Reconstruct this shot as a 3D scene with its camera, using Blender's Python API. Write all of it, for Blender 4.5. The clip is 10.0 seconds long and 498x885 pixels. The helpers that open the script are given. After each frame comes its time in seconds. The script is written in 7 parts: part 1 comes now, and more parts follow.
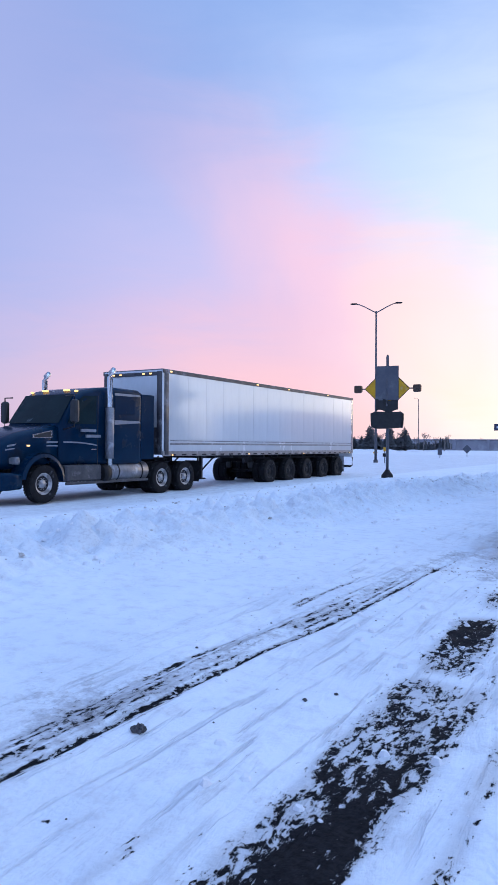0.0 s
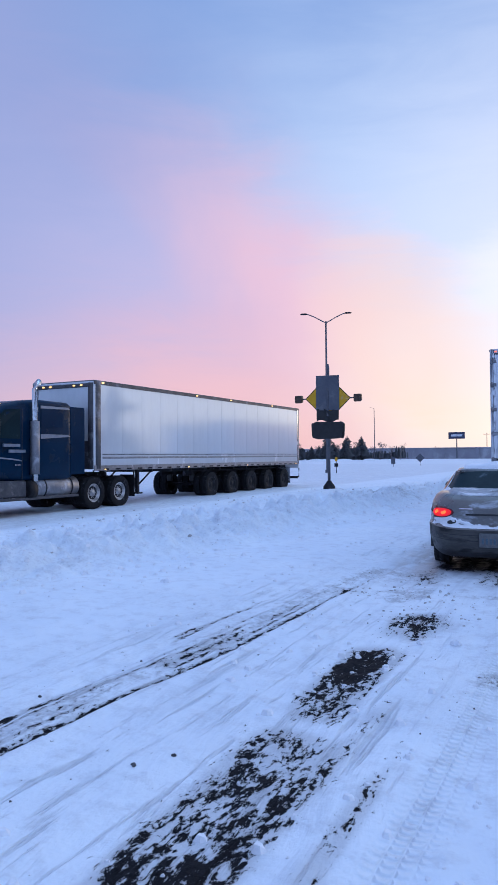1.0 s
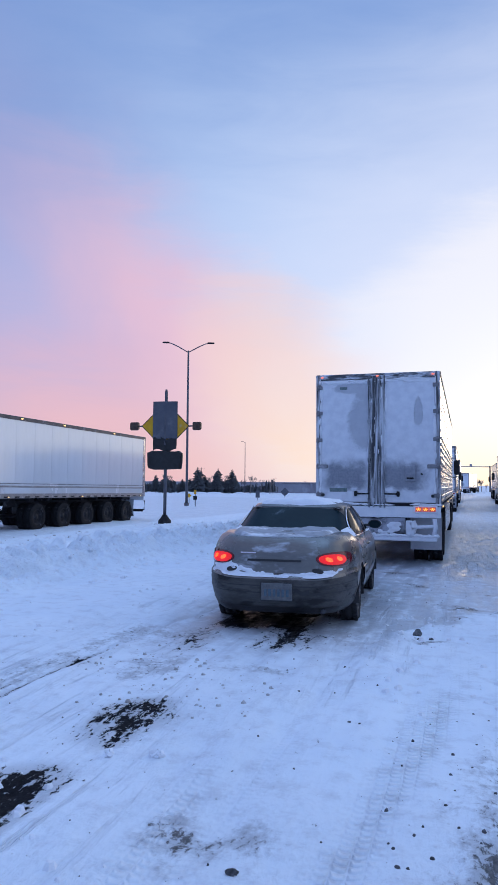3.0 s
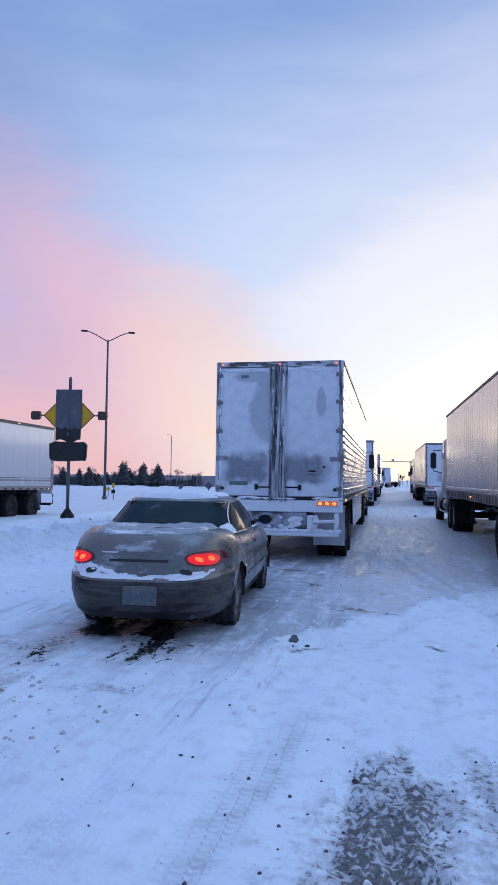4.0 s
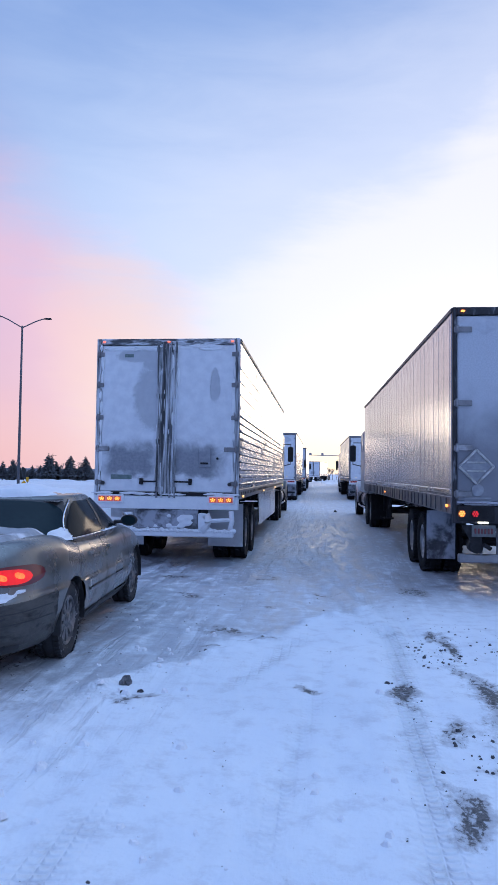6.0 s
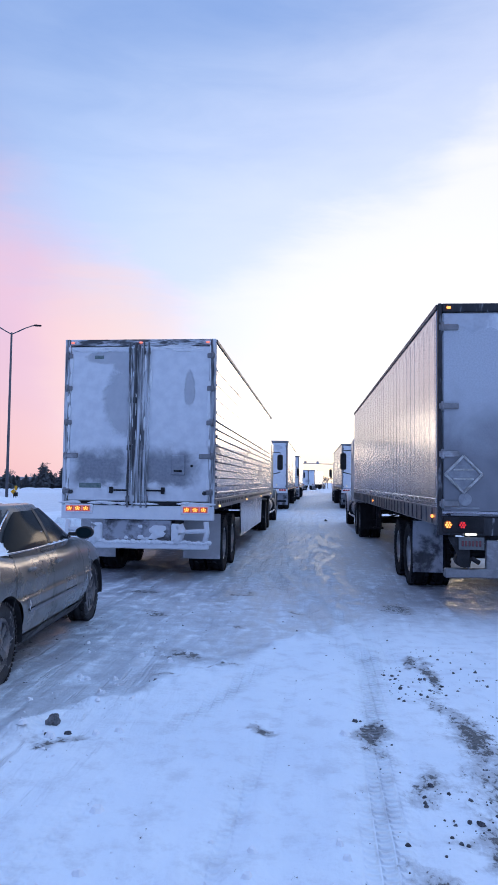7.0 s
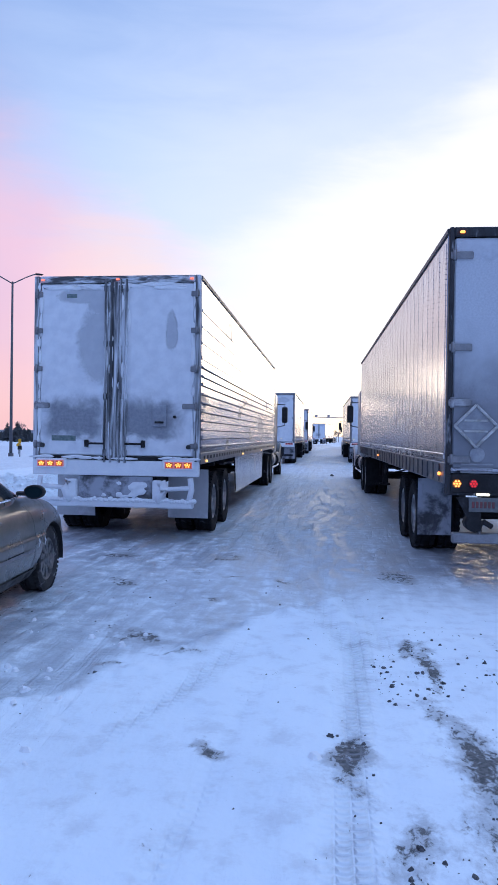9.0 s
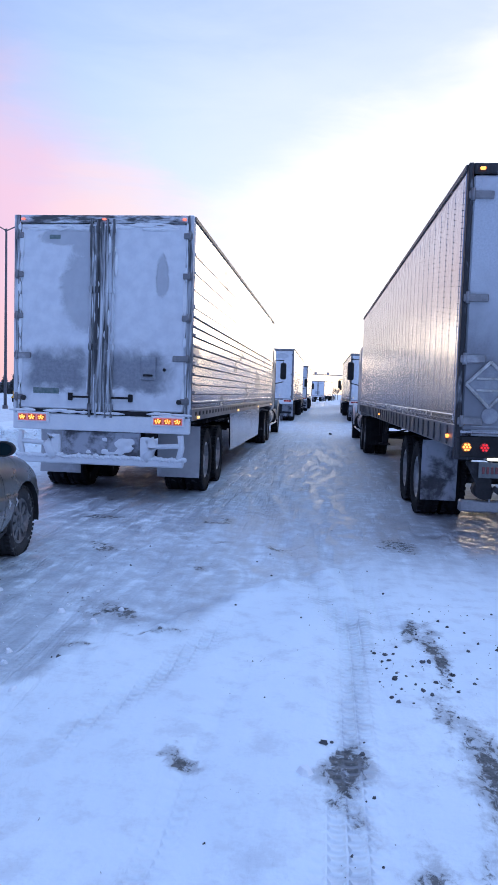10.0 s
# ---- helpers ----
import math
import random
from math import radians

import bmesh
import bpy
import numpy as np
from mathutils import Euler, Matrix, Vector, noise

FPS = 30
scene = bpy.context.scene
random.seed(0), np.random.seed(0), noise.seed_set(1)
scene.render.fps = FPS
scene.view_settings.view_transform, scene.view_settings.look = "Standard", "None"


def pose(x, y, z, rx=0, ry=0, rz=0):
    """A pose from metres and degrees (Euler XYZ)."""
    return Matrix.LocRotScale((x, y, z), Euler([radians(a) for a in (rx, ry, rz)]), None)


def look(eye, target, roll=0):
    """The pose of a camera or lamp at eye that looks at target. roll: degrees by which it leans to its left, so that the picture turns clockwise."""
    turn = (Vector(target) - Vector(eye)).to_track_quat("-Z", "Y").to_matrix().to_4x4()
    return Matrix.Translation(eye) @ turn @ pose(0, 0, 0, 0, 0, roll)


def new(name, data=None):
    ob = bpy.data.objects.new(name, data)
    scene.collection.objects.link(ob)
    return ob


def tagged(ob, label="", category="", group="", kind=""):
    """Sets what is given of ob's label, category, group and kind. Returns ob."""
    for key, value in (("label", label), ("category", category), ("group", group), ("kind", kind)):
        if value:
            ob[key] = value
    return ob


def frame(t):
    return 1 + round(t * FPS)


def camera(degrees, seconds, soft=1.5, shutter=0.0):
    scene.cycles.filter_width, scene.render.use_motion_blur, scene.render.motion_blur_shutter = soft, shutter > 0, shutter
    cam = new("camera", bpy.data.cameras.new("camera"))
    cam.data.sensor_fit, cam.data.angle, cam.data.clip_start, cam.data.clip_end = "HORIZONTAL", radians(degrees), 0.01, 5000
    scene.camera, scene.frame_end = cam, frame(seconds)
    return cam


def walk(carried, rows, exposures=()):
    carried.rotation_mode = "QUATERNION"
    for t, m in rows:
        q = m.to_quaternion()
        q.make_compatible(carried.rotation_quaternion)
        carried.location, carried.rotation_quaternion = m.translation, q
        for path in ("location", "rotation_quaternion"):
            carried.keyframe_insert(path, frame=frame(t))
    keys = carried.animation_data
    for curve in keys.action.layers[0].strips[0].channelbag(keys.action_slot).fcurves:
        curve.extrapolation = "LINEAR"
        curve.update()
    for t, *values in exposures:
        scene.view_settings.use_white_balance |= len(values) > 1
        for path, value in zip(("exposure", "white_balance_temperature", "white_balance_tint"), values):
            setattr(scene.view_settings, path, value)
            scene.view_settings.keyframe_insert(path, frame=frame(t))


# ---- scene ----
cam = camera(38.8, 10.0)
PATH = [
    (0, (-0.095, -0.83, 1.678), (-1.101, 0.898, 1.672), 0.2),
    (0.5, (0.058, -0.42, 1.69), (-0.983, 1.287, 1.65), -0.6),
    (1, (0.269, 0.112, 1.712), (-0.638, 1.894, 1.737), -0.6),
    (1.5, (0.465, 0.678, 1.715), (-0.37, 2.495, 1.761), 0.2),
    (2, (0.652, 1.257, 1.722), (-0.035, 3.134, 1.791), 0.1),
    (3.3, (1.011, 2.655, 1.667), (0.465, 4.575, 1.787), 0.6),
    (3.5, (1.13, 2.846, 1.675), (0.627, 4.779, 1.779), 0.6),
    (4, (1.292, 3.285, 1.658), (0.905, 5.245, 1.759), 0.7),
    (4.5, (1.493, 3.771, 1.663), (1.188, 5.745, 1.751), 0.8),
    (5, (1.664, 4.196, 1.668), (1.41, 6.179, 1.742), 0.8),
    (5.5, (1.744, 4.618, 1.664), (1.53, 6.605, 1.744), 0.8),
    (6.8, (2.037, 5.635, 1.652), (1.842, 7.623, 1.756), 0.7),
    (7, (2.098, 5.752, 1.656), (1.907, 7.74, 1.766), 0.7),
    (7.5, (2.241, 5.998, 1.662), (2.063, 7.988, 1.766), 0.7),
    (8, (2.224, 6.318, 1.668), (2.055, 8.309, 1.751), 0.5),
    (8.5, (2.266, 6.625, 1.639), (2.08, 8.617, 1.671), 0.6),
    (9, (2.337, 6.913, 1.644), (2.114, 8.901, 1.623), 0.8),
    (9.5, (2.276, 7.275, 1.626), (2.029, 9.257, 1.538), 1.2),
    (10, (2.326, 7.554, 1.636), (2.111, 9.538, 1.492), 1.8),
]
walk(cam, [(t, look(eye, target, roll)) for t, eye, target, roll in PATH],
     [(0.0, 0.05), (0.5, -0.06), (1.0, -0.14), (2.0, -0.28), (3.5, -0.24), (4.5, -0.29), (5.5, -0.20), (7.0, -0.08), (8.5, -0.06), (10.0, 0.05)])

# ---- world and light ----
SUN_AZ, SUN_EL = 12.0, 3.5          # degrees right of +y, above the horizon


def nodes_of(owner):
    owner.use_nodes = True
    nt = owner.node_tree
    nt.nodes.clear()
    return nt


class N:
    """Short hand for node building."""

    def __init__(self, nt):
        self.nt = nt

    def add(self, kind, **ins):
        n = self.nt.nodes.new(kind)
        for k, v in ins.items():
            self.put(n, k, v)
        return n

    def put(self, n, key, v):
        sock = n.inputs[int(key[1:])] if key[0] == "i" and key[1:].isdigit() else n.inputs[key]
        if isinstance(v, bpy.types.NodeSocket):
            self.nt.links.new(v, sock)
        else:
            sock.default_value = v

    def math(self, op, a, b=0.0, c=0.0, clamp=False):
        n = self.nt.nodes.new("ShaderNodeMath")
        n.operation, n.use_clamp = op, clamp
        for i, v in enumerate((a, b, c)):
            self.put(n, "i%d" % i, v)
        return n.outputs[0]

    def step(self, v, lo, hi):
        n = self.nt.nodes.new("ShaderNodeMapRange")
        n.interpolation_type = "SMOOTHSTEP"
        for k, x in zip(("Value", "From Min", "From Max"), (v, lo, hi)):
            self.put(n, k, x)
        return n.outputs[0]

    def mix(self, f, a, b):
        n = self.nt.nodes.new("ShaderNodeMix")
        n.data_type = "RGBA"
        self.put(n, "i0", f)
        for i, v in ((6, a), (7, b)):
            self.put(n, "i%d" % i, v if isinstance(v, bpy.types.NodeSocket) else (*v, 1.0))
        return n.outputs[2]

    def noise(self, vec, scale, detail=4.0, rough=0.55, dist=0.0):
        n = self.add("ShaderNodeTexNoise", Scale=scale, Detail=detail, Roughness=rough, Distortion=dist)
        self.nt.links.new(vec, n.inputs["Vector"])
        return n.outputs["Fac"]

    def scaled(self, vec, s):
        n = self.nt.nodes.new("ShaderNodeMapping")
        self.nt.links.new(vec, n.inputs["Vector"])
        n.inputs["Scale"].default_value = s
        return n.outputs["Vector"]


world = bpy.data.worlds.new("dawn_sky")
scene.world = world
nt = nodes_of(world)
b = N(nt)
co = b.add("ShaderNodeTexCoord").outputs["Generated"]
sep = b.add("ShaderNodeSeparateXYZ")
nt.links.new(co, sep.inputs[0])
X, Y, Z = sep.outputs
DEG = 180 / math.pi
soft_noise = b.math("SUBTRACT", b.noise(co, 3.0, 5.0, 0.55, 0.6), 0.5)
streak = b.math("SUBTRACT", b.noise(b.scaled(co, (2.0, 2.0, 9.0)), 2.2, 5.0, 0.6, 0.4), 0.5)
az = b.math("MULTIPLY", b.math("ARCTAN2", X, Y), DEG)
el0 = b.math("MULTIPLY", b.math("ARCSINE", Z), DEG)
el = b.math("ADD", el0, b.math("MULTIPLY", streak, 8.0))
# clear blue sky overhead
up = b.mix(b.step(b.math("SUBTRACT", el, b.math("MULTIPLY", az, 0.12)), 17.0, 45.0), (0.61, 0.75, 1.03), (0.19, 0.34, 0.72))
up = b.mix(b.step(el, 42.0, 70.0), up, (0.76, 1.26, 2.22))
# veil of lavender cloud away from the sun
q = b.math("ADD", b.math("ADD", el, az), b.math("MULTIPLY", soft_noise, 20.0))
veil_c = b.mix(b.step(el, 2.0, 18.0), (0.78, 0.48, 0.62), (0.54, 0.52, 0.80))
veil_c = b.mix(b.step(el, 12.0, 32.0), veil_c, (0.26, 0.36, 0.70))
veil_c = b.mix(b.step(az, -30.0, -58.0), veil_c, (0.36, 0.42, 0.74))
veil = b.step(q, 8.0, -18.0)
sky = b.mix(veil, up, veil_c)
# pink rim along the veil's edge
rim = b.math("MULTIPLY", b.step(q, -22.0, -8.0), b.step(q, 5.0, -8.0))
rim = b.math("MULTIPLY", rim, b.step(el, 30.0, 9.0))
sky = b.mix(b.math("MULTIPLY", rim, 0.85), sky, (0.98, 0.55, 0.62))
# low pink band at the horizon
low = b.math("MULTIPLY", b.step(el, 14.0, 2.0), b.step(az, -75.0, -20.0))
sky = b.mix(b.math("MULTIPLY", low, 0.75), sky, (0.96, 0.55, 0.61))
# the glow round the low sun
line = b.math("ADD", b.math("MULTIPLY", b.math("ADD", az, 12.5), 0.52), 11.8)
above = b.math("SUBTRACT", b.math("ADD", el, b.math("MULTIPLY", soft_noise, 7.0)), line)
side = b.math("ADD", az, b.math("MULTIPLY", soft_noise, 10.0))
glow = b.math("MULTIPLY", b.step(above, 4.0, -2.0), b.step(side, -21.0, -3.0))
glow = b.math("MULTIPLY", glow, b.step(az, 75.0, 40.0))
sky = b.mix(b.math("MULTIPLY", glow, 0.97), sky, (1.05, 1.03, 1.03))
warm = b.math("MULTIPLY", b.step(el0, 6.5, 0.0), b.math("MULTIPLY", b.step(az, -17.0, 2.0), b.step(az, 70.0, 30.0)))
sky = b.mix(b.math("MULTIPLY", warm, 0.55), sky, (1.04, 0.76, 0.60))
halo = b.math("MULTIPLY", b.math("MULTIPLY", b.step(above, 22.0, 0.0), b.step(side, -28.0, -8.0)), b.step(az, 90.0, 50.0))
sky = b.mix(b.math("MULTIPLY", halo, 0.45), sky, (0.86, 0.86, 1.0))
# peach light where the veil meets the glow
px_ = b.math("DIVIDE", b.math("ADD", az, 14.5), 8.0)
pz_ = b.math("DIVIDE", b.math("SUBTRACT", b.math("ADD", el, b.math("MULTIPLY", b.math("ADD", az, 14.5), 0.45)), 8.5), 8.0)
peach = b.step(b.math("ADD", b.math("MULTIPLY", px_, px_), b.math("MULTIPLY", pz_, pz_)), 1.5, 0.0)
sky = b.mix(b.math("MULTIPLY", b.math("MULTIPLY", peach, b.math("ADD", 0.85, b.math("MULTIPLY", soft_noise, 1.6)), clamp=True), 0.66), sky, (1.05, 0.73, 0.61))
# the part of the sky behind is dusky
dusk = b.step(Y, 0.25, -0.6)
dusk = b.math("MULTIPLY", dusk, b.step(el0, 60.0, 25.0))
sky = b.mix(b.math("MULTIPLY", dusk, 0.8), sky, (0.20, 0.32, 0.66))
atmosphere = b.add("ShaderNodeTexSky")
atmosphere.sky_type, atmosphere.sun_disc = "NISHITA", False
atmosphere.sun_elevation, atmosphere.sun_rotation = radians(SUN_EL), radians(SUN_AZ)
haze = b.nt.nodes.new("ShaderNodeMix")
haze.data_type, haze.blend_type = "RGBA", "MULTIPLY"
haze.inputs[0].default_value, haze.inputs[7].default_value = 1.0, (0.32, 0.52, 1.15, 1)
nt.links.new(atmosphere.outputs[0], haze.inputs[6])
bg1 = b.add("ShaderNodeBackground", Color=haze.outputs[2], Strength=0.05)
bg2 = b.add("ShaderNodeBackground", Color=sky, Strength=1.0)
total = b.add("ShaderNodeAddShader", i0=bg1.outputs[0], i1=bg2.outputs[0])
out = b.add("ShaderNodeOutputWorld")
nt.links.new(total.outputs[0], out.inputs["Surface"])

sun = new("sun", bpy.data.lights.new("sun", "SUN"))
sun.data.energy, sun.data.angle, sun.data.color = 0.45, radians(20), (1.0, 0.78, 0.58)
sa, se = radians(SUN_AZ), radians(SUN_EL)
sun.matrix_world = look((0, 0, 30), (-math.sin(sa) * math.cos(se), -math.cos(sa) * math.cos(se), 30 - math.sin(se)))

# ---- materials ----


def stuff(name, c1, c2=None, scale=3.0, rough=0.5, metal=0.0, bump=0.15, bscale=40.0, grime=None, gs=1.2, ga=0.5, vary=0.0, coat=0.0, spec=0.5, stretch=(1, 1, 1)):
    """A procedural surface: two colours in coarse and fine noise, a layer of grime or frost, relief."""
    m = bpy.data.materials.new(name)
    nt = nodes_of(m)
    b = N(nt)
    co = b.scaled(b.add("ShaderNodeTexCoord").outputs["Object"], stretch)
    coarse, fine = b.noise(co, scale, 4.0), b.noise(co, scale * 9, 3.0)
    f = b.math("ADD", b.math("MULTIPLY", coarse, 0.7), b.math("MULTIPLY", fine, 0.3))
    f = b.step(f, 0.33, 0.67)
    if vary:
        f = b.math("ADD", b.math("MULTIPLY", f, 1 - vary), b.math("MULTIPLY", b.add("ShaderNodeObjectInfo").outputs["Random"], vary))
    col = b.mix(f, c1, c2 or [c * 0.82 for c in c1])
    r = b.math("ADD", b.math("MULTIPLY", coarse, 0.16), rough - 0.08, clamp=True)
    met = metal
    if grime:
        g = b.math("MULTIPLY", b.step(b.noise(co, gs, 7.0, 0.62, 0.3), 0.60 - 0.3 * ga, 0.78 - 0.3 * ga), 0.9)
        col = b.mix(g, col, grime)
        r = b.math("ADD", r, b.math("MULTIPLY", g, 0.35), clamp=True)
        met = b.math("MULTIPLY", b.math("SUBTRACT", 1.0, g), metal)
    p = b.add("ShaderNodeBsdfPrincipled")
    b.put(p, "Base Color", col)
    b.put(p, "Roughness", r)
    b.put(p, "Metallic", met)
    p.inputs["Coat Weight"].default_value = coat
    p.inputs["Specular IOR Level"].default_value = spec
    bm = b.add("ShaderNodeBump", Strength=bump, Distance=0.01)
    nt.links.new(b.noise(co, bscale, 4.0), bm.inputs["Height"])
    nt.links.new(bm.outputs[0], p.inputs["Normal"])
    o = b.add("ShaderNodeOutputMaterial")
    nt.links.new(p.outputs[0], o.inputs["Surface"])
    return m


def lit(name, colour, strength, base):
    m = bpy.data.materials.new(name)
    nt = nodes_of(m)
    b = N(nt)
    co = b.add("ShaderNodeTexCoord").outputs["Object"]
    f = b.step(b.noise(co, 60.0, 2.0), 0.35, 0.65)
    p = b.add("ShaderNodeBsdfPrincipled", Roughness=0.2)
    p.inputs["Base Color"].default_value = (*base, 1)
    b.put(p, "Emission Color", b.mix(f, [c * 0.55 for c in colour], colour))
    p.inputs["Emission Strength"].default_value = strength
    o = b.add("ShaderNodeOutputMaterial")
    nt.links.new(p.outputs[0], o.inputs["Surface"])
    return m


SNOW = (0.86, 0.88, 0.92)
snow_m = stuff("packed_snow", SNOW, (0.78, 0.81, 0.87), 4.0, 0.75, bump=0.5, bscale=30.0)
snow_dirty = stuff("dirty_snow", (0.62, 0.62, 0.64), (0.30, 0.29, 0.28), 9.0, 0.8, bump=0.7, bscale=35.0)
clod_m = stuff("frozen_clod", (0.035, 0.035, 0.04), (0.13, 0.13, 0.145), 18.0, 0.85, bump=0.8, bscale=40.0)
slush_m = stuff("frozen_slush", (0.20, 0.205, 0.22), (0.07, 0.07, 0.08), 14.0, 0.8, bump=0.8, bscale=40.0, grime=(0.6, 0.62, 0.67), gs=9.0, ga=0.12)
rubber = stuff("tyre_rubber", (0.010, 0.010, 0.012), (0.02, 0.02, 0.023), 8.0, 0.9, bump=0.4, grime=(0.20, 0.21, 0.24), gs=5.0, ga=0.02, spec=0.2)
flap_m = stuff("frosted_mud_flap", (0.05, 0.05, 0.056), (0.10, 0.10, 0.11), 4.0, 0.7, bump=0.4, grime=(0.46, 0.48, 0.55), gs=2.6, ga=0.72)
ragged = stuff("ice_caked_steel", (0.60, 0.63, 0.70), (0.74, 0.77, 0.83), 6.0, 0.6, bump=0.8, bscale=20.0, grime=(0.012, 0.013, 0.018), gs=4.0, ga=0.66, stretch=(3.0, 1, 0.14))
ragged_dark = stuff("frosted_dark_steel", (0.022, 0.023, 0.028), (0.045, 0.046, 0.054), 6.0, 0.6, bump=0.5, grime=(0.55, 0.58, 0.65), gs=4.0, ga=0.12, spec=0.3, stretch=(2.2, 1, 0.5))
rail_m = stuff("grimy_rail", (0.10, 0.10, 0.11), (0.06, 0.06, 0.07), 3.0, 0.5, 0.2, bump=0.2, grime=(0.30, 0.30, 0.34), gs=2.5, ga=0.15, spec=0.3)
rubber_car = stuff("car_tyre_rubber", (0.02, 0.02, 0.022), (0.035, 0.035, 0.04), 8.0, 0.8, bump=0.4, grime=(0.5, 0.52, 0.56), gs=14.0, ga=0.1)
alloy_car = stuff("dull_alloy_wheel", (0.26, 0.26, 0.27), (0.16, 0.16, 0.17), 8.0, 0.4, 0.7, grime=(0.06, 0.06, 0.065), gs=9.0, ga=0.5)
alloy = stuff("alloy_wheel", (0.55, 0.55, 0.57), (0.35, 0.35, 0.37), 6.0, 0.35, 0.9, grime=(0.20, 0.19, 0.19), gs=6.0, ga=0.5)
steel_dark = stuff("dark_steel", (0.014, 0.014, 0.017), (0.03, 0.03, 0.034), 5.0, 0.6, 0.1, bump=0.3, grime=(0.14, 0.145, 0.165), gs=3.0, ga=0.1, spec=0.2)
steel_grey = stuff("grey_steel", (0.28, 0.28, 0.30), (0.20, 0.20, 0.22), 6.0, 0.45, 0.7, grime=(0.5, 0.5, 0.55), gs=3.0, ga=0.25)
chrome = stuff("chrome", (0.78, 0.78, 0.80), (0.65, 0.65, 0.68), 4.0, 0.16, 1.0, bump=0.03, grime=(0.35, 0.34, 0.34), gs=3.0, ga=0.25)
alu_side = stuff("polished_aluminium", (0.62, 0.61, 0.62), (0.50, 0.49, 0.51), 1.3, 0.17, 0.95, bump=0.06, bscale=3.0, grime=(0.42, 0.40, 0.40), gs=0.9, ga=0.22, stretch=(1, 0.5, 1.4))
alu_panel = stuff("dull_aluminium_panel", (0.48, 0.50, 0.57), (0.36, 0.38, 0.44), 1.5, 0.21, 0.92, bump=0.06, bscale=6.0, grime=(0.34, 0.33, 0.33), gs=1.3, ga=0.18, vary=0.35, stretch=(1, 1, 0.35))
white_panel = stuff("white_glossy_panel", (0.76, 0.79, 0.82), (0.68, 0.71, 0.75), 0.8, 0.16, 0.25, bump=0.05, bscale=2.5, grime=(0.40, 0.40, 0.44), gs=0.9, ga=0.18, coat=0.3, stretch=(1, 1, 0.3))
white_far = stuff("white_trailer_paint", (0.72, 0.73, 0.76), (0.58, 0.59, 0.63), 0.8, 0.4, bump=0.1, grime=(0.86, 0.88, 0.92), gs=0.8, ga=0.45)
blue_paint = stuff("deep_blue_truck_paint", (0.0015, 0.018, 0.046), (0.0020, 0.024, 0.058), 1.2, 0.22, 0.0, bump=0.03, grime=(0.006, 0.010, 0.018), gs=1.5, ga=0.2, coat=0.0, spec=0.10)
dark_paint = stuff("dark_truck_paint", (0.05, 0.052, 0.06), (0.09, 0.09, 0.10), 1.5, 0.4, 0.2, bump=0.1, grime=(0.55, 0.56, 0.60), gs=1.6, ga=0.35, coat=0.3)
pale_paint = stuff("pale_truck_paint", (0.50, 0.50, 0.53), (0.42, 0.42, 0.46), 1.5, 0.35, 0.2, bump=0.1, grime=(0.70, 0.71, 0.76), gs=1.6, ga=0.4, coat=0.3)
dim_lens = stuff("unlit_headlamp", (0.22, 0.23, 0.26), (0.15, 0.16, 0.18), 12.0, 0.2, 0.3)
stripe_m = stuff("silver_stripe", (0.26, 0.30, 0.36), (0.18, 0.21, 0.27), 5.0, 0.35, 0.3)
car_paint = stuff("champagne_car_paint", (0.205, 0.20, 0.192), (0.155, 0.152, 0.148), 2.5, 0.28, 0.6, bump=0.05, grime=(0.14, 0.135, 0.13), gs=2.6, ga=0.22, coat=0.3)
dusted_paint = stuff("snow_dusted_paint", (0.20, 0.197, 0.19), (0.15, 0.148, 0.145), 2.5, 0.32, 0.5, bump=0.3, bscale=18.0, grime=(0.50, 0.53, 0.59), gs=3.4, ga=0.40, coat=0.2, stretch=(0.7, 1, 1.8))
thin_snow = stuff("thin_wind_swept_snow", (0.36, 0.38, 0.42), (0.24, 0.25, 0.28), 3.0, 0.55, bump=0.4, grime=(0.84, 0.86, 0.91), gs=3.0, ga=0.48, stretch=(0.6, 1.4, 1))
car_lower = stuff("salt_stained_bumper", (0.095, 0.092, 0.088), (0.056, 0.054, 0.053), 2.5, 0.45, 0.35, bump=0.25, grime=(0.016, 0.016, 0.018), gs=3.2, ga=0.48, spec=0.35, stretch=(0.7, 1, 2.2))
black_plastic = stuff("black_plastic", (0.015, 0.015, 0.017), (0.03, 0.03, 0.033), 6.0, 0.45, bump=0.15)
glass_m = stuff("tinted_glass", (0.010, 0.022, 0.028), (0.014, 0.030, 0.036), 2.0, 0.06, bump=0.02, bscale=4.0, grime=(0.10, 0.14, 0.17), gs=3.0, ga=0.02, coat=0.0, spec=0.06)
side_glass = stuff("dark_side_glass", (0.010, 0.014, 0.017), (0.014, 0.020, 0.024), 2.0, 0.10, bump=0.02, bscale=4.0, grime=(0.05, 0.06, 0.07), gs=3.0, ga=0.05, spec=0.03)
frost_rail = stuff("frost_patched_rail", (0.66, 0.69, 0.76), (0.76, 0.79, 0.85), 5.0, 0.6, bump=0.6, bscale=20.0, grime=(0.015, 0.016, 0.020), gs=5.0, ga=0.70, stretch=(0.45, 1, 2.2))
lens_red = stuff("dark_red_lens", (0.16, 0.008, 0.012), (0.10, 0.006, 0.01), 6.0, 0.15, coat=0.6)
lens_amber = stuff("amber_lens", (0.55, 0.20, 0.03), (0.4, 0.13, 0.02), 6.0, 0.2)
red_lit = lit("red_lamp", (1.0, 0.010, 0.014), 0.95, (0.5, 0.02, 0.02))
amber_lit = lit("amber_lamp", (1.0, 0.27, 0.06), 4.0, (0.6, 0.2, 0.03))
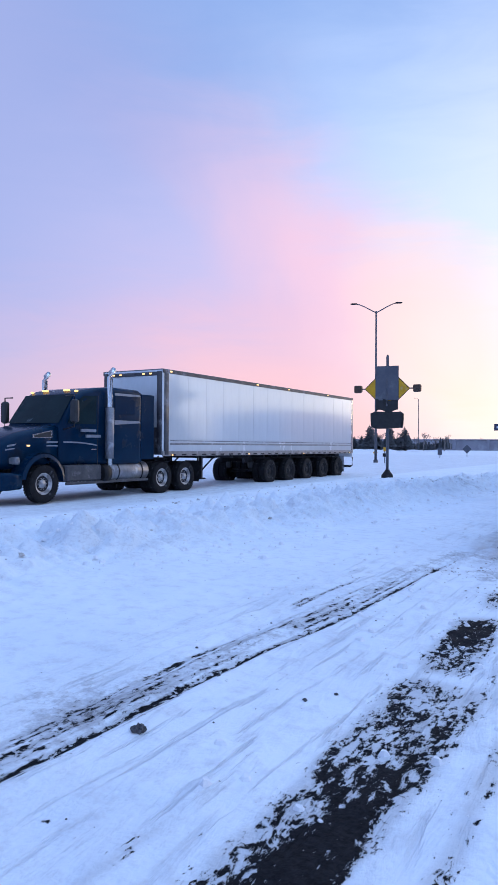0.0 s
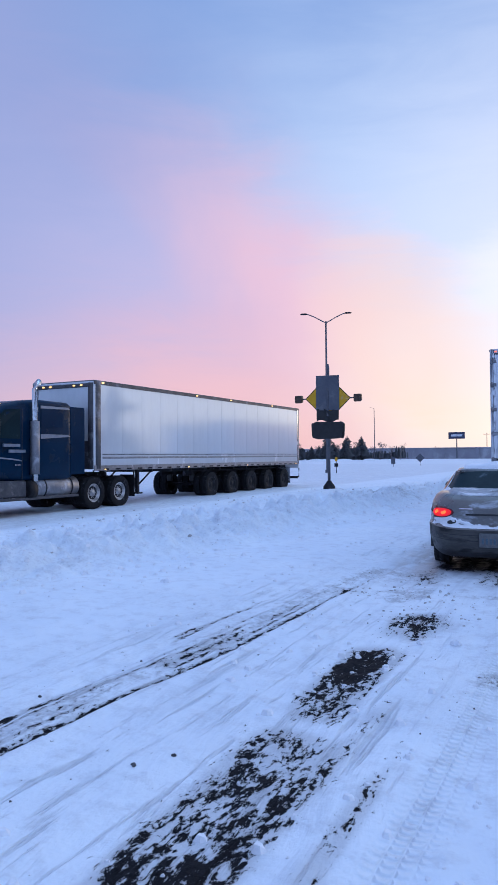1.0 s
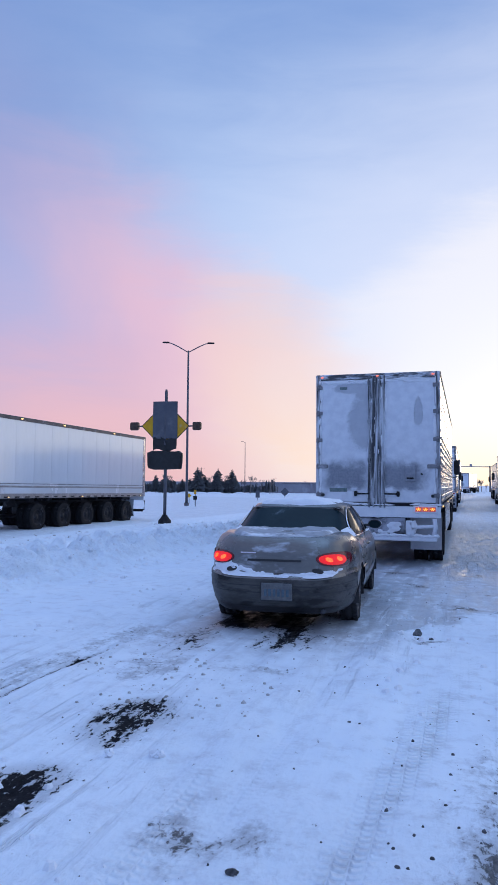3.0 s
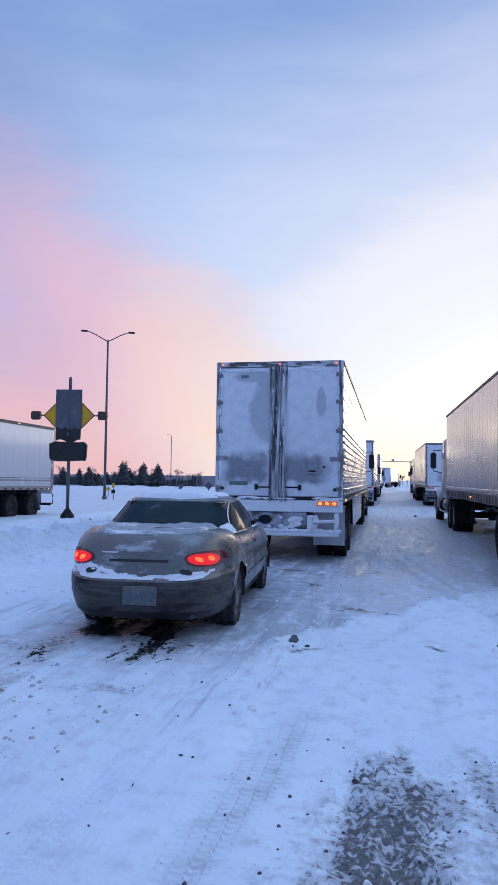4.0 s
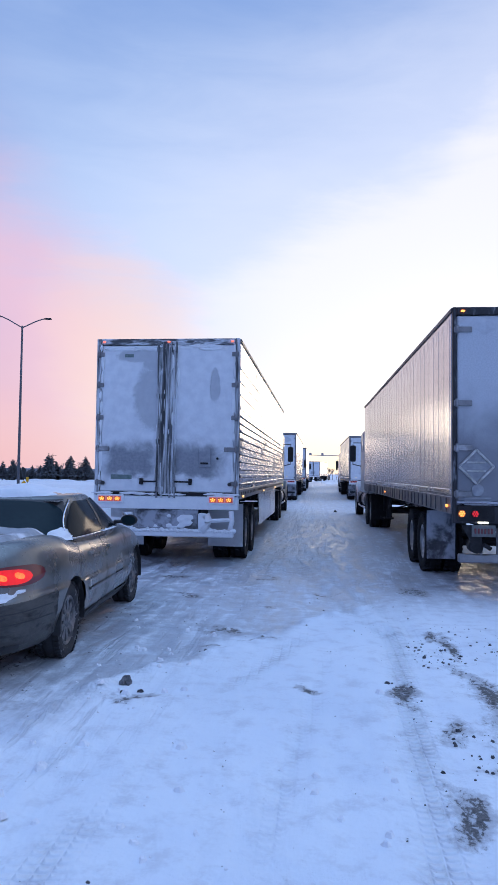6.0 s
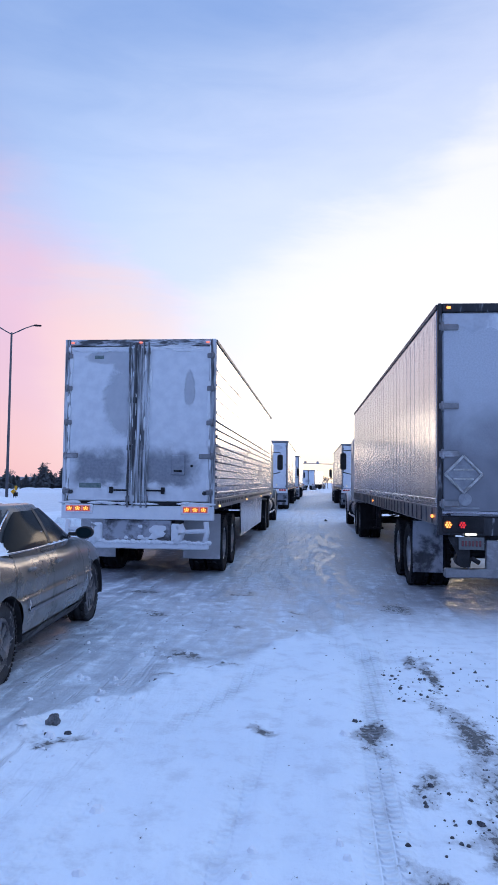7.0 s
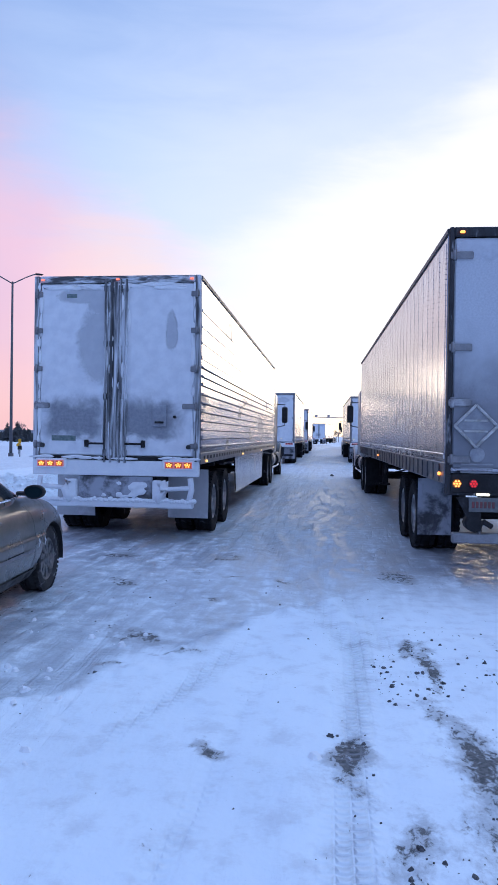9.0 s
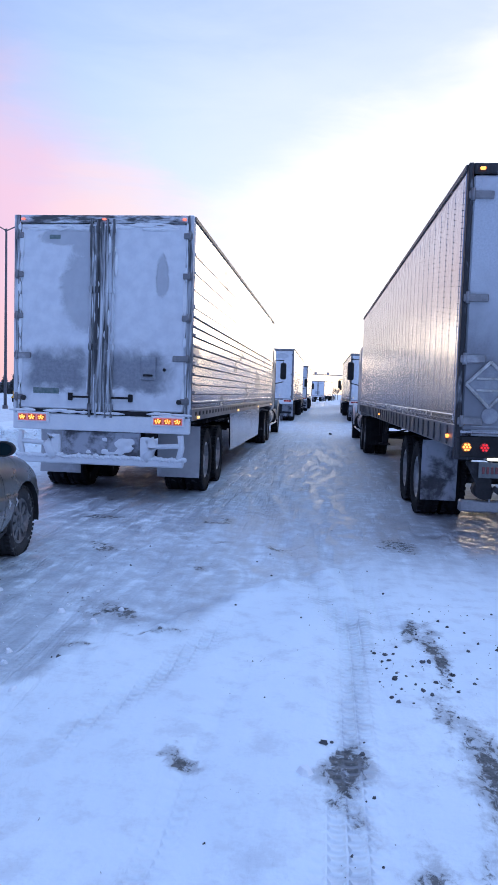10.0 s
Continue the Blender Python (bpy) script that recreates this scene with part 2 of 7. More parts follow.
pink_lit = lit("pinkish_lamp", (1.0, 0.20, 0.12), 1.6, (0.6, 0.2, 0.15))
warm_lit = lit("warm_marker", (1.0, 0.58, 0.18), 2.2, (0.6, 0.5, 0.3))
# rims emit a weak pink, standing in for light spilled by the diodes
rim_lit = lit("lamp_rim_glow", (1.0, 0.22, 0.22), 0.42, (0.5, 0.2, 0.2))
hot_red = lit("hot_red_lamp", (1.0, 0.13, 0.03), 2.6, (0.5, 0.05, 0.02))
white_lit = lit("plate_lamp", (1.0, 0.92, 0.7), 1.6, (0.7, 0.7, 0.6))
plate_m = stuff("number_plate", (0.15, 0.157, 0.16), (0.09, 0.094, 0.10), 20.0, 0.5)
plate_ink = stuff("plate_ink", (0.05, 0.10, 0.14), (0.10, 0.14, 0.18), 30.0, 0.6)
placard_m = stuff("frosty_placard", (0.24, 0.25, 0.29), (0.34, 0.36, 0.40), 9.0, 0.6, bump=0.4)
sign_yellow = stuff("sign_yellow", (0.80, 0.42, 0.008), (0.68, 0.34, 0.006), 3.0, 0.45, grime=(0.6, 0.5, 0.3), gs=3.0, ga=0.12)
sign_grey = stuff("sign_back_grey", (0.13, 0.135, 0.16), (0.10, 0.105, 0.13), 3.0, 0.5, 0.5, grime=(0.17, 0.175, 0.20), gs=2.5, ga=0.25)
bag_black = stuff("black_plastic_wrap", (0.008, 0.008, 0.010), (0.018, 0.018, 0.02), 7.0, 0.4, bump=1.0, bscale=14.0)
beacon_m = stuff("wrapped_beacon", (0.05, 0.032, 0.025), (0.10, 0.06, 0.04), 14.0, 0.6, bump=0.8, bscale=25.0)
pole_m = stuff("galvanised_pole", (0.10, 0.10, 0.12), (0.15, 0.15, 0.17), 4.0, 0.55, 0.5, bump=0.1)
wood_pole = stuff("weathered_pole", (0.10, 0.085, 0.075), (0.15, 0.13, 0.12), 5.0, 0.8)
# needle colour lifted to stand in for haze of blowing snow
needles = stuff("haze_paled_needles", (0.065, 0.072, 0.080), (0.11, 0.115, 0.125), 1.5, 0.9)
twigs = stuff("bare_twigs", (0.17, 0.145, 0.145), (0.24, 0.21, 0.21), 1.5, 0.9)
# lightened, purplish grey: distance haze is painted into this concrete
concrete = stuff("haze_paled_concrete", (0.30, 0.29, 0.33), (0.36, 0.35, 0.39), 0.4, 0.85, grime=(0.48, 0.48, 0.52), gs=0.25, ga=0.35)
sign_blue = stuff("dark_blue_sign", (0.035, 0.045, 0.09), (0.05, 0.06, 0.11), 1.0, 0.5)
sign_white = stuff("white_sign", (0.75, 0.75, 0.78), (0.65, 0.65, 0.7), 2.0, 0.5)
green_sign = stuff("green_sticker", (0.09, 0.15, 0.14), (0.20, 0.25, 0.26), 20.0, 0.6)


def crusted(name, paint, centre_x, ovals):
    """Door skin plastered with wind-blown snow, bare where it slid off: ovals are (x, z, half width, half height) of the bare places."""
    m = bpy.data.materials.new(name)
    nt = nodes_of(m)
    b = N(nt)
    co = b.add("ShaderNodeTexCoord").outputs["Object"]
    sep = b.add("ShaderNodeSeparateXYZ")
    nt.links.new(co, sep.inputs[0])
    x, z = sep.outputs[0], sep.outputs[2]
    wob = b.math("SUBTRACT", b.noise(co, 3.2, 5.0, 0.6, 0.5), 0.5)
    fine = b.math("SUBTRACT", b.noise(co, 22.0, 4.0, 0.6), 0.5)
    bare = None
    for ox, oz, rx, rz in ovals:
        dx = b.math("DIVIDE", b.math("SUBTRACT", x, ox), rx)
        dz = b.math("DIVIDE", b.math("SUBTRACT", z, oz), rz)
        d = b.math("SQRT", b.math("ADD", b.math("MULTIPLY", dx, dx), b.math("MULTIPLY", dz, dz)))
        d = b.math("ADD", d, b.math("ADD", b.math("MULTIPLY", wob, 1.1), b.math("MULTIPLY", fine, 0.10)))
        s = b.step(d, 1.16, 0.84)
        bare = s if bare is None else b.math("MAXIMUM", bare, s)
    # thin see-through frost band low on the door
    zz = b.math("ADD", z, b.math("MULTIPLY", wob, 0.5))
    band = b.math("MULTIPLY", b.step(zz, 2.30, 1.98), b.step(zz, 1.50, 1.66))
    xx = b.math("ABSOLUTE", b.math("SUBTRACT", x, centre_x))
    band = b.math("MULTIPLY", band, b.step(b.math("ADD", xx, b.math("MULTIPLY", wob, 0.5)), 0.62, 0.30))
    band = b.math("MULTIPLY", band, b.math("ADD", 0.80, b.math("MULTIPLY", fine, 0.4)), clamp=True)
    thin = b.math("MAXIMUM", b.math("MULTIPLY", bare, 0.40), b.math("MULTIPLY", band, 1.0))
    col = b.mix(b.step(b.noise(co, 6.0), 0.3, 0.7), (0.80, 0.83, 0.89), (0.70, 0.73, 0.80))
    col = b.mix(thin, col, paint)
    p = b.add("ShaderNodeBsdfPrincipled", Roughness=0.62)
    b.put(p, "Base Color", col)
    h = b.math("ADD", b.math("MULTIPLY", b.math("SUBTRACT", 1.0, bare), 0.9), b.math("ADD", b.math("MULTIPLY", wob, 0.35), b.math("MULTIPLY", fine, 0.10)))
    bp = b.add("ShaderNodeBump", Strength=0.7, Distance=0.03)
    nt.links.new(h, bp.inputs["Height"])
    nt.links.new(bp.outputs[0], p.inputs["Normal"])
    o = b.add("ShaderNodeOutputMaterial")
    nt.links.new(p.outputs[0], o.inputs["Surface"])
    return m


crust_l = crusted("snow_crusted_door_a", (0.14, 0.155, 0.20), -0.66, [(-0.48, 3.72, 0.44, 0.11), (-0.28, 3.64, 0.18, 0.20), (-0.16, 2.98, 0.44, 0.58)])
crust_r = crusted("snow_crusted_door_b", (0.16, 0.175, 0.22), 0.50, [(0.86, 3.2, 0.085, 0.30)])
crust_c = crusted("snow_crusted_far_door", (0.38, 0.40, 0.46), -0.1, [(0.02, 3.2, 0.10, 0.9), (0.6, 3.7, 0.4, 0.16)])


def frosted_door():
    """Grey door with a thick coat of frost over its upper half that thins out downwards."""
    m = bpy.data.materials.new("frost_coated_door")
    nt = nodes_of(m)
    b = N(nt)
    co = b.add("ShaderNodeTexCoord").outputs["Object"]
    sep = b.add("ShaderNodeSeparateXYZ")
    nt.links.new(co, sep.inputs[0])
    wob = b.math("SUBTRACT", b.noise(co, 1.6, 5.0, 0.6, 0.4), 0.5)
    fine = b.math("SUBTRACT", b.noise(co, 45.0, 4.0, 0.65), 0.5)
    coat = b.step(b.math("ADD", sep.outputs[2], b.math("ADD", b.math("MULTIPLY", wob, 1.1), b.math("MULTIPLY", fine, 0.5))), 1.9, 3.1)
    col = b.mix(b.step(b.noise(co, 2.0), 0.3, 0.7), (0.17, 0.18, 0.215), (0.23, 0.24, 0.28))
    col = b.mix(coat, col, b.mix(b.step(fine, -0.2, 0.2), (0.56, 0.59, 0.66), (0.46, 0.49, 0.56)))
    p = b.add("ShaderNodeBsdfPrincipled")
    b.put(p, "Base Color", col)
    b.put(p, "Roughness", b.math("ADD", 0.38, b.math("MULTIPLY", coat, 0.35)))
    bp = b.add("ShaderNodeBump", Strength=0.35, Distance=0.01)
    nt.links.new(b.math("ADD", b.math("MULTIPLY", fine, 0.5), wob), bp.inputs["Height"])
    nt.links.new(bp.outputs[0], p.inputs["Normal"])
    o = b.add("ShaderNodeOutputMaterial")
    nt.links.new(p.outputs[0], o.inputs["Surface"])
    return m


grey_door = frosted_door()


def ground_material():
    m = bpy.data.materials.new("snowy_ground")
    nt = nodes_of(m)
    b = N(nt)
    co = b.add("ShaderNodeTexCoord").outputs["Object"]

    def attr(name):
        a = nt.nodes.new("ShaderNodeAttribute")
        a.attribute_name = name
        return a.outputs["Fac"]

    dirt_and_shade, asph_and_shade, ice, tread, rough_s = attr("dirt_and_shade"), attr("asphalt"), attr("ice"), attr("tread"), attr("churn")
    big, mid = b.noise(co, 0.55, 4.0), b.noise(co, 5.0, 5.0, 0.6)
    fine = b.noise(co, 38.0, 5.0, 0.65)
    crumbs = b.noise(b.scaled(co, (1.0, 0.66, 1.0)), 25.0, 6.0, 0.66, 0.4)
    swept = b.noise(b.scaled(co, (1.0, 0.30, 1.0)), 15.0, 7.0, 0.74, 0.5)
    ruts = b.noise(b.scaled(co, (7.0, 0.55, 1.0)), 1.5, 6.0, 0.62, 0.3)
    streaks = b.noise(b.scaled(co, (2.6, 0.45, 1.0)), 1.7, 6.0, 0.66, 0.8)
    col = b.mix(b.step(big, 0.3, 0.7), (0.84, 0.90, 0.96), (0.77, 0.84, 0.92))
    col = b.mix(b.math("MULTIPLY", b.step(b.math("ADD", mid, b.math("MULTIPLY", fine, 0.3)), 0.62, 0.86), 0.4), col, (0.56, 0.58, 0.64))
    lines = b.math("MULTIPLY", b.step(b.math("ADD", b.math("MULTIPLY", streaks, 0.8), b.math("MULTIPLY", fine, 0.2)), 0.50, 0.68), attr("road"))
    col = b.mix(b.math("MULTIPLY", lines, 0.32), col, (0.52, 0.56, 0.64))
    rutted = b.math("MULTIPLY", b.step(ruts, 0.54, 0.70), attr("rutted"))
    col = b.mix(b.math("MULTIPLY", rutted, 0.26), col, (0.44, 0.49, 0.58))
    col = b.mix(b.math("MULTIPLY", rough_s, b.math("MULTIPLY", b.step(crumbs, 0.48, 0.66), 0.5)), col, (0.52, 0.55, 0.63))
    icy = b.math("MULTIPLY", ice, b.step(b.math("ADD", b.math("MULTIPLY", streaks, 0.55), b.math("MULTIPLY", mid, 0.45)), 0.28, 0.60))
    col = b.mix(b.math("MULTIPLY", icy, 0.82), col, b.mix(b.step(fine, 0.3, 0.7), (0.17, 0.19, 0.235), (0.32, 0.345, 0.405)))
    slush = b.math("MULTIPLY", b.step(b.math("ADD", dirt_and_shade, b.math("ADD", b.math("MULTIPLY", b.math("SUBTRACT", mid, 0.5), 1.1), b.math("MULTIPLY", b.math("SUBTRACT", crumbs, 0.5), 0.9))), 0.20, 0.62), 0.55)
    col = b.mix(slush, col, (0.33, 0.34, 0.375))
    dm = b.math("MULTIPLY", b.step(b.math("ADD", dirt_and_shade, b.math("MULTIPLY", b.math("SUBTRACT", crumbs, 0.5), 2.0)), 0.56, 0.86), 0.92)
    col = b.mix(dm, col, b.mix(b.step(fine, 0.35, 0.65), (0.045, 0.043, 0.045), (0.13, 0.125, 0.125)))
    am = b.step(b.math("ADD", asph_and_shade, b.math("ADD", b.math("MULTIPLY", b.math("SUBTRACT", swept, 0.5), 2.2), b.math("MULTIPLY", b.math("SUBTRACT", crumbs, 0.5), 1.5))), 0.46, 0.60)
    col = b.mix(b.math("MULTIPLY", b.step(asph_and_shade, 0.1, 0.4), 0.45), col, (0.36, 0.365, 0.40))
    col = b.mix(am, col, b.mix(b.step(fine, 0.3, 0.7), (0.006, 0.0065, 0.009), (0.018, 0.019, 0.023)))
    sep = b.add("ShaderNodeSeparateXYZ")
    nt.links.new(co, sep.inputs[0])
    zig = b.math("ABSOLUTE", b.math("SINE", b.math("ADD", b.math("MULTIPLY", sep.outputs[0], 42.0), b.math("MULTIPLY", mid, 0.8))))
    lug = b.math("SINE", b.math("ADD", b.math("MULTIPLY", sep.outputs[1], 105.0), b.math("MULTIPLY", zig, 1.3)))
    lug = b.math("MINIMUM", lug, b.math("SUBTRACT", b.math("MULTIPLY", zig, 4.0), 1.6))
    # grooves of the tread prints greyed, their shade put into the colour
    col = b.mix(b.math("MULTIPLY", b.math("MULTIPLY", b.math("MULTIPLY", b.step(lug, 0.2, -0.7), b.step(mid, 0.42, 0.64)), tread), 0.42), col, (0.40, 0.42, 0.48))
    p = b.add("ShaderNodeBsdfPrincipled")
    b.put(p, "Base Color", col)
    wet = b.math("MULTIPLY", ice, b.step(b.math("ADD", b.math("MULTIPLY", mid, 0.5), b.math("MULTIPLY", streaks, 0.5)), 0.42, 0.56))
    r = b.math("SUBTRACT", 0.8, b.math("MULTIPLY", wet, 0.52))
    b.put(p, "Roughness", r)
    b.put(p, "Specular IOR Level", b.math("SUBTRACT", 0.5, b.math("MULTIPLY", am, 0.42)))
    h = b.math("ADD", b.math("MULTIPLY", fine, 0.25), b.math("ADD", b.math("MULTIPLY", mid, 0.75), b.math("MULTIPLY", b.math("MULTIPLY", streaks, attr("road")), 1.2)))
    drift = b.noise(b.scaled(co, (1.0, 0.6, 1.0)), 1.8, 3.0, 0.5, 0.4)
    h = b.math("ADD", h, b.math("MULTIPLY", drift, 1.6))
    h = b.math("ADD", h, b.math("MULTIPLY", b.math("MULTIPLY", b.math("MAXIMUM", lug, -1.0), tread), 0.45))
    h = b.math("ADD", h, b.math("MULTIPLY", b.math("MULTIPLY", crumbs, rough_s), 1.6))
    h = b.math("SUBTRACT", h, b.math("MULTIPLY", rutted, 0.9))
    h = b.math("SUBTRACT", h, b.math("MULTIPLY", am, 0.7))
    h = b.math("SUBTRACT", h, b.math("MULTIPLY", dm, 0.3))
    bp = b.add("ShaderNodeBump", Distance=0.03)
    b.put(bp, "Strength", b.math("SUBTRACT", 0.75, b.math("MULTIPLY", wet, 0.45)))
    nt.links.new(h, bp.inputs["Height"])
    nt.links.new(bp.outputs[0], p.inputs["Normal"])
    o = b.add("ShaderNodeOutputMaterial")
    nt.links.new(p.outputs[0], o.inputs["Surface"])
    return m


# ---- ground ----
RNG = np.random.RandomState(7)
LATTICE = RNG.rand(256, 256)


def vnoise(x, y):
    """Smooth value noise of arrays, 0 to 1."""
    xi, yi = np.floor(x).astype(int), np.floor(y).astype(int)
    fx, fy = x - xi, y - yi
    fx, fy = fx * fx * (3 - 2 * fx), fy * fy * (3 - 2 * fy)
    a = LATTICE[xi % 256, yi % 256]
    c = LATTICE[(xi + 1) % 256, yi % 256]
    d = LATTICE[xi % 256, (yi + 1) % 256]
    e = LATTICE[(xi + 1) % 256, (yi + 1) % 256]
    return (a * (1 - fx) + c * fx) * (1 - fy) + (d * (1 - fx) + e * fx) * fy


def fbm(x, y, octaves=4):
    s, a, t = 0.0, 1.0, 0.0
    for i in range(octaves):
        s = s + a * vnoise(x * 2 ** i + 17.3 * i, y * 2 ** i + 9.1 * i)
        t += a
        a *= 0.5
    return s / t


def sstep(v, lo, hi):
    t = np.clip((v - lo) / (hi - lo), 0, 1)
    return t * t * (3 - 2 * t)


def bump_at(x, y, cx, cy, rx, ry):
    return np.exp(-((x - cx) / rx) ** 2 - ((y - cy) / ry) ** 2)


def groove(x, y, x0, y0, x1, y1, w):
    """1 along a straight or bent track, 0 away from it."""
    t = (y - y0) / (y1 - y0)
    return np.exp(-((x - (x0 + (x1 - x0) * t)) / w) ** 2) * sstep(t, -0.08, 0.05) * sstep(t, 1.1, 0.95)


def trail(x, y, pts, w):
    """1 along a bent track through (x, y) points of rising y, fading out at its ends."""
    xs, ys = [p[0] for p in pts], [p[1] for p in pts]
    return np.exp(-((x - np.interp(y, ys, xs)) / w) ** 2) * sstep(y, ys[0] - 0.4, ys[0] + 0.2) * sstep(y, ys[-1] + 0.3, ys[-1] - 0.5)


def churned(x, y):
    """The patch of slush and gravel that wheels have stirred up."""
    wx, wy = x + 0.5 * (fbm(x * 1.8 + 40, y * 1.2, 4) - 0.5), y + 1.1 * (fbm(x * 2.4 + 80, y * 1.2 + 20, 4) - 0.5)
    edge = np.interp(wx, [0.5, 1.0, 1.35, 1.8, 2.4, 3.0], [6.4, 7.4, 7.75, 8.1, 7.85, 7.0])
    body = sstep(wx, 0.45, 0.95) * sstep(wx, 2.9, 2.3) * sstep(wy, edge + 0.35, edge - 0.45) * sstep(y, 3.4, 4.9)
    return body * (0.45 + 0.75 * sstep(fbm(x * 3.2 + 11, y * 0.9 + 5, 4), 0.32, 0.62))


DARK_RUT = [(-2.93, -0.5), (-2.91, 1.6), (-2.84, 4.0), (-2.70, 5.5), (-2.67, 7.6), (-2.52, 10.3), (-2.28, 12.2)]
FAR_RUT = [(-3.25, -0.5), (-3.24, 1.8), (-3.22, 3.2), (-3.25, 5.3), (-3.30, 6.2), (-3.25, 8.2), (-2.72, 9.8)]


def crest_x(y):
    return -6.75 + 0.085 * (y - 10.5)


def lane_edge(y):
    return np.interp(y, [6.0, 8.5, 10.5, 11.7, 13.75, 16.0], [-0.7, -0.35, 0.06, 0.93, 2.03, 4.2])


def terrain(x, y):
    """Height of the snow: road, ploughed bank, verge and the far field."""
    z = 0.0 * x
    far = sstep(-x, 4.0, 9.0)
    z = z - far * 0.007 * np.maximum(0, y - 30) * np.where(y < 330, 1, 330 / np.maximum(y, 1))
    d = crest_x(y) - x
    lump = fbm(x * 1.3, y * 1.3, 3)
    verge = sstep(d, -0.7, 0.5) * sstep(d, 5.2, 3.2)
    z = z + verge * (0.14 + 0.10 * (fbm(x * 0.35, y * 0.3, 3) - 0.5) + 0.34 * (lump - 0.5) * np.exp(-((d - 0.9) / 1.6) ** 2))
    crag = np.abs(fbm(x * 2.6 + 5, y * 2.2, 3) - 0.5) * 2
    z = z + (0.17 * np.exp(-((d - 0.30) / 0.40) ** 2) * (0.4 + 1.3 * (lump - 0.25)) + 0.46 * np.exp(-((d - 1.0) / 1.3) ** 2) * crag + 0.06 * sstep(d, 0.2, 1.5) * sstep(d, 5.0, 3.0) * sstep(crag, 0.35, 0.7)) * sstep(y, -6, 4)
    z = z + 0.15 * bump_at(x, y, -9.1, 25.1, 1.6, 1.6)
    z = z - 0.07 * np.exp(-((d + 1.0) / 0.5) ** 2) * sstep(y, 8, 13)
    z = z - 0.05 * sstep(-x, 11.5, 13.0)
    # drifts and fine lumps
    z = z + 0.035 * (fbm(x * 0.5, y * 0.35, 3) - 0.5) + 0.030 * (fbm(x * 4, y * 3, 4) - 0.5) + 0.05 * sstep(fbm(x * 1.7 + 9, y * 1.1 + 4, 3), 0.60, 0.72) * np.abs(fbm(x * 6, y * 6, 3) - 0.5)
    # tracks
    z = z - 0.030 * trail(x, y, DARK_RUT, 0.06) - 0.018 * trail(x, y, FAR_RUT, 0.07) - 0.012 * trail(x + 0.16, y, DARK_RUT, 0.07) + 0.018 * trail(x - 0.13, y, DARK_RUT, 0.07)
    z = z + churned(x, y) * (0.085 * (fbm(x * 9 + 2, y * 5, 4) - 0.55) + 0.03 * (fbm(x * 2.6, y * 0.6, 3) - 0.5) - 0.012)
    z = z - 0.012 * trail(x, y, [(-0.60, 1.0), (-0.55, 4.0), (-0.54, 4.8), (-0.58, 6.4)], 0.11) - 0.012 * trail(x, y, [(0.30, 5.0), (0.50, 6.5), (0.63, 7.3), (0.72, 8.4)], 0.10)
    z = z - 0.010 * trail(x, y, [(1.2, 10.6), (1.45, 11.4), (1.72, 12.4)], 0.09) - 0.008 * trail(x, y, [(1.62, 8.2), (1.73, 9.4), (1.85, 10.3)], 0.05)
    # long shallow ridges that passing wheels and wind leave along the road
    rows = sstep(x, -4.4, -3.4) * sstep(x, 4.6, 3.8) * sstep(y, -3, 0) * (0.4 + 0.6 * sstep(x - 0.16 * (y - 6), 0.7, -0.5))
    z = z + rows * (0.030 * (fbm(x * 3.6 + 60, y * 0.33, 4) - 0.5) + 0.016 * (fbm(x * 11 + 30, y * 0.9, 3) - 0.5))
    z = z - 0.02 * groove(x, y, 2.33, 7.5, 2.62, 14.5, 0.12) - 0.012 * groove(x, y, 2.5, 7.5, 2.86, 14.5, 0.06)
    z = z - 0.012 * groove(x, y, 1.55, 8.2, 1.92, 11.5, 0.07)
    z = z - 0.02 * groove(x, y, 0.12, 4.0, 0.55, 9.0, 0.13) - 0.02 * groove(x, y, -0.45, 4.0, -0.2, 9.0, 0.13)
    z = z - 0.02 * groove(x, y, 2.5, 12.4, 1.3, 18.5, 0.10) - 0.02 * groove(x, y, 2.85, 12.4, 1.7, 19.0, 0.10) + 0.016 * groove(x, y, 2.68, 12.4, 1.5, 18.7, 0.05)
    z = z - 0.022 * groove(x, y, -1.5, -4.0, -1.5, 6.9, 0.34)
    # broken edge where the packed lane meets the drift
    e = x - lane_edge(y)
    z = z + (0.050 * np.exp(-((e - 0.12) / 0.13) ** 2) * np.abs(fbm(x * 5, y * 5, 3) - 0.45) * 4 + 0.02 * sstep(e, -0.1, 0.25)) * sstep(y, 7.5, 9.5) * sstep(y, 15.5, 13.5) * sstep(x, 3.4, 2.6)
    lane = sstep(x, 0.4, 0.9) * sstep(x, 3.6, 3.1) * sstep(y, 12.5, 15.5) * sstep(y, 70, 45)
    z = z - 0.025 * lane * (0.5 + fbm(x * 1.6, y * 0.5, 3))
    return z


def spread(lo, hi, fine, reach, grow):
    """Grid lines: even between lo and hi, then wider and wider out to reach."""
    mid = list(np.arange(lo, hi, fine))
    right, left, s = [mid[-1]], [mid[0]], fine
    while right[-1] < reach:
        s *= grow
        right.append(right[-1] + s)
        left.append(left[-1] - s)
    return np.array(left[:0:-1] + mid + right[1:])


gx = spread(-9.5, 4.6, 0.035, 3000, 1.09)
gy = spread(0.4, 21.0, 0.045, 3000, 1.055)
GX, GY = np.meshgrid(gx, gy)
GZ = terrain(GX, GY)
n_y, n_x = GX.shape
ground_me = bpy.data.meshes.new("ground")
idx = np.arange(n_y * n_x).reshape(n_y, n_x)
quads = np.stack([idx[:-1, :-1], idx[:-1, 1:], idx[1:, 1:], idx[1:, :-1]], -1).reshape(-1, 4)
ground_me.vertices.add(n_y * n_x)
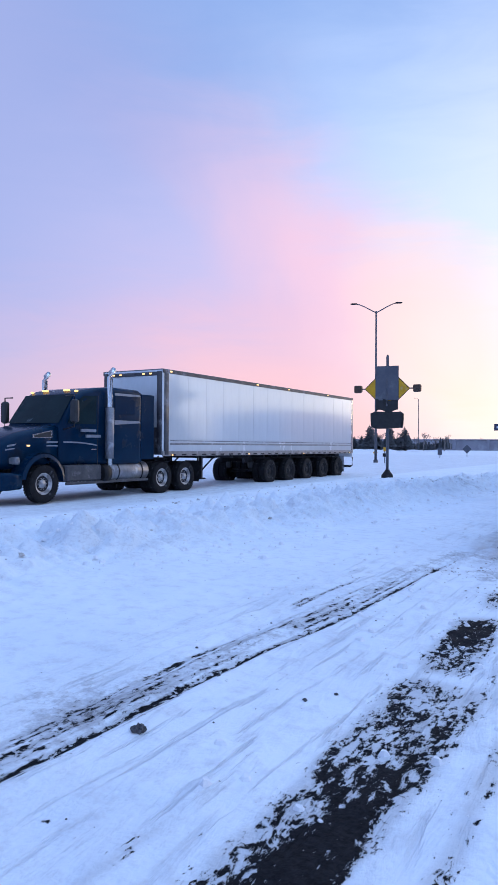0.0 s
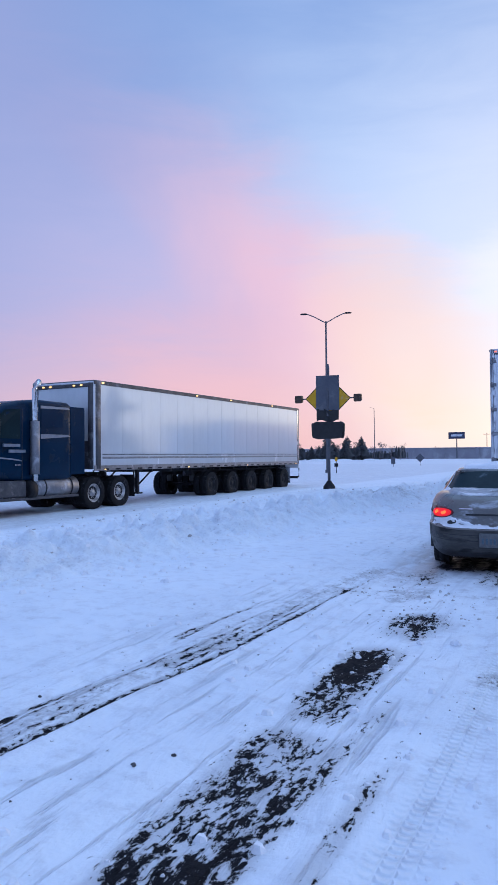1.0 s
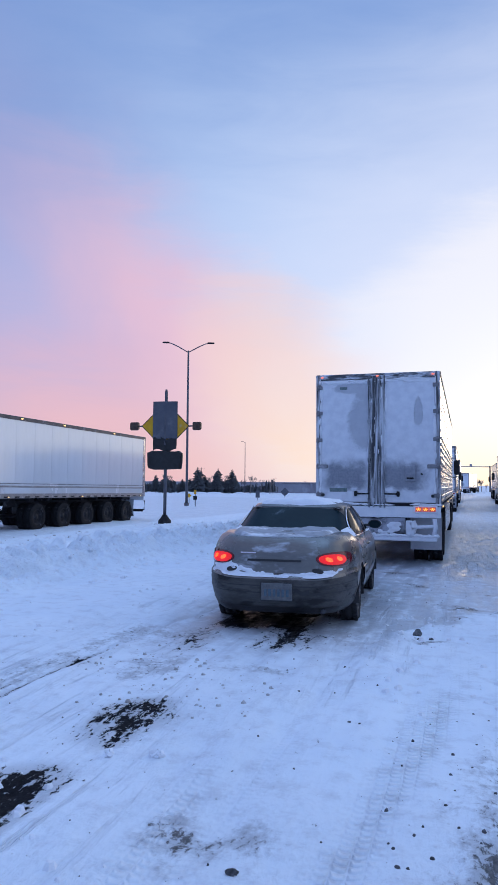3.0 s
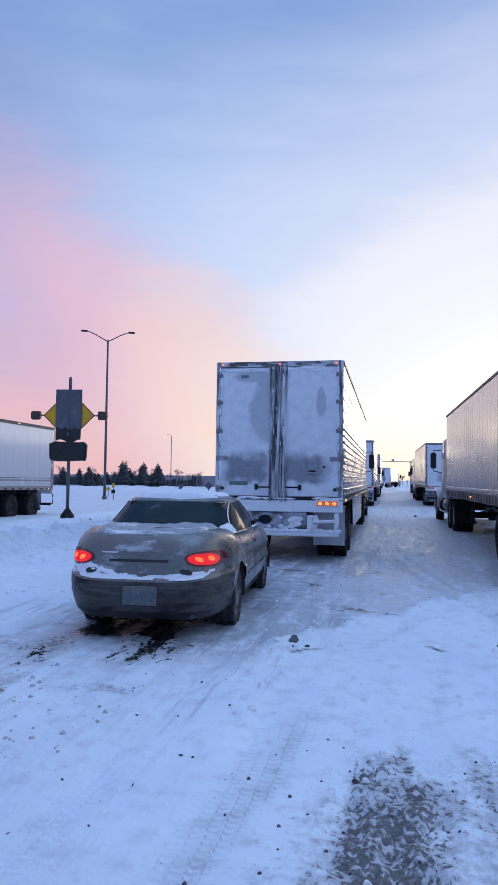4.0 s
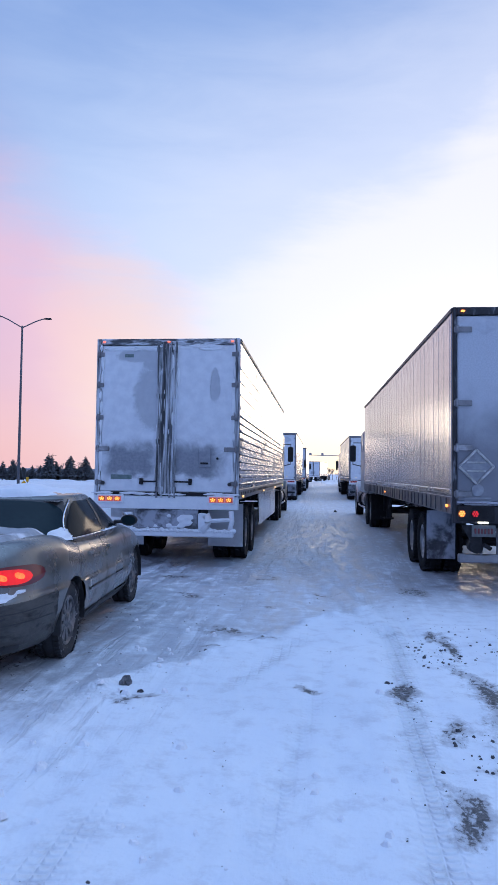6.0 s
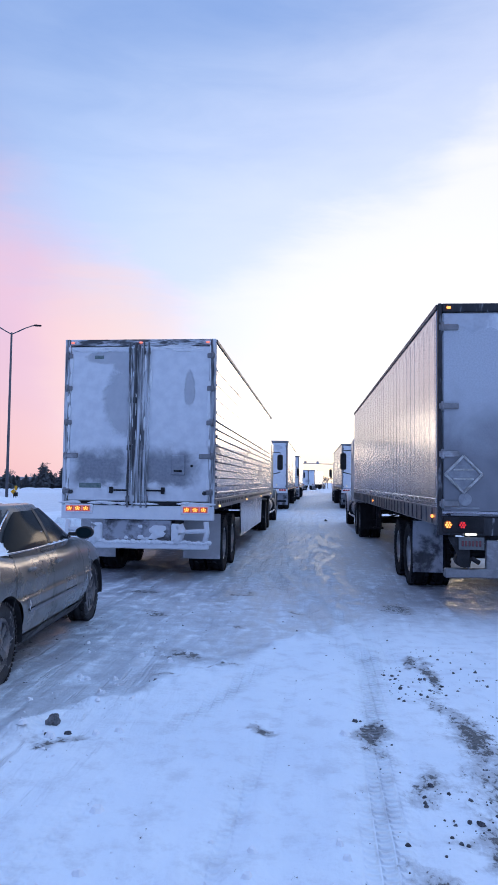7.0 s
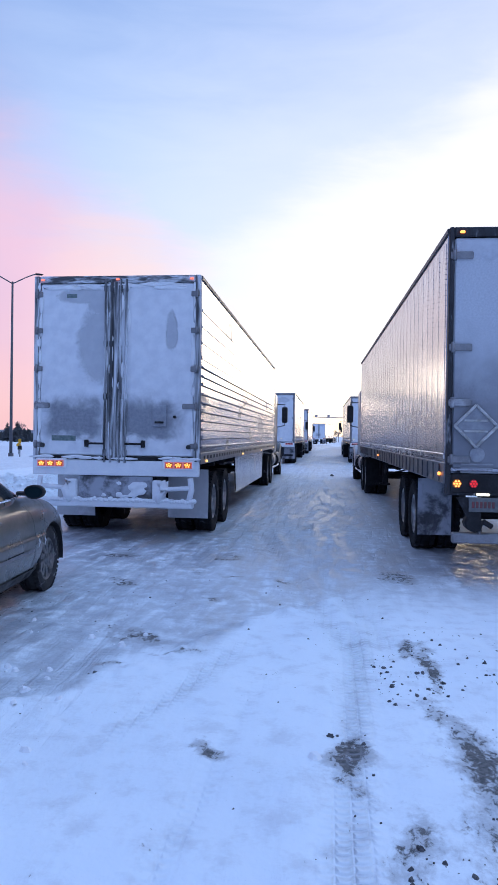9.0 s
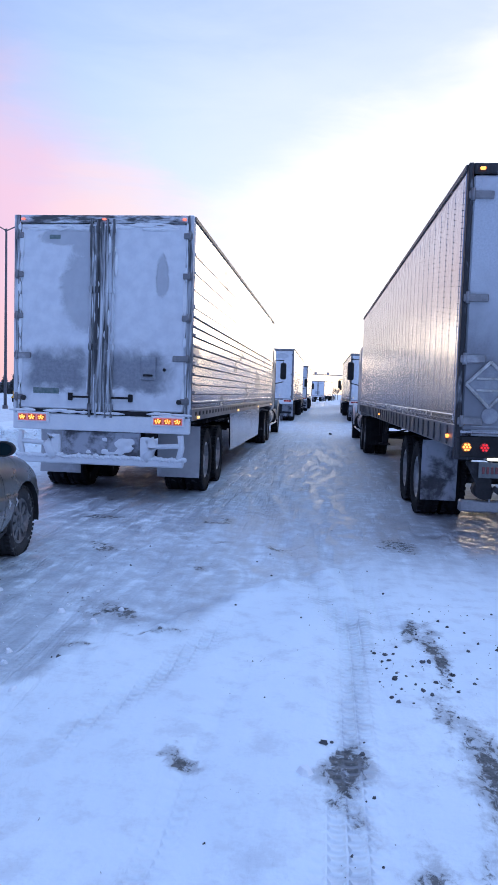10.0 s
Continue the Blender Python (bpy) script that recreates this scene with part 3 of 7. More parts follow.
ground_me.vertices.foreach_set("co", np.stack([GX, GY, GZ], -1).astype(np.float32).ravel())
ground_me.loops.add(quads.size)
ground_me.loops.foreach_set("vertex_index", quads.astype(np.int32).ravel())
ground_me.polygons.add(len(quads))
ground_me.polygons.foreach_set("loop_start", np.arange(0, quads.size, 4, dtype=np.int32))
ground_me.polygons.foreach_set("use_smooth", np.ones(len(quads), dtype=bool))
ground_me.update()


def ground_layer(name, values):
    a = ground_me.attributes.new(name, "FLOAT", "POINT")
    a.data.foreach_set("value", np.clip(values, 0, 1).astype(np.float32).ravel())


patchy = fbm(GX * 2.2, GY * 0.9, 3)
strip = 1.05 * np.exp(-((GX + 1.48 + 0.02 * (GY - 4)) / 0.24) ** 4) * sstep(GY, 7.75, 7.2) + 0.45 * np.exp(-((GX + 1.38) / 0.42) ** 4) * sstep(fbm(GX * 3.1 + 21, GY * 0.7 + 2, 3), 0.42, 0.62) * sstep(GY, 7.4, 6.4)
strip = strip + 0.95 * np.exp(-((GX + 1.16 - 0.06 * (GY - 3.2)) / 0.10) ** 2) * sstep(GY, 5.4, 4.4)
strip = strip + 0.75 * np.exp(-((GX + 0.82) / 0.08) ** 2) * sstep(GY, 4.9, 3.6) + 0.5 * np.exp(-((GX + 1.98) / 0.06) ** 2) * sstep(GY, 2.4, 1.4)
strip = strip + 0.95 * bump_at(GX, GY, -1.32, 7.05, 0.30, 0.45)
strip = strip * (1 - 0.85 * bump_at(GX, GY, -1.35, 6.35, 0.6, 0.22)) * (1 - 0.75 * bump_at(GX, GY, -1.38, 4.25, 0.4, 0.16))
# streaks round the car: bare asphalt with the car's shade painted in
strip = strip + 0.8 * bump_at(GX, GY, -1.9, 9.5, 0.16, 0.7) + 0.6 * bump_at(GX, GY, -0.72, 9.7, 0.11, 0.6) + 0.5 * bump_at(GX, GY, -2.6, 8.3, 0.5, 0.35) + 1.15 * bump_at(GX, GY, -1.25, 12.0, 0.8, 2.0) + 0.62 * bump_at(GX, GY, -0.98, 10.0, 0.10, 0.9) + 0.6 * bump_at(GX, GY, -1.22, 9.9, 0.07, 0.8) + 0.6 * bump_at(GX, GY, -1.75, 10.0, 0.10, 0.9)
strip = strip + 0.75 * bump_at(GX, GY, -1.95, 10.0, 0.10, 0.9) + 0.7 * bump_at(GX, GY, -0.95, 9.8, 0.12, 0.6) + 0.6 * bump_at(GX, GY, -0.75, 17.2, 0.06, 1.2) + 0.5 * bump_at(GX, GY, -0.45, 17.0, 0.06, 1.0)
strip = strip * (0.45 + 0.75 * sstep(patchy, 0.25, 0.6)) * sstep(GY, -6, -1)
# solid dark block under the car paints its shadow into the ground
strip = strip + 1.7 * sstep(GX, -2.05, -1.80) * sstep(GX, -0.85, -1.1) * sstep(GY, 10.15, 10.55) * sstep(GY, 14.6, 14.0)
line = 1.0 * trail(GX, GY, DARK_RUT[:6], 0.045) * sstep(GY, 10.0, 6.5)
for k, (dx, w, a) in enumerate(((-0.10, 0.024, 0.80), (-0.18, 0.034, 0.90), (-0.27, 0.026, 0.82), (-0.35, 0.022, 0.74), (0.10, 0.016, 0.62))):
    line = np.maximum(line, a * trail(GX - dx, GY, DARK_RUT[:5], w) * sstep(fbm(GX * 2 + 5 * k, GY * 0.9 + 7 * k), 0.30, 0.52))
line = np.maximum(line, 0.82 * trail(GX, GY, FAR_RUT[:6], 0.034) * sstep(fbm(GX * 2 + 9, GY * 0.8 + 3), 0.36, 0.55))
line = np.maximum(line, 0.95 * bump_at(GX, GY, -3.33, 5.9, 0.03, 0.35))
ground_layer("asphalt", 0.44 * strip + 0.72 * line)
dirt_and_shade = 0.0 * GX
WX = GX + 0.55 * (fbm(GX * 2.1 + 40, GY * 1.6, 4) - 0.5)
WY = GY + 0.9 * (fbm(GX * 2.1 + 80, GY * 1.6 + 20, 4) - 0.5)
for cx, cy, rx, ry, a in [(2.46, 10.35, 0.10, 0.35, 0.7),
                          (3.04, 11.9, 0.12, 0.6, 0.66), (3.12, 10.6, 0.20, 0.6, 0.68), (3.22, 9.6, 0.28, 0.7, 0.68), (2.95, 9.0, 0.15, 0.3, 0.6), (2.9, 12.4, 0.08, 0.2, 0.6), (2.05, 15.2, 0.2, 0.1, 0.55), (1.35, 15.0, 0.16, 0.1, 0.55), (1.0, 16.4, 0.2, 0.12, 0.55), (0.9, 18.2, 0.25, 0.3, 0.5), (0.2, 14.6, 0.2, 0.15, 0.5), (-0.3, 16.2, 0.25, 0.2, 0.5), (1.9, 19.5, 0.3, 0.5, 0.5), (0.85, 11.9, 0.2, 0.06, 0.55), (1.2, 12.2, 0.15, 0.05, 0.5), (2.45, 8.75, 0.14, 0.3, 0.6), (2.75, 9.7, 0.12, 0.3, 0.5),
                          (0.72, 12.55, 0.28, 0.14, 0.6), (0.45, 10.3, 0.22, 0.10, 0.5), (1.69, 10.43, 0.03, 0.15, 0.7), (3.15, 15.3, 0.16, 0.45, 0.75), (1.15, 13.9, 0.25, 0.12, 0.45),
                          # under the car and trailers these spots mix slush with painted shade
                          (-1.25, 12.2, 0.75, 1.9, 0.85), (-2.0, 9.7, 0.3, 0.5, 0.7), (-0.55, 10.0, 0.3, 0.35, 0.6), (-0.9, 19.0, 1.1, 1.2, 0.30), (4.9, 17.7, 1.1, 1.6, 0.35), (-0.9, 8.6, 0.35, 0.2, 0.55), (-1.9, 8.3, 0.4, 0.5, 0.5), (-1.0, 10.4, 0.5, 0.7, 0.55), (-2.2, 9.6, 0.4, 0.6, 0.5), (-3.3, 2.6, 0.5, 0.5, 0.35),
                          (-6.5, 23.5, 1.6, 0.7, 0.55), (1.6, 17.5, 0.4, 1.6, 0.45), (0.8, 15.6, 0.3, 0.8, 0.45), (-0.4, 5.6, 0.25, 0.18, 0.42), (2.6, 21.0, 0.3, 3.0, 0.45)]:
    if rx * ry < 0.06:
        a = a + 0.28
    elif cx > 0.8 and cy < 13:
        a = a + 0.28
    dirt_and_shade = np.maximum(dirt_and_shade, a * bump_at(WX, WY, cx, cy, rx, ry))
dirt_and_shade = np.maximum(dirt_and_shade, 0.66 * churned(GX, GY) * (0.55 + 0.75 * fbm(GX * 7 + 3, GY * 3.5 + 9, 4)))
dirt_and_shade = dirt_and_shade + 0.42 * trail(GX + 0.20, GY, DARK_RUT[:6], 0.20)
dirt_and_shade = dirt_and_shade + 0.13 * np.exp(-((crest_x(GY) - GX - 0.9) / 1.4) ** 2) * sstep(fbm(GX * 1.5, GY * 1.5), 0.5, 0.7)
ground_layer("dirt_and_shade", dirt_and_shade)
lane = sstep(GX, -3.2, -2.2) * sstep(GX, 5.2, 4.2) * sstep(GY, 13.0, 16.5) * (0.45 + 0.65 * sstep(fbm(GX * 0.6, GY * 0.16), 0.36, 0.58))
lane = lane * (1 - 0.85 * np.exp(-((GY - 38) / 4.0) ** 2))
packed = sstep(lane_edge(GY) - 2.2 * WX + 1.2 * GX + 0.35 * (fbm(GX * 5, GY * 4, 3) - 0.5), -0.22, 0.22) * sstep(GX, -2.9, -2.3) * sstep(GY, 8.2, 11.0)
lane = np.maximum(lane, 0.75 * packed)
# the last patch darkens the ground under the car, part of its painted shade
lane = lane + 0.35 * sstep(-GX, 11.8, 12.6) + 0.5 * bump_at(GX, GY, -1.25, 12.3, 1.0, 2.8)
ground_layer("ice", np.where(GY < 120, lane, 0.2))
ground_layer("tread", 0.7 * trail(GX, GY, [(-0.60, 1.0), (-0.55, 4.0), (-0.54, 4.8), (-0.58, 6.4)], 0.08) + 0.7 * trail(GX, GY, [(0.30, 5.0), (0.50, 6.5), (0.63, 7.3), (0.72, 8.4)], 0.08) + 0.6 * trail(GX, GY, [(1.2, 10.6), (1.45, 11.4), (1.72, 12.4)], 0.08) + 0.35 * trail(GX, GY, [(1.62, 8.2), (1.73, 9.4), (1.85, 10.3)], 0.04) + 0.6 * groove(GX, GY, 2.5, 12.4, 1.3, 18.5, 0.12) + 0.5 * groove(GX, GY, 2.85, 12.4, 1.7, 19.0, 0.12) + 0.35 * groove(GX, GY, -0.1, 9.4, 0.75, 12.2, 0.12) + 0.25 * groove(GX, GY, 0.55, 6.4, 0.95, 9.4, 0.09) + (0.5 + 0.8 * fbm(GX * 3, GY * 1.5 + 30, 3)) * groove(GX, GY, 2.33, 7.0, 2.60, 12.6, 0.10) + 0.2 * groove(GX, GY, 1.55, 8.2, 1.92, 11.5, 0.06) + 0.4 * groove(GX, GY, 0.12, 4.0, 0.55, 8.0, 0.09) + 0.3 * groove(GX, GY, -0.45, 3.0, -0.25, 7.0, 0.09))
ground_layer("road", (0.35 + 0.65 * sstep(GX - 0.16 * (GY - 6), 0.7, -0.5)) * sstep(GX, -4.6, -3.6) * sstep(GX, 5.5, 4.5) * sstep(fbm(GX * 0.5 + 3, GY * 0.25), 0.25, 0.6))
ground_layer("rutted", sstep(GX, -4.4, -3.4) * sstep(GX - 0.16 * (GY - 6), 0.5, -0.5) * sstep(fbm(GX * 0.7 + 13, GY * 0.3 + 4), 0.36, 0.6) + 0.5 * sstep(GY, 14, 17) * sstep(GX, -2.5, -1.5) * sstep(GX, 4.4, 3.4))
ground_layer("churn", 0.8 * np.exp(-((crest_x(GY) - GX - 0.5) / 1.0) ** 2) + 0.4 * sstep(fbm(GX * 0.9, GY * 0.7), 0.52, 0.7) + 0.5 * np.clip(dirt_and_shade, 0, 1))
ground_me.materials.append(ground_material())
tagged(new("ground", ground_me), "windblown snow over asphalt with tyre tracks and a ploughed bank", "snowy ground", kind="structure")


def ground_z(x, y):
    return float(terrain(np.array([float(x)]), np.array([float(y)]))[0])


# ---- mesh helpers ----


class G:
    """Collects faces for one mesh."""

    def __init__(self):
        self.v, self.f, self.s = [], [], []

    def face(self, ids, smooth=False):
        self.f.append(tuple(ids))
        self.s.append(smooth)

    def box(self, x0, x1, y0, y1, z0, z1, c=0.008):
        """A box with chamfered edges."""
        c = min(c, (x1 - x0) / 3, (y1 - y0) / 3, (z1 - z0) / 3)
        n = len(self.v)
        key = {}
        for ix in (0, 1):
            for iy in (0, 1):
                for iz in (0, 1):
                    p = ((x0, x1)[ix], (y0, y1)[iy], (z0, z1)[iz])
                    s = (1 - 2 * ix, 1 - 2 * iy, 1 - 2 * iz)
                    for ax in range(3):
                        key[ix, iy, iz, ax] = len(self.v)
                        self.v.append(tuple(p[k] + (0 if k == ax else c * s[k]) for k in range(3)))
        for ax in range(3):
            o = [k for k in range(3) if k != ax]
            for e in (0, 1):
                loop = []
                for a, d in ((0, 0), (1, 0), (1, 1), (0, 1)):
                    k = [0, 0, 0]
                    k[ax], k[o[0]], k[o[1]] = e, a, d
                    loop.append(key[(*k, ax)])
                self.face(loop)
            for a in (0, 1):
                for d in (0, 1):
                    k0, k1 = [0, 0, 0], [0, 0, 0]
                    k0[o[0]] = k1[o[0]] = a
                    k0[o[1]] = k1[o[1]] = d
                    k1[ax] = 1
                    self.face((key[(*k0, o[0])], key[(*k1, o[0])], key[(*k1, o[1])], key[(*k0, o[1])]))
        for ix in (0, 1):
            for iy in (0, 1):
                for iz in (0, 1):
                    self.face([key[ix, iy, iz, ax] for ax in range(3)])
        return self

    def tube(self, pts, r, seg=10, ends=True):
        """A round bar along points; r is one radius or one a point."""
        rs = r if isinstance(r, (list, tuple)) else [r] * len(pts)
        pts = [Vector(p) for p in pts]
        rings = []
        for i, p in enumerate(pts):
            d = (pts[min(i + 1, len(pts) - 1)] - pts[max(i - 1, 0)]).normalized()
            a = d.orthogonal().normalized() if abs(d.z) > 0.9 else d.cross(Vector((0, 0, 1))).normalized()
            e = d.cross(a)
            rings.append(len(self.v))
            for k in range(seg):
                t = 2 * math.pi * k / seg
                self.v.append(tuple(p + (a * math.cos(t) + e * math.sin(t)) * rs[i]))
        for i in range(len(rings) - 1):
            for k in range(seg):
                k2 = (k + 1) % seg
                self.face((rings[i] + k, rings[i] + k2, rings[i + 1] + k2, rings[i + 1] + k), True)
        if ends:
            self.face([rings[0] + k for k in range(seg)][::-1])
            self.face([rings[-1] + k for k in range(seg)])
        return self

    def lathe(self, profile, seg=28, centre=(0, 0, 0), axis="x", closed=False):
        """Turns a profile of (along, radius) round an axis."""
        n = len(self.v)
        for a, r in profile:
            for k in range(seg):
                t = 2 * math.pi * k / seg
                p = (a, r * math.cos(t), r * math.sin(t)) if axis == "x" else (r * math.cos(t), r * math.sin(t), a)
                self.v.append(tuple(p[i] + centre[i] for i in range(3)))
        m = len(profile)
        for i in range(m if closed else m - 1):
            j = (i + 1) % m
            for k in range(seg):
                k2 = (k + 1) % seg
                self.face((n + i * seg + k, n + i * seg + k2, n + j * seg + k2, n + j * seg + k), True)
        return self

    def loft(self, rings, smooth=True, caps=True):
        n = len(self.v)
        m = len(rings[0])
        for r in rings:
            self.v.extend(tuple(p) for p in r)
        for i in range(len(rings) - 1):
            for k in range(m):
                k2 = (k + 1) % m
                self.face((n + i * m + k, n + i * m + k2, n + (i + 1) * m + k2, n + (i + 1) * m + k), smooth)
        if caps:
            self.face([n + k for k in range(m)][::-1])
            self.face([n + (len(rings) - 1) * m + k for k in range(m)])
        return self

    def sheet(self, fn, nu, nv, smooth=True, keep=None):
        """A grid of fn(u, v), u and v from 0 to 1."""
        n = len(self.v)
        for i in range(nu + 1):
            for j in range(nv + 1):
                self.v.append(tuple(fn(i / nu, j / nv)))
        for i in range(nu):
            for j in range(nv):
                if keep is None or keep((i + 0.5) / nu, (j + 0.5) / nv):
                    a = n + i * (nv + 1) + j
                    self.face((a, a + nv + 1, a + nv + 2, a + 1), smooth)
        return self

    def plate(self, outline, depth, normal=(0, -1, 0)):
        """A flat plate with that outline and thickness, its front where the outline lies."""
        n, m = len(self.v), len(outline)
        d = Vector(normal).normalized() * -depth
        self.v.extend(tuple(p) for p in outline)
        self.v.extend(tuple(Vector(p) + d) for p in outline)
        self.face(range(n, n + m))
        self.face([n + m + k for k in range(m)][::-1])
        for k in range(m):
            k2 = (k + 1) % m
            self.face((n + k, n + m + k, n + m + k2, n + k2))
        return self

    def mesh(self, name, mat, fix=True):
        me = bpy.data.meshes.new(name)
        me.from_pydata(self.v, [], self.f)
        me.polygons.foreach_set("use_smooth", self.s)
        if fix:
            bm = bmesh.new()
            bm.from_mesh(me)
            bmesh.ops.recalc_face_normals(bm, faces=bm.faces)
            bm.to_mesh(me)
            bm.free()
        me.materials.append(mat)
        me.update()
        return me


def part(name, g, mat, parent, label="", at=None):
    """One mesh object under a thing or under a part."""
    me = g.mesh(name, mat) if isinstance(g, G) else g
    ob = new(name, me)
    ob.parent = parent
    if at is not None:
        ob.matrix_basis = at if isinstance(at, Matrix) else Matrix.Translation(at)
    return tagged(ob, label)


def thing(name, m, label, category, group=""):
    ob = new(name)
    ob.empty_display_size = 0.2
    ob.matrix_basis = m
    return tagged(ob, label, category, group)


def single(name, g, mat, m, label, category, group="", kind=""):
    ob = new(name, g.mesh(name, mat))
    ob.matrix_basis = m
    return tagged(ob, label, category, group, kind)


def rounded(hw, z0, z1, r, y, n=5):
    """A rounded rectangle across the vehicle, at y."""
    pts = []
    for cx, cz, a0 in ((hw - r, z1 - r, 0), (-hw + r, z1 - r, 90), (-hw + r, z0 + r, 180), (hw - r, z0 + r, 270)):
        for k in range(n):
            t = radians(a0 + 90 * k / (n - 1))
            pts.append((cx + r * math.cos(t), y, cz + r * math.sin(t)))
    return pts


# ---- wheels ----


SPOKES = []


def wheel_meshes(radius, width, rim_r, holes, tyre_mat, rim_mat, name, lugs=36):
    """Meshes of a tyre and a rim; the outside faces +x, the hub is at the origin."""
    t = G()
    w = width / 2
    prof = [(-w * 0.8, rim_r), (-w, rim_r + 0.25 * (radius - rim_r)), (-w, radius - 0.05), (-w * 0.9, radius - 0.015), (-w * 0.5, radius), (-w * 0.46, radius - 0.012), (-w * 0.38, radius - 0.012),
            (-w * 0.34, radius), (w * 0.34, radius), (w * 0.38, radius - 0.012), (w * 0.46, radius - 0.012), (w * 0.5, radius), (w * 0.9, radius - 0.015), (w, radius - 0.05),
            (w, rim_r + 0.25 * (radius - rim_r)), (w * 0.8, rim_r)]
    t.lathe(prof, 40)
    for k in range(lugs):
        a = 2 * math.pi * k / lugs
        ca, sa_ = math.cos(a), math.sin(a)
        for x0, x1 in ((-w * 0.98, -w * 0.52), (w * 0.52, w * 0.98)):
            n = len(t.v)
            for x in (x0, x1):
                for da, rr in ((-0.045, radius - 0.02), (-0.04, radius + 0.006), (0.04, radius + 0.006), (0.045, radius - 0.02)):
                    t.v.append((x, rr * math.cos(a + da), rr * math.sin(a + da)))
            for i in range(3):
                t.face((n + i, n + i + 1, n + 5 + i, n + 4 + i))
            t.face((n, n + 1, n + 2, n + 3))
            t.face((n + 4, n + 5, n + 6, n + 7))
    tm = t.mesh(name + "_tyre", tyre_mat)
    r = G()
    if holes:
        r.lathe([(w * 0.82, rim_r + 0.004), (w * 0.86, rim_r - 0.02), (w * 0.5, rim_r - 0.035), (w * 0.25, rim_r * 0.62), (w * 0.35, rim_r * 0.42), (w * 0.55, rim_r * 0.36), (w * 0.62, rim_r * 0.2), (w * 0.7, rim_r * 0.16), (w * 0.7, 0.001)], 40)
        for k in range(10):
            a = 2 * math.pi * k / 10
            y, z = rim_r * 0.52 * math.cos(a), rim_r * 0.52 * math.sin(a)
            r.tube([(w * 0.25, y, z), (w * 0.42, y, z)], 0.016, 6)
    else:
        r.lathe([(w * 0.82, rim_r + 0.004), (w * 0.9, rim_r - 0.015), (w * 0.45, rim_r - 0.03), (w * 0.1, rim_r - 0.05), (0.0, 0.05), (0.0, 0.001)], 40)
        spoke = G()
        for rr, ww, x in ((0.05, 0.028, w * 0.75), (rim_r - 0.02, 0.036, w * 0.72)):
            for s in (-1, 1):
                spoke.v.append((x, rr, s * ww))
                spoke.v.append((x - 0.035, rr, s * ww))
        for ids in ((0, 2, 6, 4), (0, 4, 5, 1), (2, 3, 7, 6)):
            spoke.face(ids)
        SPOKES.append(spoke.mesh(name + "_spoke", rim_mat))
        r.lathe([(w * 0.6, 0.07), (w * 0.85, 0.06), (w * 0.88, 0.001)], 24)
    rm = r.mesh(name + "_rim", rim_mat)
    return tm, rm


TRUCK_TYRE, TRUCK_RIM = wheel_meshes(0.51, 0.28, 0.29, True, rubber, alloy, "truck", 40)
CAR_TYRE, CAR_RIM = wheel_meshes(0.335, 0.215, 0.215, False, rubber_car, alloy_car, "car", 44)
DRUM = G()
DRUM.lathe([(-0.12, 0.275), (0.05, 0.275), (0.05, 0.1), (0.0, 0.09), (0.0, 0.001)], 24)
drum_mesh = DRUM.mesh("drum", steel_dark)


TRUCK_RIM_DARK = TRUCK_RIM.copy()
TRUCK_RIM_DARK.materials[0] = steel_dark


def add_wheel(parent, x, y, radius, tyre, rim, side, dual=False):
    """A wheel standing on the ground at y; x is its outer face."""
    w = 0.14 if radius > 0.4 else 0.1075
    cx = x - side * w
    m = Matrix.Translation((cx, y, radius - 0.015)) @ (Matrix.Identity(4) if side > 0 else Matrix.Rotation(math.pi, 4, "Z"))
    wh = part("wheel", rim, None, parent, at=m)
    part("tyre", tyre, None, wh)
    if radius < 0.4:
        for k in range(9):
            part("spoke", SPOKES[0], None, wh, at=Matrix.Rotation(2 * math.pi * k / 9, 4, "X"))
    if radius > 0.4:
        part("drum", drum_mesh, None, wh)
    if dual:
        part("inner_tyre", tyre, None, wh, at=(-0.33, 0, 0))
    return wh


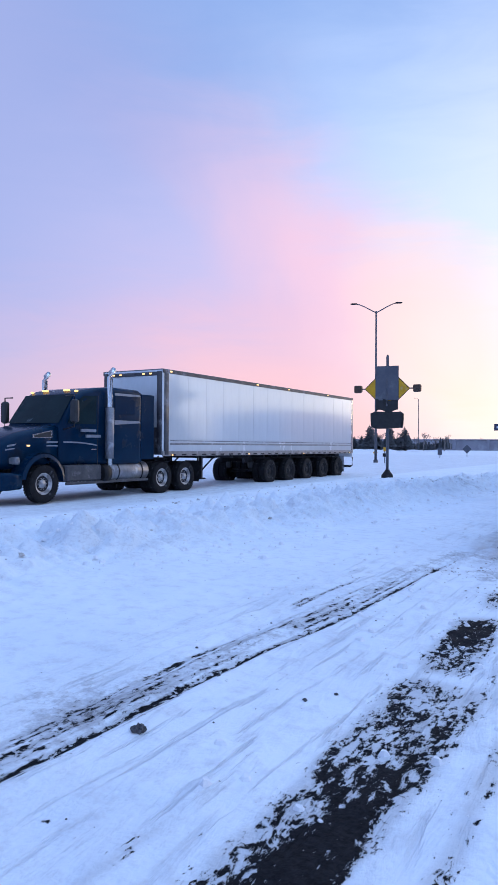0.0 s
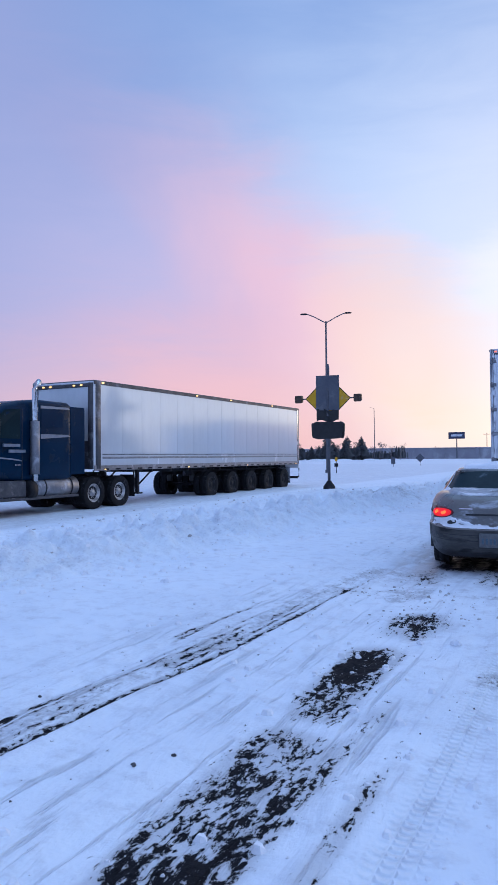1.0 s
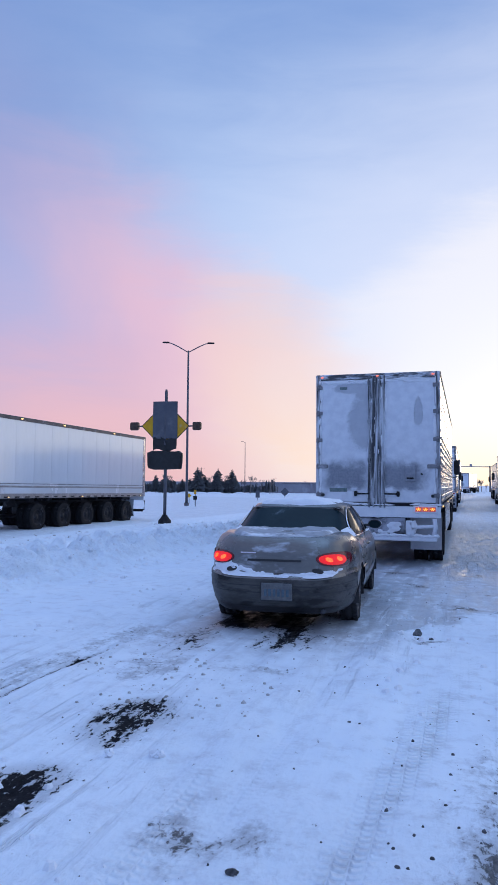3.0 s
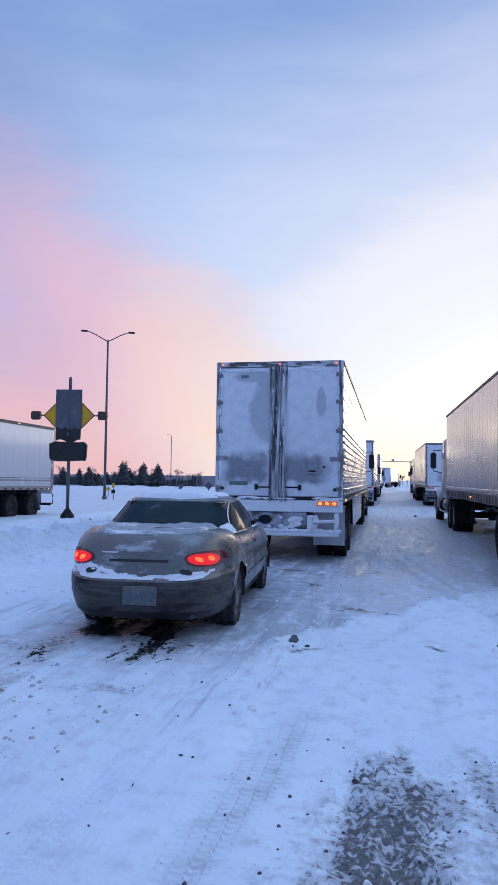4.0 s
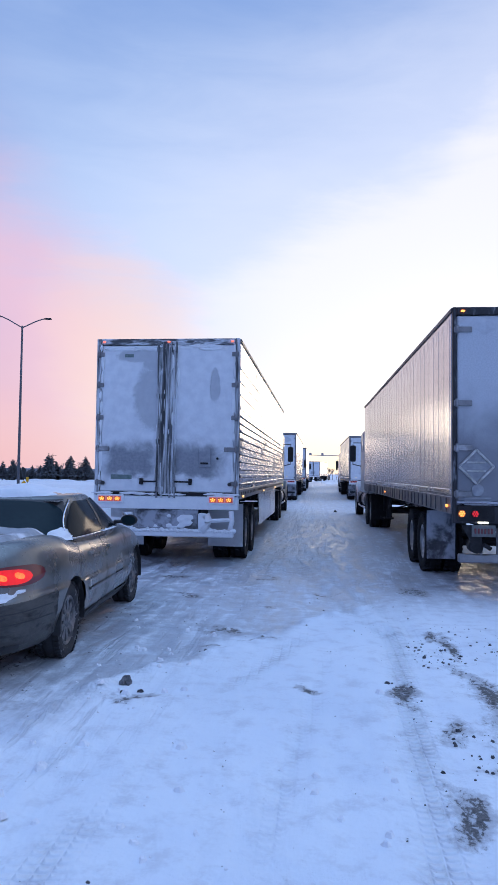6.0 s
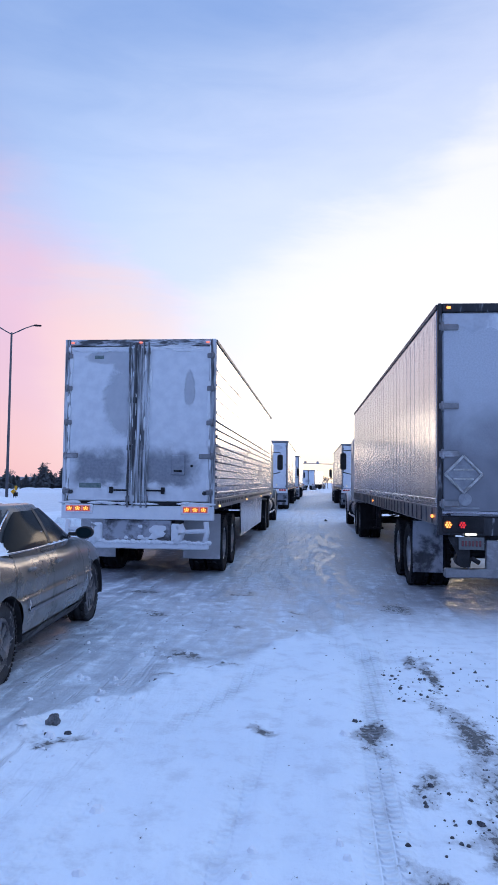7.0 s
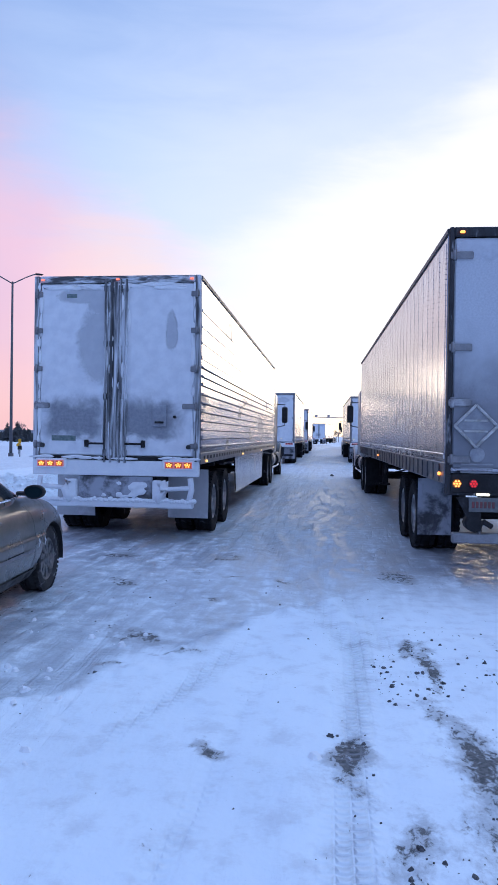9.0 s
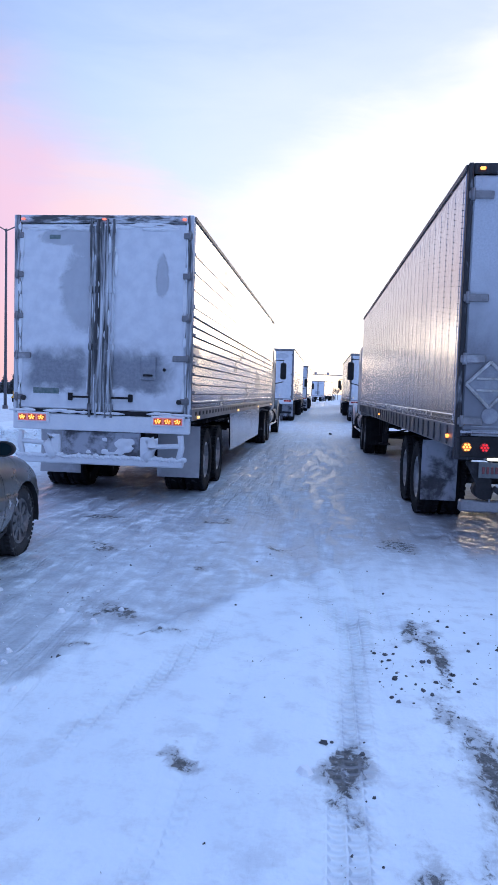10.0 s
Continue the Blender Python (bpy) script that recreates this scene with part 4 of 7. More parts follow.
# ---- trailers ----
def trailer(m, length, height, style, label, axles, lamps, doors=(crust_l, crust_r), detail=True, skirt=None, legs=True, group="semi trailers"):
    """A box trailer; the local origin is on the ground under the middle of its rear, +y is forward."""
    T = thing("semi_trailer", m, label, "trailer", group)
    W, fl = 1.295, 1.24
    side_m = {"ribbed": alu_side, "seamed": alu_panel, "smooth": white_panel, "far": alu_panel}[style]
    part("body", G().box(-W, W, 0.10, length, fl, height - 0.03, 0.03), side_m, T)
    part("roof", G().box(-W + 0.02, W - 0.02, 0.06, length - 0.02, height - 0.03, height, 0.012), snow_m if style == "ribbed" else steel_grey, T)
    for s in (-1, 1):
        part("top_rail", G().box(s * W - 0.018, s * W + 0.018, 0.05, length + 0.005, height - (0.14 if style == "smooth" else 0.075), height - 0.012, 0.006), rail_m, T)
        part("bottom_rail", G().box(s * W - 0.016, s * W + 0.022, 0.05, length, fl - (0.12 if style == "seamed" else 0.05), fl + 0.12, 0.006), steel_grey, T)
    # sides
    if style == "ribbed":
        for s in (-1, 1):
            k = 0
            z = fl + 0.20
            while z < height - 0.3:
                hgt = 0.05 if k % 3 == 1 else 0.03
                part("side_rib", G().box(s * W - 0.004, s * W + (0.03 if z < 2.75 else 0.01), 0.16, length - 0.02, z, z + hgt, 0.008), alu_side, T)
                # thin dark strip below each rib, painting in the rib's shadow line
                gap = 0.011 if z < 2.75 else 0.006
                part("rib_shade_strip", G().box(s * W - 0.004, s * W + 0.006, 0.16, length - 0.02, z - gap, z - 0.001, 0.001), rail_m if z < 2.75 else steel_grey, T)
                z += 0.135 if z < 2.75 else 0.24
                k += 1
            g = G()
            for i in range(int(length / 0.31)):
                g.box(s * W + 0.02, s * W + 0.026, 0.3 + 0.31 * i, 0.42 + 0.31 * i, fl + 0.02, fl + 0.075, 0.003)
            tagged(part("slot_row", g, steel_dark, T), kind="stuff")
    elif style == "seamed":
        n = 34
        step_y = (length - 0.3) / n
        for s in (-1, 1):
            panel = G().box(s * W - 0.004, s * W + 0.010, 0.006, step_y - 0.006, fl + 0.24, height - 0.14, 0.006).mesh("side_panel", alu_panel)
            for i in range(n):
                part("side_panel", panel, None, T, at=(0, 0.2 + i * step_y, 0))
            rivets = G()
            for i in range(n):
                for z in np.arange(fl + 0.3, height - 0.2, 0.06):
                    y = 0.2 + i * step_y
                    rivets.box(s * W + 0.002 if s > 0 else s * W - 0.010, s * W + 0.010 if s > 0 else s * W - 0.002, y - 0.004, y + 0.004, z, z + 0.010, 0.001)
            tagged(part("rivets", rivets, steel_grey, T), kind="stuff")
            part("rub_rail", G().box(s * W - 0.01, s * W + 0.05, 0.15, length - 0.05, fl + 0.16, fl + 0.23, 0.012), chrome, T)
            posts = G()
            for i in range(int(length / 0.42)):
                posts.box(s * W + (0.02 if s > 0 else -0.03), s * W + (0.03 if s > 0 else -0.02), 0.3 + 0.42 * i, 0.36 + 0.42 * i, fl - 0.10, fl + 0.10, 0.003)
            tagged(part("stake_row", posts, rail_m, T), kind="stuff")
    elif style == "smooth":
        for s in (-1, 1):
            part("rub_rail", G().box(s * W - 0.01, s * W + 0.03, 0.15, length - 0.4, fl + 0.33, fl + 0.40, 0.012), steel_grey, T)
            part("rub_rail", G().box(s * W - 0.01, s * W + 0.024, 0.15, length - 0.4, fl + 0.46, fl + 0.475, 0.006), steel_dark, T)
            part("corner_post", G().box(s * W - 0.02, s * W + 0.016, 0.12, 0.26, fl, height - 0.1, 0.02), chrome, T)
            curve = [(s * (W + 0.02), length - 0.30), (s * (W + 0.02), length - 0.10), (s * (W - 0.05), length + 0.03), (s * (W - 0.20), length + 0.06), (s * (W - 0.20), length + 0.02), (s * (W - 0.06), length - 0.02), (s * (W - 0.02), length - 0.12), (s * (W - 0.02), length - 0.30)]
            part("corner_post", G().loft([[(x, y, z) for x, y in curve] for z in (fl, height - 0.09)]), rail_m, T, "dark rounded front corner post")
            n = 14
            wide = (length - 0.58) / n
            panel = G().box(s * W - 0.004, s * W + 0.007, 0.004, wide - 0.004, fl + 0.50, height - 0.16, 0.004).mesh("side_panel", white_panel)
            for i in range(n):
                part("side_panel", panel, None, T, at=Matrix.Translation((0, 0.28 + i * wide, 0)))
            g = G()
            for i in range(int(length / 0.6)):
                g.box(s * W + (0.02 if s > 0 else -0.028), s * W + (0.028 if s > 0 else -0.02), 0.4 + 0.6 * i, 0.66 + 0.6 * i, fl - 0.03, fl + 0.02, 0.003)
            tagged(part("slot_row", g, steel_dark, T), kind="stuff")
        # top bar is a rail; the low dark panel paints in the cab's shade
        part("front_rail_and_shade", G().box(-W + 0.2, W - 0.2, length + 0.002, length + 0.03, height - 0.22, height - 0.10, 0.008).box(-W + 0.2, W - 0.2, length + 0.002, length + 0.03, fl, fl + 0.9, 0.008), rail_m, T)
        for x in (-0.8, -0.5, 0.5, 0.8):
            part("clearance_lamp", G().box(x - 0.05, x + 0.05, length + 0.03, length + 0.05, height - 0.18, height - 0.13, 0.008), warm_lit, T)
    else:
        for s in (-1, 1):
            part("rub_rail", G().box(s * W - 0.01, s * W + 0.025, 0.15, length - 0.1, fl + 0.25, fl + 0.32, 0.01), steel_grey, T)
    # rear frame and doors
    for s in (-1, 1):
        pw = 0.05 if style == "seamed" else 0.085
        part("rear_post", G().box(s * W - (pw if s > 0 else 0), s * W + (0 if s > 0 else pw), -0.015, 0.09, fl - 0.02, height - 0.01, 0.01), {"ribbed": ragged, "seamed": ragged_dark}.get(style, steel_grey), T)
    part("rear_header", G().box(-W + pw, W - pw, -0.012, 0.09, height - 0.12, height - 0.012, 0.01), {"ribbed": frost_rail, "seamed": ragged_dark}.get(style, steel_grey), T)
    part("rear_sill", G().box(-W, W, -0.02, 0.10, fl - 0.24, fl - 0.01, 0.012), ragged_dark if style == "seamed" else snow_m, T)
    d0, d1, dz0, dz1 = 0.035, W - (0.058 if style == "seamed" else 0.095), fl + 0.06, height - 0.13
    for s, dm in zip((-1, 1), doors):
        g = G().box(min(s * d0, s * d1), max(s * d0, s * d1), 0.0, 0.09, dz0, dz1, 0.018)
        door = part("door", g, dm, T, "rear door plastered with blown snow" if style != "seamed" else "frosted grey rear door")
        for z in ([dz0 + 0.16, dz0 + 0.76, dz0 + 1.32, dz0 + 1.90, dz0 + 2.45] if style == "ribbed" else [dz0 + 0.10, dz0 + 0.74, dz0 + 1.36, dz1 - 0.2]):
            wide = 0.24 if (style == "seamed" or abs(z - dz0 - 0.76) < 0.01) else 0.12
            h = part("hinge", G().box(min(s * (W - wide - 0.02), s * (W - 0.01)), max(s * (W - wide - 0.02), s * (W - 0.01)), -0.03, -0.004, z - 0.04, z + 0.04, 0.01).tube([(s * (W - 0.05), -0.028, z - 0.06), (s * (W - 0.05), -0.028, z + 0.06)], 0.022, 8), steel_grey, door)
        for xo in ((0.07, 0.16) if detail else (0.1,)):
            rod = part("lock_rod", G().tube([(s * xo, -0.028, dz0 - 0.10), (s * xo, -0.028, dz1 + 0.06)], 0.018, 8), ragged if style == "ribbed" else steel_grey, door)
            if detail:
                for z in (dz0 + 0.05, dz0 + 0.9, dz0 + 1.7, dz1 - 0.08):
                    part("rod_guide", G().box(s * xo - 0.028, s * xo + 0.028, -0.05, -0.002, z - 0.05, z + 0.05, 0.012), ragged if style == "ribbed" else steel_dark, rod)
        if detail:
            part("handle", G().box(min(s * 0.16, s * 0.46), max(s * 0.16, s * 0.46), -0.06, -0.035, dz0 + 0.17, dz0 + 0.20, 0.01).box(s * 0.44 - 0.03, s * 0.44 + 0.03, -0.05, -0.002, dz0 + 0.13, dz0 + 0.24, 0.008), steel_dark, door)
    part("door_gap", G().box(-0.034, 0.034, -0.016 if style == "ribbed" else -0.006, 0.085, dz0, dz1, 0.004), ragged if style == "ribbed" else steel_dark, T)
    if style == "ribbed":
        part("rod_bed", G().box(-0.13, 0.13, -0.014, -0.007, dz0 - 0.04, dz1 + 0.02, 0.003), ragged, T, "ice-caked strip behind the lock rods")
        # dark strip standing in for the shadow in the gap below the doors
        part("sill_gap_shade", G().box(-W + 0.09, W - 0.09, -0.012, 0.05, fl - 0.005, dz0 - 0.004, 0.003), steel_dark, T)
    # lamps in the sill
    for s, kinds in zip((-1, 1), lamps):
        if style == "seamed":
            xs = [s * (W - 0.11), s * (W - 0.29)]
            house = G().box(min(s * (W - 0.05), s * (W - 0.56)), max(s * (W - 0.05), s * (W - 0.56)), -0.05, -0.02, 1.03, 1.24, 0.015)
        else:
            xs = [s * (W - 0.16), s * (W - 0.30), s * (W - 0.44)]
            house = G().box(min(s * (W - 0.06), s * (W - 0.55)), max(s * (W - 0.06), s * (W - 0.55)), -0.05, -0.02, 1.10, 1.25, 0.015)
        hb = part("lamp_housing", house, snow_m if style != "seamed" else steel_dark, T)
        for x, k in zip(xs, kinds):
            z = 1.135 if style == "seamed" else 1.175
            if style == "seamed":
                g = G().lathe([(-0.068, 0.001), (-0.074, 0.03), (-0.070, 0.042), (-0.062, 0.050), (-0.05, 0.052)], 20)
                lens = part("tail_lamp", g.mesh("tail_lamp", lens_red if k is red_lit else lens_amber), None, hb, at=Matrix.Translation((x, 0, z)) @ Matrix.Rotation(math.pi / 2, 4, "Z"))
                diodes = G()
                for i in range(7):
                    a, q = 2 * math.pi * i / 6, (0.031 if i < 6 else 0)
                    cx, cz = x + q * math.cos(a), z + q * math.sin(a)
                    diodes.tube([(cx, -0.072, cz), (cx, -0.081, cz)], 0.0125, 8)
                part("diode_cluster", diodes, k, hb)
            else:
                lens = part("tail_lamp", G().box(x - 0.052, x + 0.052, -0.07, -0.055, z - 0.036, z + 0.036, 0.012), k if not detail else lens_amber, hb)
                if detail:
                    diodes = G()
                    for i in range(6):
                        a, q = 2 * math.pi * (i / 5 + 0.05), (0.026 if i < 5 else 0)
                        cx, cz = x + 1.25 * q * math.cos(a), z + q * 0.9 * math.sin(a)
                        diodes.tube([(cx, -0.069, cz), (cx, -0.077, cz)], 0.0125, 8)
                    part("diode_cluster", diodes, k, hb)
                part("lamp_rim", G().box(x - 0.068, x + 0.068, -0.058, -0.050, z - 0.048, z + 0.048, 0.006), rim_lit, hb)
    for x in ((-1.16, 0.02, 1.16) if detail else (0.0,)):
        part("clearance_lamp", G().box(x - 0.028, x + 0.028, -0.035, -0.012, height - 0.085, height - 0.055, 0.008), pink_lit if style == "ribbed" else amber_lit, T)
    for s in (-1, 1):
        for y in ((0.25, length * 0.55) if style == "seamed" else (0.5, length * 0.36, length * 0.66, length - 0.5)):
            part("side_marker", G().box(s * W + (0.022 if s > 0 else -0.05), s * W + (0.05 if s > 0 else -0.022), y - 0.035, y + 0.035, fl - 0.03, fl + 0.01, 0.008), warm_lit if style != "seamed" else amber_lit, T)
        if style == "smooth":
            for y in (length * 0.2, length * 0.45, length * 0.62, length - 0.4):
                part("side_marker", G().box(s * W + (0.018 if s > 0 else -0.04), s * W + (0.04 if s > 0 else -0.018), y - 0.06, y + 0.06, height - 0.10, height - 0.05, 0.008), warm_lit, T)
    # underride guard
    if style == "ribbed":
        g = G().box(-1.22, 1.22, -0.04, 0.06, 0.52, 0.64, 0.02)
        for s in (-1, 1):
            g.box(s * 0.66 - 0.07, s * 0.66 + 0.07, -0.03, 0.05, 0.60, 0.94, 0.02)
            g.tube([(s * 0.66, 0.0, 0.62), (s * 0.74, 0.0, 0.70), (s * 0.78, 0.0, 0.80), (s * 0.72, 0.0, 0.92)], 0.075, 8)
            g.tube([(s * 0.70, 0.0, 0.80), (s * 1.17, 0.0, 0.83)], 0.035, 8)
            g.tube([(s * 1.17, 0.0, 0.98), (s * 1.19, 0.0, 0.8), (s * 1.14, 0.0, 0.58)], 0.045, 8)
        part("underride_guard", g, snow_m, T, "rear guard caked in snow")
        part("guard_plate", G().box(-0.58, 0.58, 0.03, 0.07, 0.66, 0.99, 0.01), flap_m, T, "frosted steel plate behind the guard")
        lump = G()
        rr = random.Random(5)
        px, pz = rr.uniform(0, 50), rr.uniform(0, 50)

        def heap(u, v):
            x, z = -0.5 + u, 0.64 + 0.30 * v
            n = float(fbm(np.array([x * 4.0 + px]), np.array([z * 6.0 + pz]), 3)[0])
            e = max(abs(2 * u - 1), abs(2 * v - 1))
            return (x, 0.046 - 0.24 * (n - 0.56) - 0.03 * (1 - abs(2 * u - 1)) + 0.10 * max(0, e - 0.7), z)

        lump.sheet(heap, 36, 14)
        part("caked_snow", lump, snow_m, T)
    else:
        g = G().box(-1.22, 1.22, -0.03, 0.08, 0.46, 0.58, 0.015)
        for s in (-1, 1):
            g.box(s * 0.62 - 0.08, s * 0.62 + 0.08, -0.02, 0.06, 0.55, 0.94, 0.012)
            if style == "seamed":
                g.box(s * 0.92 - 0.01, s * 0.92 + 0.01, -0.025, 0.05, 0.55, 1.0, 0.004)
        part("underride_guard", g, steel_grey if style == "seamed" else steel_dark, T)
    if style == "smooth":
        for s in (-1, 1):
            part("rear_hook", G().tube([(s * 1.2, -0.05, 1.1), (s * 1.2, -0.18, 0.95), (s * 1.2, -0.16, 0.56), (s * 1.2, 0.5, 0.55)], 0.03, 6), steel_dark, T)
    # frame and axles below
    for s in (-1, 1):
        part("slider_rail", G().box(s * 0.55 - 0.05, s * 0.55 + 0.05, 0.2, max(axles) + 1.0, 0.86, 1.19, 0.01), steel_dark, T)
    for k, y in enumerate(axles):
        part("axle", G().tube([(-0.95, y, 0.5), (0.95, y, 0.5)], 0.07, 10), steel_dark, T)
        for s in (-1, 1):
            add_wheel(T, s * 1.28, y, 0.51, TRUCK_TYRE, TRUCK_RIM_DARK if style == "smooth" else TRUCK_RIM, s, True)
            part("air_spring", G().lathe([(0.62, 0.11), (0.75, 0.13), (0.9, 0.11)], 14, (s * 0.55, y + 0.35, 0), "z"), black_plastic, T)
    for s in (-1, 1):
        ym = min(axles) - 0.70
        flap = G()
        fx, fw = (0.84, 0.46) if style == "seamed" else (0.62, 0.66)
        flap.sheet(lambda u, v: (s * (fx + fw * u), ym + 0.05 * math.sin(3 * v) * (u - 0.3), 0.27 + 0.80 * v), 6, 8)
        flap.sheet(lambda u, v: (s * (fx + fw * u), ym + 0.012 + 0.05 * math.sin(3 * v) * (u - 0.3), 0.27 + 0.80 * v), 6, 8)
        part("mud_flap", flap, pale_paint if style == "ribbed" else flap_m, T, "white mud flap" if style == "ribbed" else "black rubber mud flap with snow")
    for k in range(int((length - 4) / 1.2)):
        part("cross_member", G().box(-1.2, 1.2, 2.0 + 1.2 * k, 2.08 + 1.2 * k, 1.08, 1.19, 0.006), steel_dark, T)
    if legs:
        for s in (-1, 1):
            y = length - 2.9
            part("landing_leg", G().box(s * 0.8 - 0.06, s * 0.8 + 0.06, y - 0.06, y + 0.06, 0.36, 1.19, 0.012).box(s * 0.8 - 0.14, s * 0.8 + 0.14, y - 0.14, y + 0.14, 0.32, 0.37, 0.01).tube([(s * 0.8, y, 0.6), (s * 0.8, y - 0.9, 1.15)], 0.03, 6).tube([(s * 0.9, y + 0.3, 0.55), (s * 0.9, y + 0.34, 1.15)], 0.03, 6), steel_dark, T)
        part("leg_brace", G().tube([(-0.8, length - 2.9, 0.6), (0.8, length - 2.9, 1.0)], 0.025, 6).tube([(-0.8, length - 2.9, 0.85), (0.8, length - 2.9, 0.85)], 0.03, 6), steel_dark, T)
    if skirt:
        for s in (-1, 1):
            g = G()
            y0, y1 = skirt
            g.sheet(lambda u, v: (s * (W - 0.02), y0 + (y1 - y0) * u + 0.25 * (1 - v) * (1 if u < 0.5 else -1) * (1 if 0 < u < 1 else 1), 0.42 + 0.80 * v), 8, 4)
            g.sheet(lambda u, v: (s * (W - 0.045), y0 + (y1 - y0) * u + 0.25 * (1 - v) * (1 if u < 0.5 else -1), 0.42 + 0.80 * v), 8, 4)
            part("side_skirt", g, alu_panel, T, "dull metal side skirt")
    return T


# ---- tractors ----
DRIVE = {False: (-0.45, -1.75), True: (-0.05, -1.35)}        # where the drive axles stand


def tractor(m, label, paint, near_side=False, light=False, group="tractor units"):
    """A bonneted highway tractor; local y = 0 is the trailer's front wall, +y is forward, the ground is z = 0."""
    T = thing("tractor_unit", m, label, "truck", group)
    body = G().loft([rounded(1.20, 0.98, 3.20, 0.10, 0.95), rounded(1.22, 0.95, 3.28, 0.14, 1.1), rounded(1.22, 0.95, 3.30, 0.16, 2.3), rounded(1.19, 0.95, 3.24, 0.2, 2.9),
                     rounded(1.14, 0.95, 3.12, 0.24, 3.45), rounded(1.10, 0.95, 2.94, 0.22, 3.75), rounded(1.05, 0.95, 2.12, 0.16, 4.35)])
    cab = part("cab", body, paint, T)
    hood = G().loft([rounded(1.02, 0.98, 2.12, 0.20, 4.33), rounded(0.98, 0.92, 2.02, 0.24, 4.9), rounded(0.90, 0.88, 1.86, 0.28, 5.6), rounded(0.82, 0.86, 1.66, 0.28, 6.05), rounded(0.74, 0.95, 1.5, 0.25, 6.22)])
    hd = part("hood", hood, paint, T)
    part("grille", G().box(-0.5, 0.5, 6.2, 6.27, 0.95, 1.5, 0.03), chrome, hd)
    part("bumper", G().loft([rounded(1.20, 0.38, 0.80, 0.08, 5.75), rounded(1.20, 0.36, 0.82, 0.1, 6.1), rounded(0.95, 0.36, 0.80, 0.1, 6.35)]), paint if near_side else chrome, T)
    # windscreen, side windows
    ws = G()
    ws.sheet(lambda u, v: ((2 * u - 1) * (1.02 - 0.04 * v), 4.375 - 0.61 * v - 0.10 * (2 * u - 1) ** 2 * 0.4, 2.16 + 0.84 * v), 8, 4)
    part("windscreen", ws, glass_m, cab)
    for s in (-1, 1):
        part("visor_lamp", G().box(s * 0.9 - 0.05, s * 0.9 + 0.05, 3.50, 3.57, 3.08, 3.13, 0.01), warm_lit, cab)
        out = [(s * 1.185, 3.0, 2.15), (s * 1.105, 4.05, 2.15), (s * 1.105, 3.78, 2.72), (s * 1.135, 3.5, 2.95), (s * 1.185, 3.0, 2.98)]
        part("side_window", G().plate(out, 0.05, (s, 0, 0)), glass_m, cab)
        part("door_seam", G().box(s * 1.19 - 0.005, s * 1.19 + 0.014, 2.93, 2.95, 1.0, 3.0, 0.003), black_plastic, cab)
        out = [(s * 1.24, 1.35, 2.5), (s * 1.24, 2.25, 2.5), (s * 1.24, 2.25, 3.14), (s * 1.24, 1.35, 3.14)]
        part("sleeper_panel", G().plate(out, 0.03, (s, 0, 0)), paint, cab)
        # fender arch
        arch = G()
        arch.sheet(lambda u, v: (s * (0.72 + 0.52 * v), 5.0 + 0.66 * math.cos(math.pi * (0.04 + 0.96 * u)), 0.55 + 0.66 * math.sin(math.pi * (0.04 + 0.96 * u))), 16, 3)
        arch.sheet(lambda u, v: (s * (1.24 - 0.04 * v), 5.0 + (0.66 + 0.10 * v) * math.cos(math.pi * (0.04 + 0.96 * u)), 0.55 + (0.66 + 0.10 * v) * math.sin(math.pi * (0.04 + 0.96 * u))), 16, 1)
        arch.sheet(lambda u, v: (s * (0.72 + 0.48 * v), 5.0 + 0.76 * math.cos(math.pi * (0.04 + 0.96 * u)), 0.55 + 0.78 * math.sin(math.pi * (0.04 + 0.96 * u))), 16, 3)
        part("fender", arch, paint, T)
        hl = part("headlamp", G().loft([rounded(0.16, -0.11, 0.11, 0.06, 0.0), rounded(0.12, -0.08, 0.08, 0.05, 0.12)]), white_lit if light else (dim_lens if near_side else chrome), T, at=Matrix.Translation((s * 0.98, 5.78, 1.12)))
        part("turn_marker", G().box(s * 1.18, s * 1.18 + s * 0.03, 5.5, 5.6, 1.5, 1.54, 0.008) if s > 0 else G().box(-1.21, -1.18, 5.5, 5.6, 1.5, 1.54, 0.008), warm_lit, T)
        add_wheel(T, s * 1.22, 5.0, 0.51, TRUCK_TYRE, TRUCK_RIM, s)
        for y in DRIVE[near_side]:
            add_wheel(T, s * 1.26, y, 0.51, TRUCK_TYRE, TRUCK_RIM, s, True)
        tank = part("fuel_tank", G().tube([(s * 0.92, 0.6, 0.74), (s * 0.92, 0.63, 0.74), (s * 0.92, 2.35, 0.74), (s * 0.92, 2.38, 0.74)], [0.26, 0.31, 0.31, 0.26], 20), steel_grey, T)
        for y in (0.9, 2.0):
            part("tank_strap", G().tube([(s * 0.92, y, 0.74), (s * 0.92, y + 0.05, 0.74)], 0.32, 20), steel_dark, tank)
        part("step_box", G().box(min(s * 0.66, s * 1.2), max(s * 0.66, s * 1.2), 2.75, 4.2, 0.50, 0.98, 0.05), rail_m, T)
        part("round_canister", G().tube([(s * 1.0, 2.42, 0.70), (s * 1.0, 2.72, 0.70)], 0.30, 18), steel_dark, T)
        part("side_fairing", G().box(min(s * 1.14, s * 1.2), max(s * 1.14, s * 1.2), 0.6, 4.2, 0.42, 0.50, 0.02), rail_m if near_side else pale_paint, T)
        mir = part("mirror", G().loft([rounded(0.11, 2.18, 2.80, 0.06, 4.05), rounded(0.12, 2.16, 2.82, 0.07, 4.12), rounded(0.08, 2.2, 2.78, 0.05, 4.2)]), black_plastic, T, at=(s * 1.42, 0, 0))
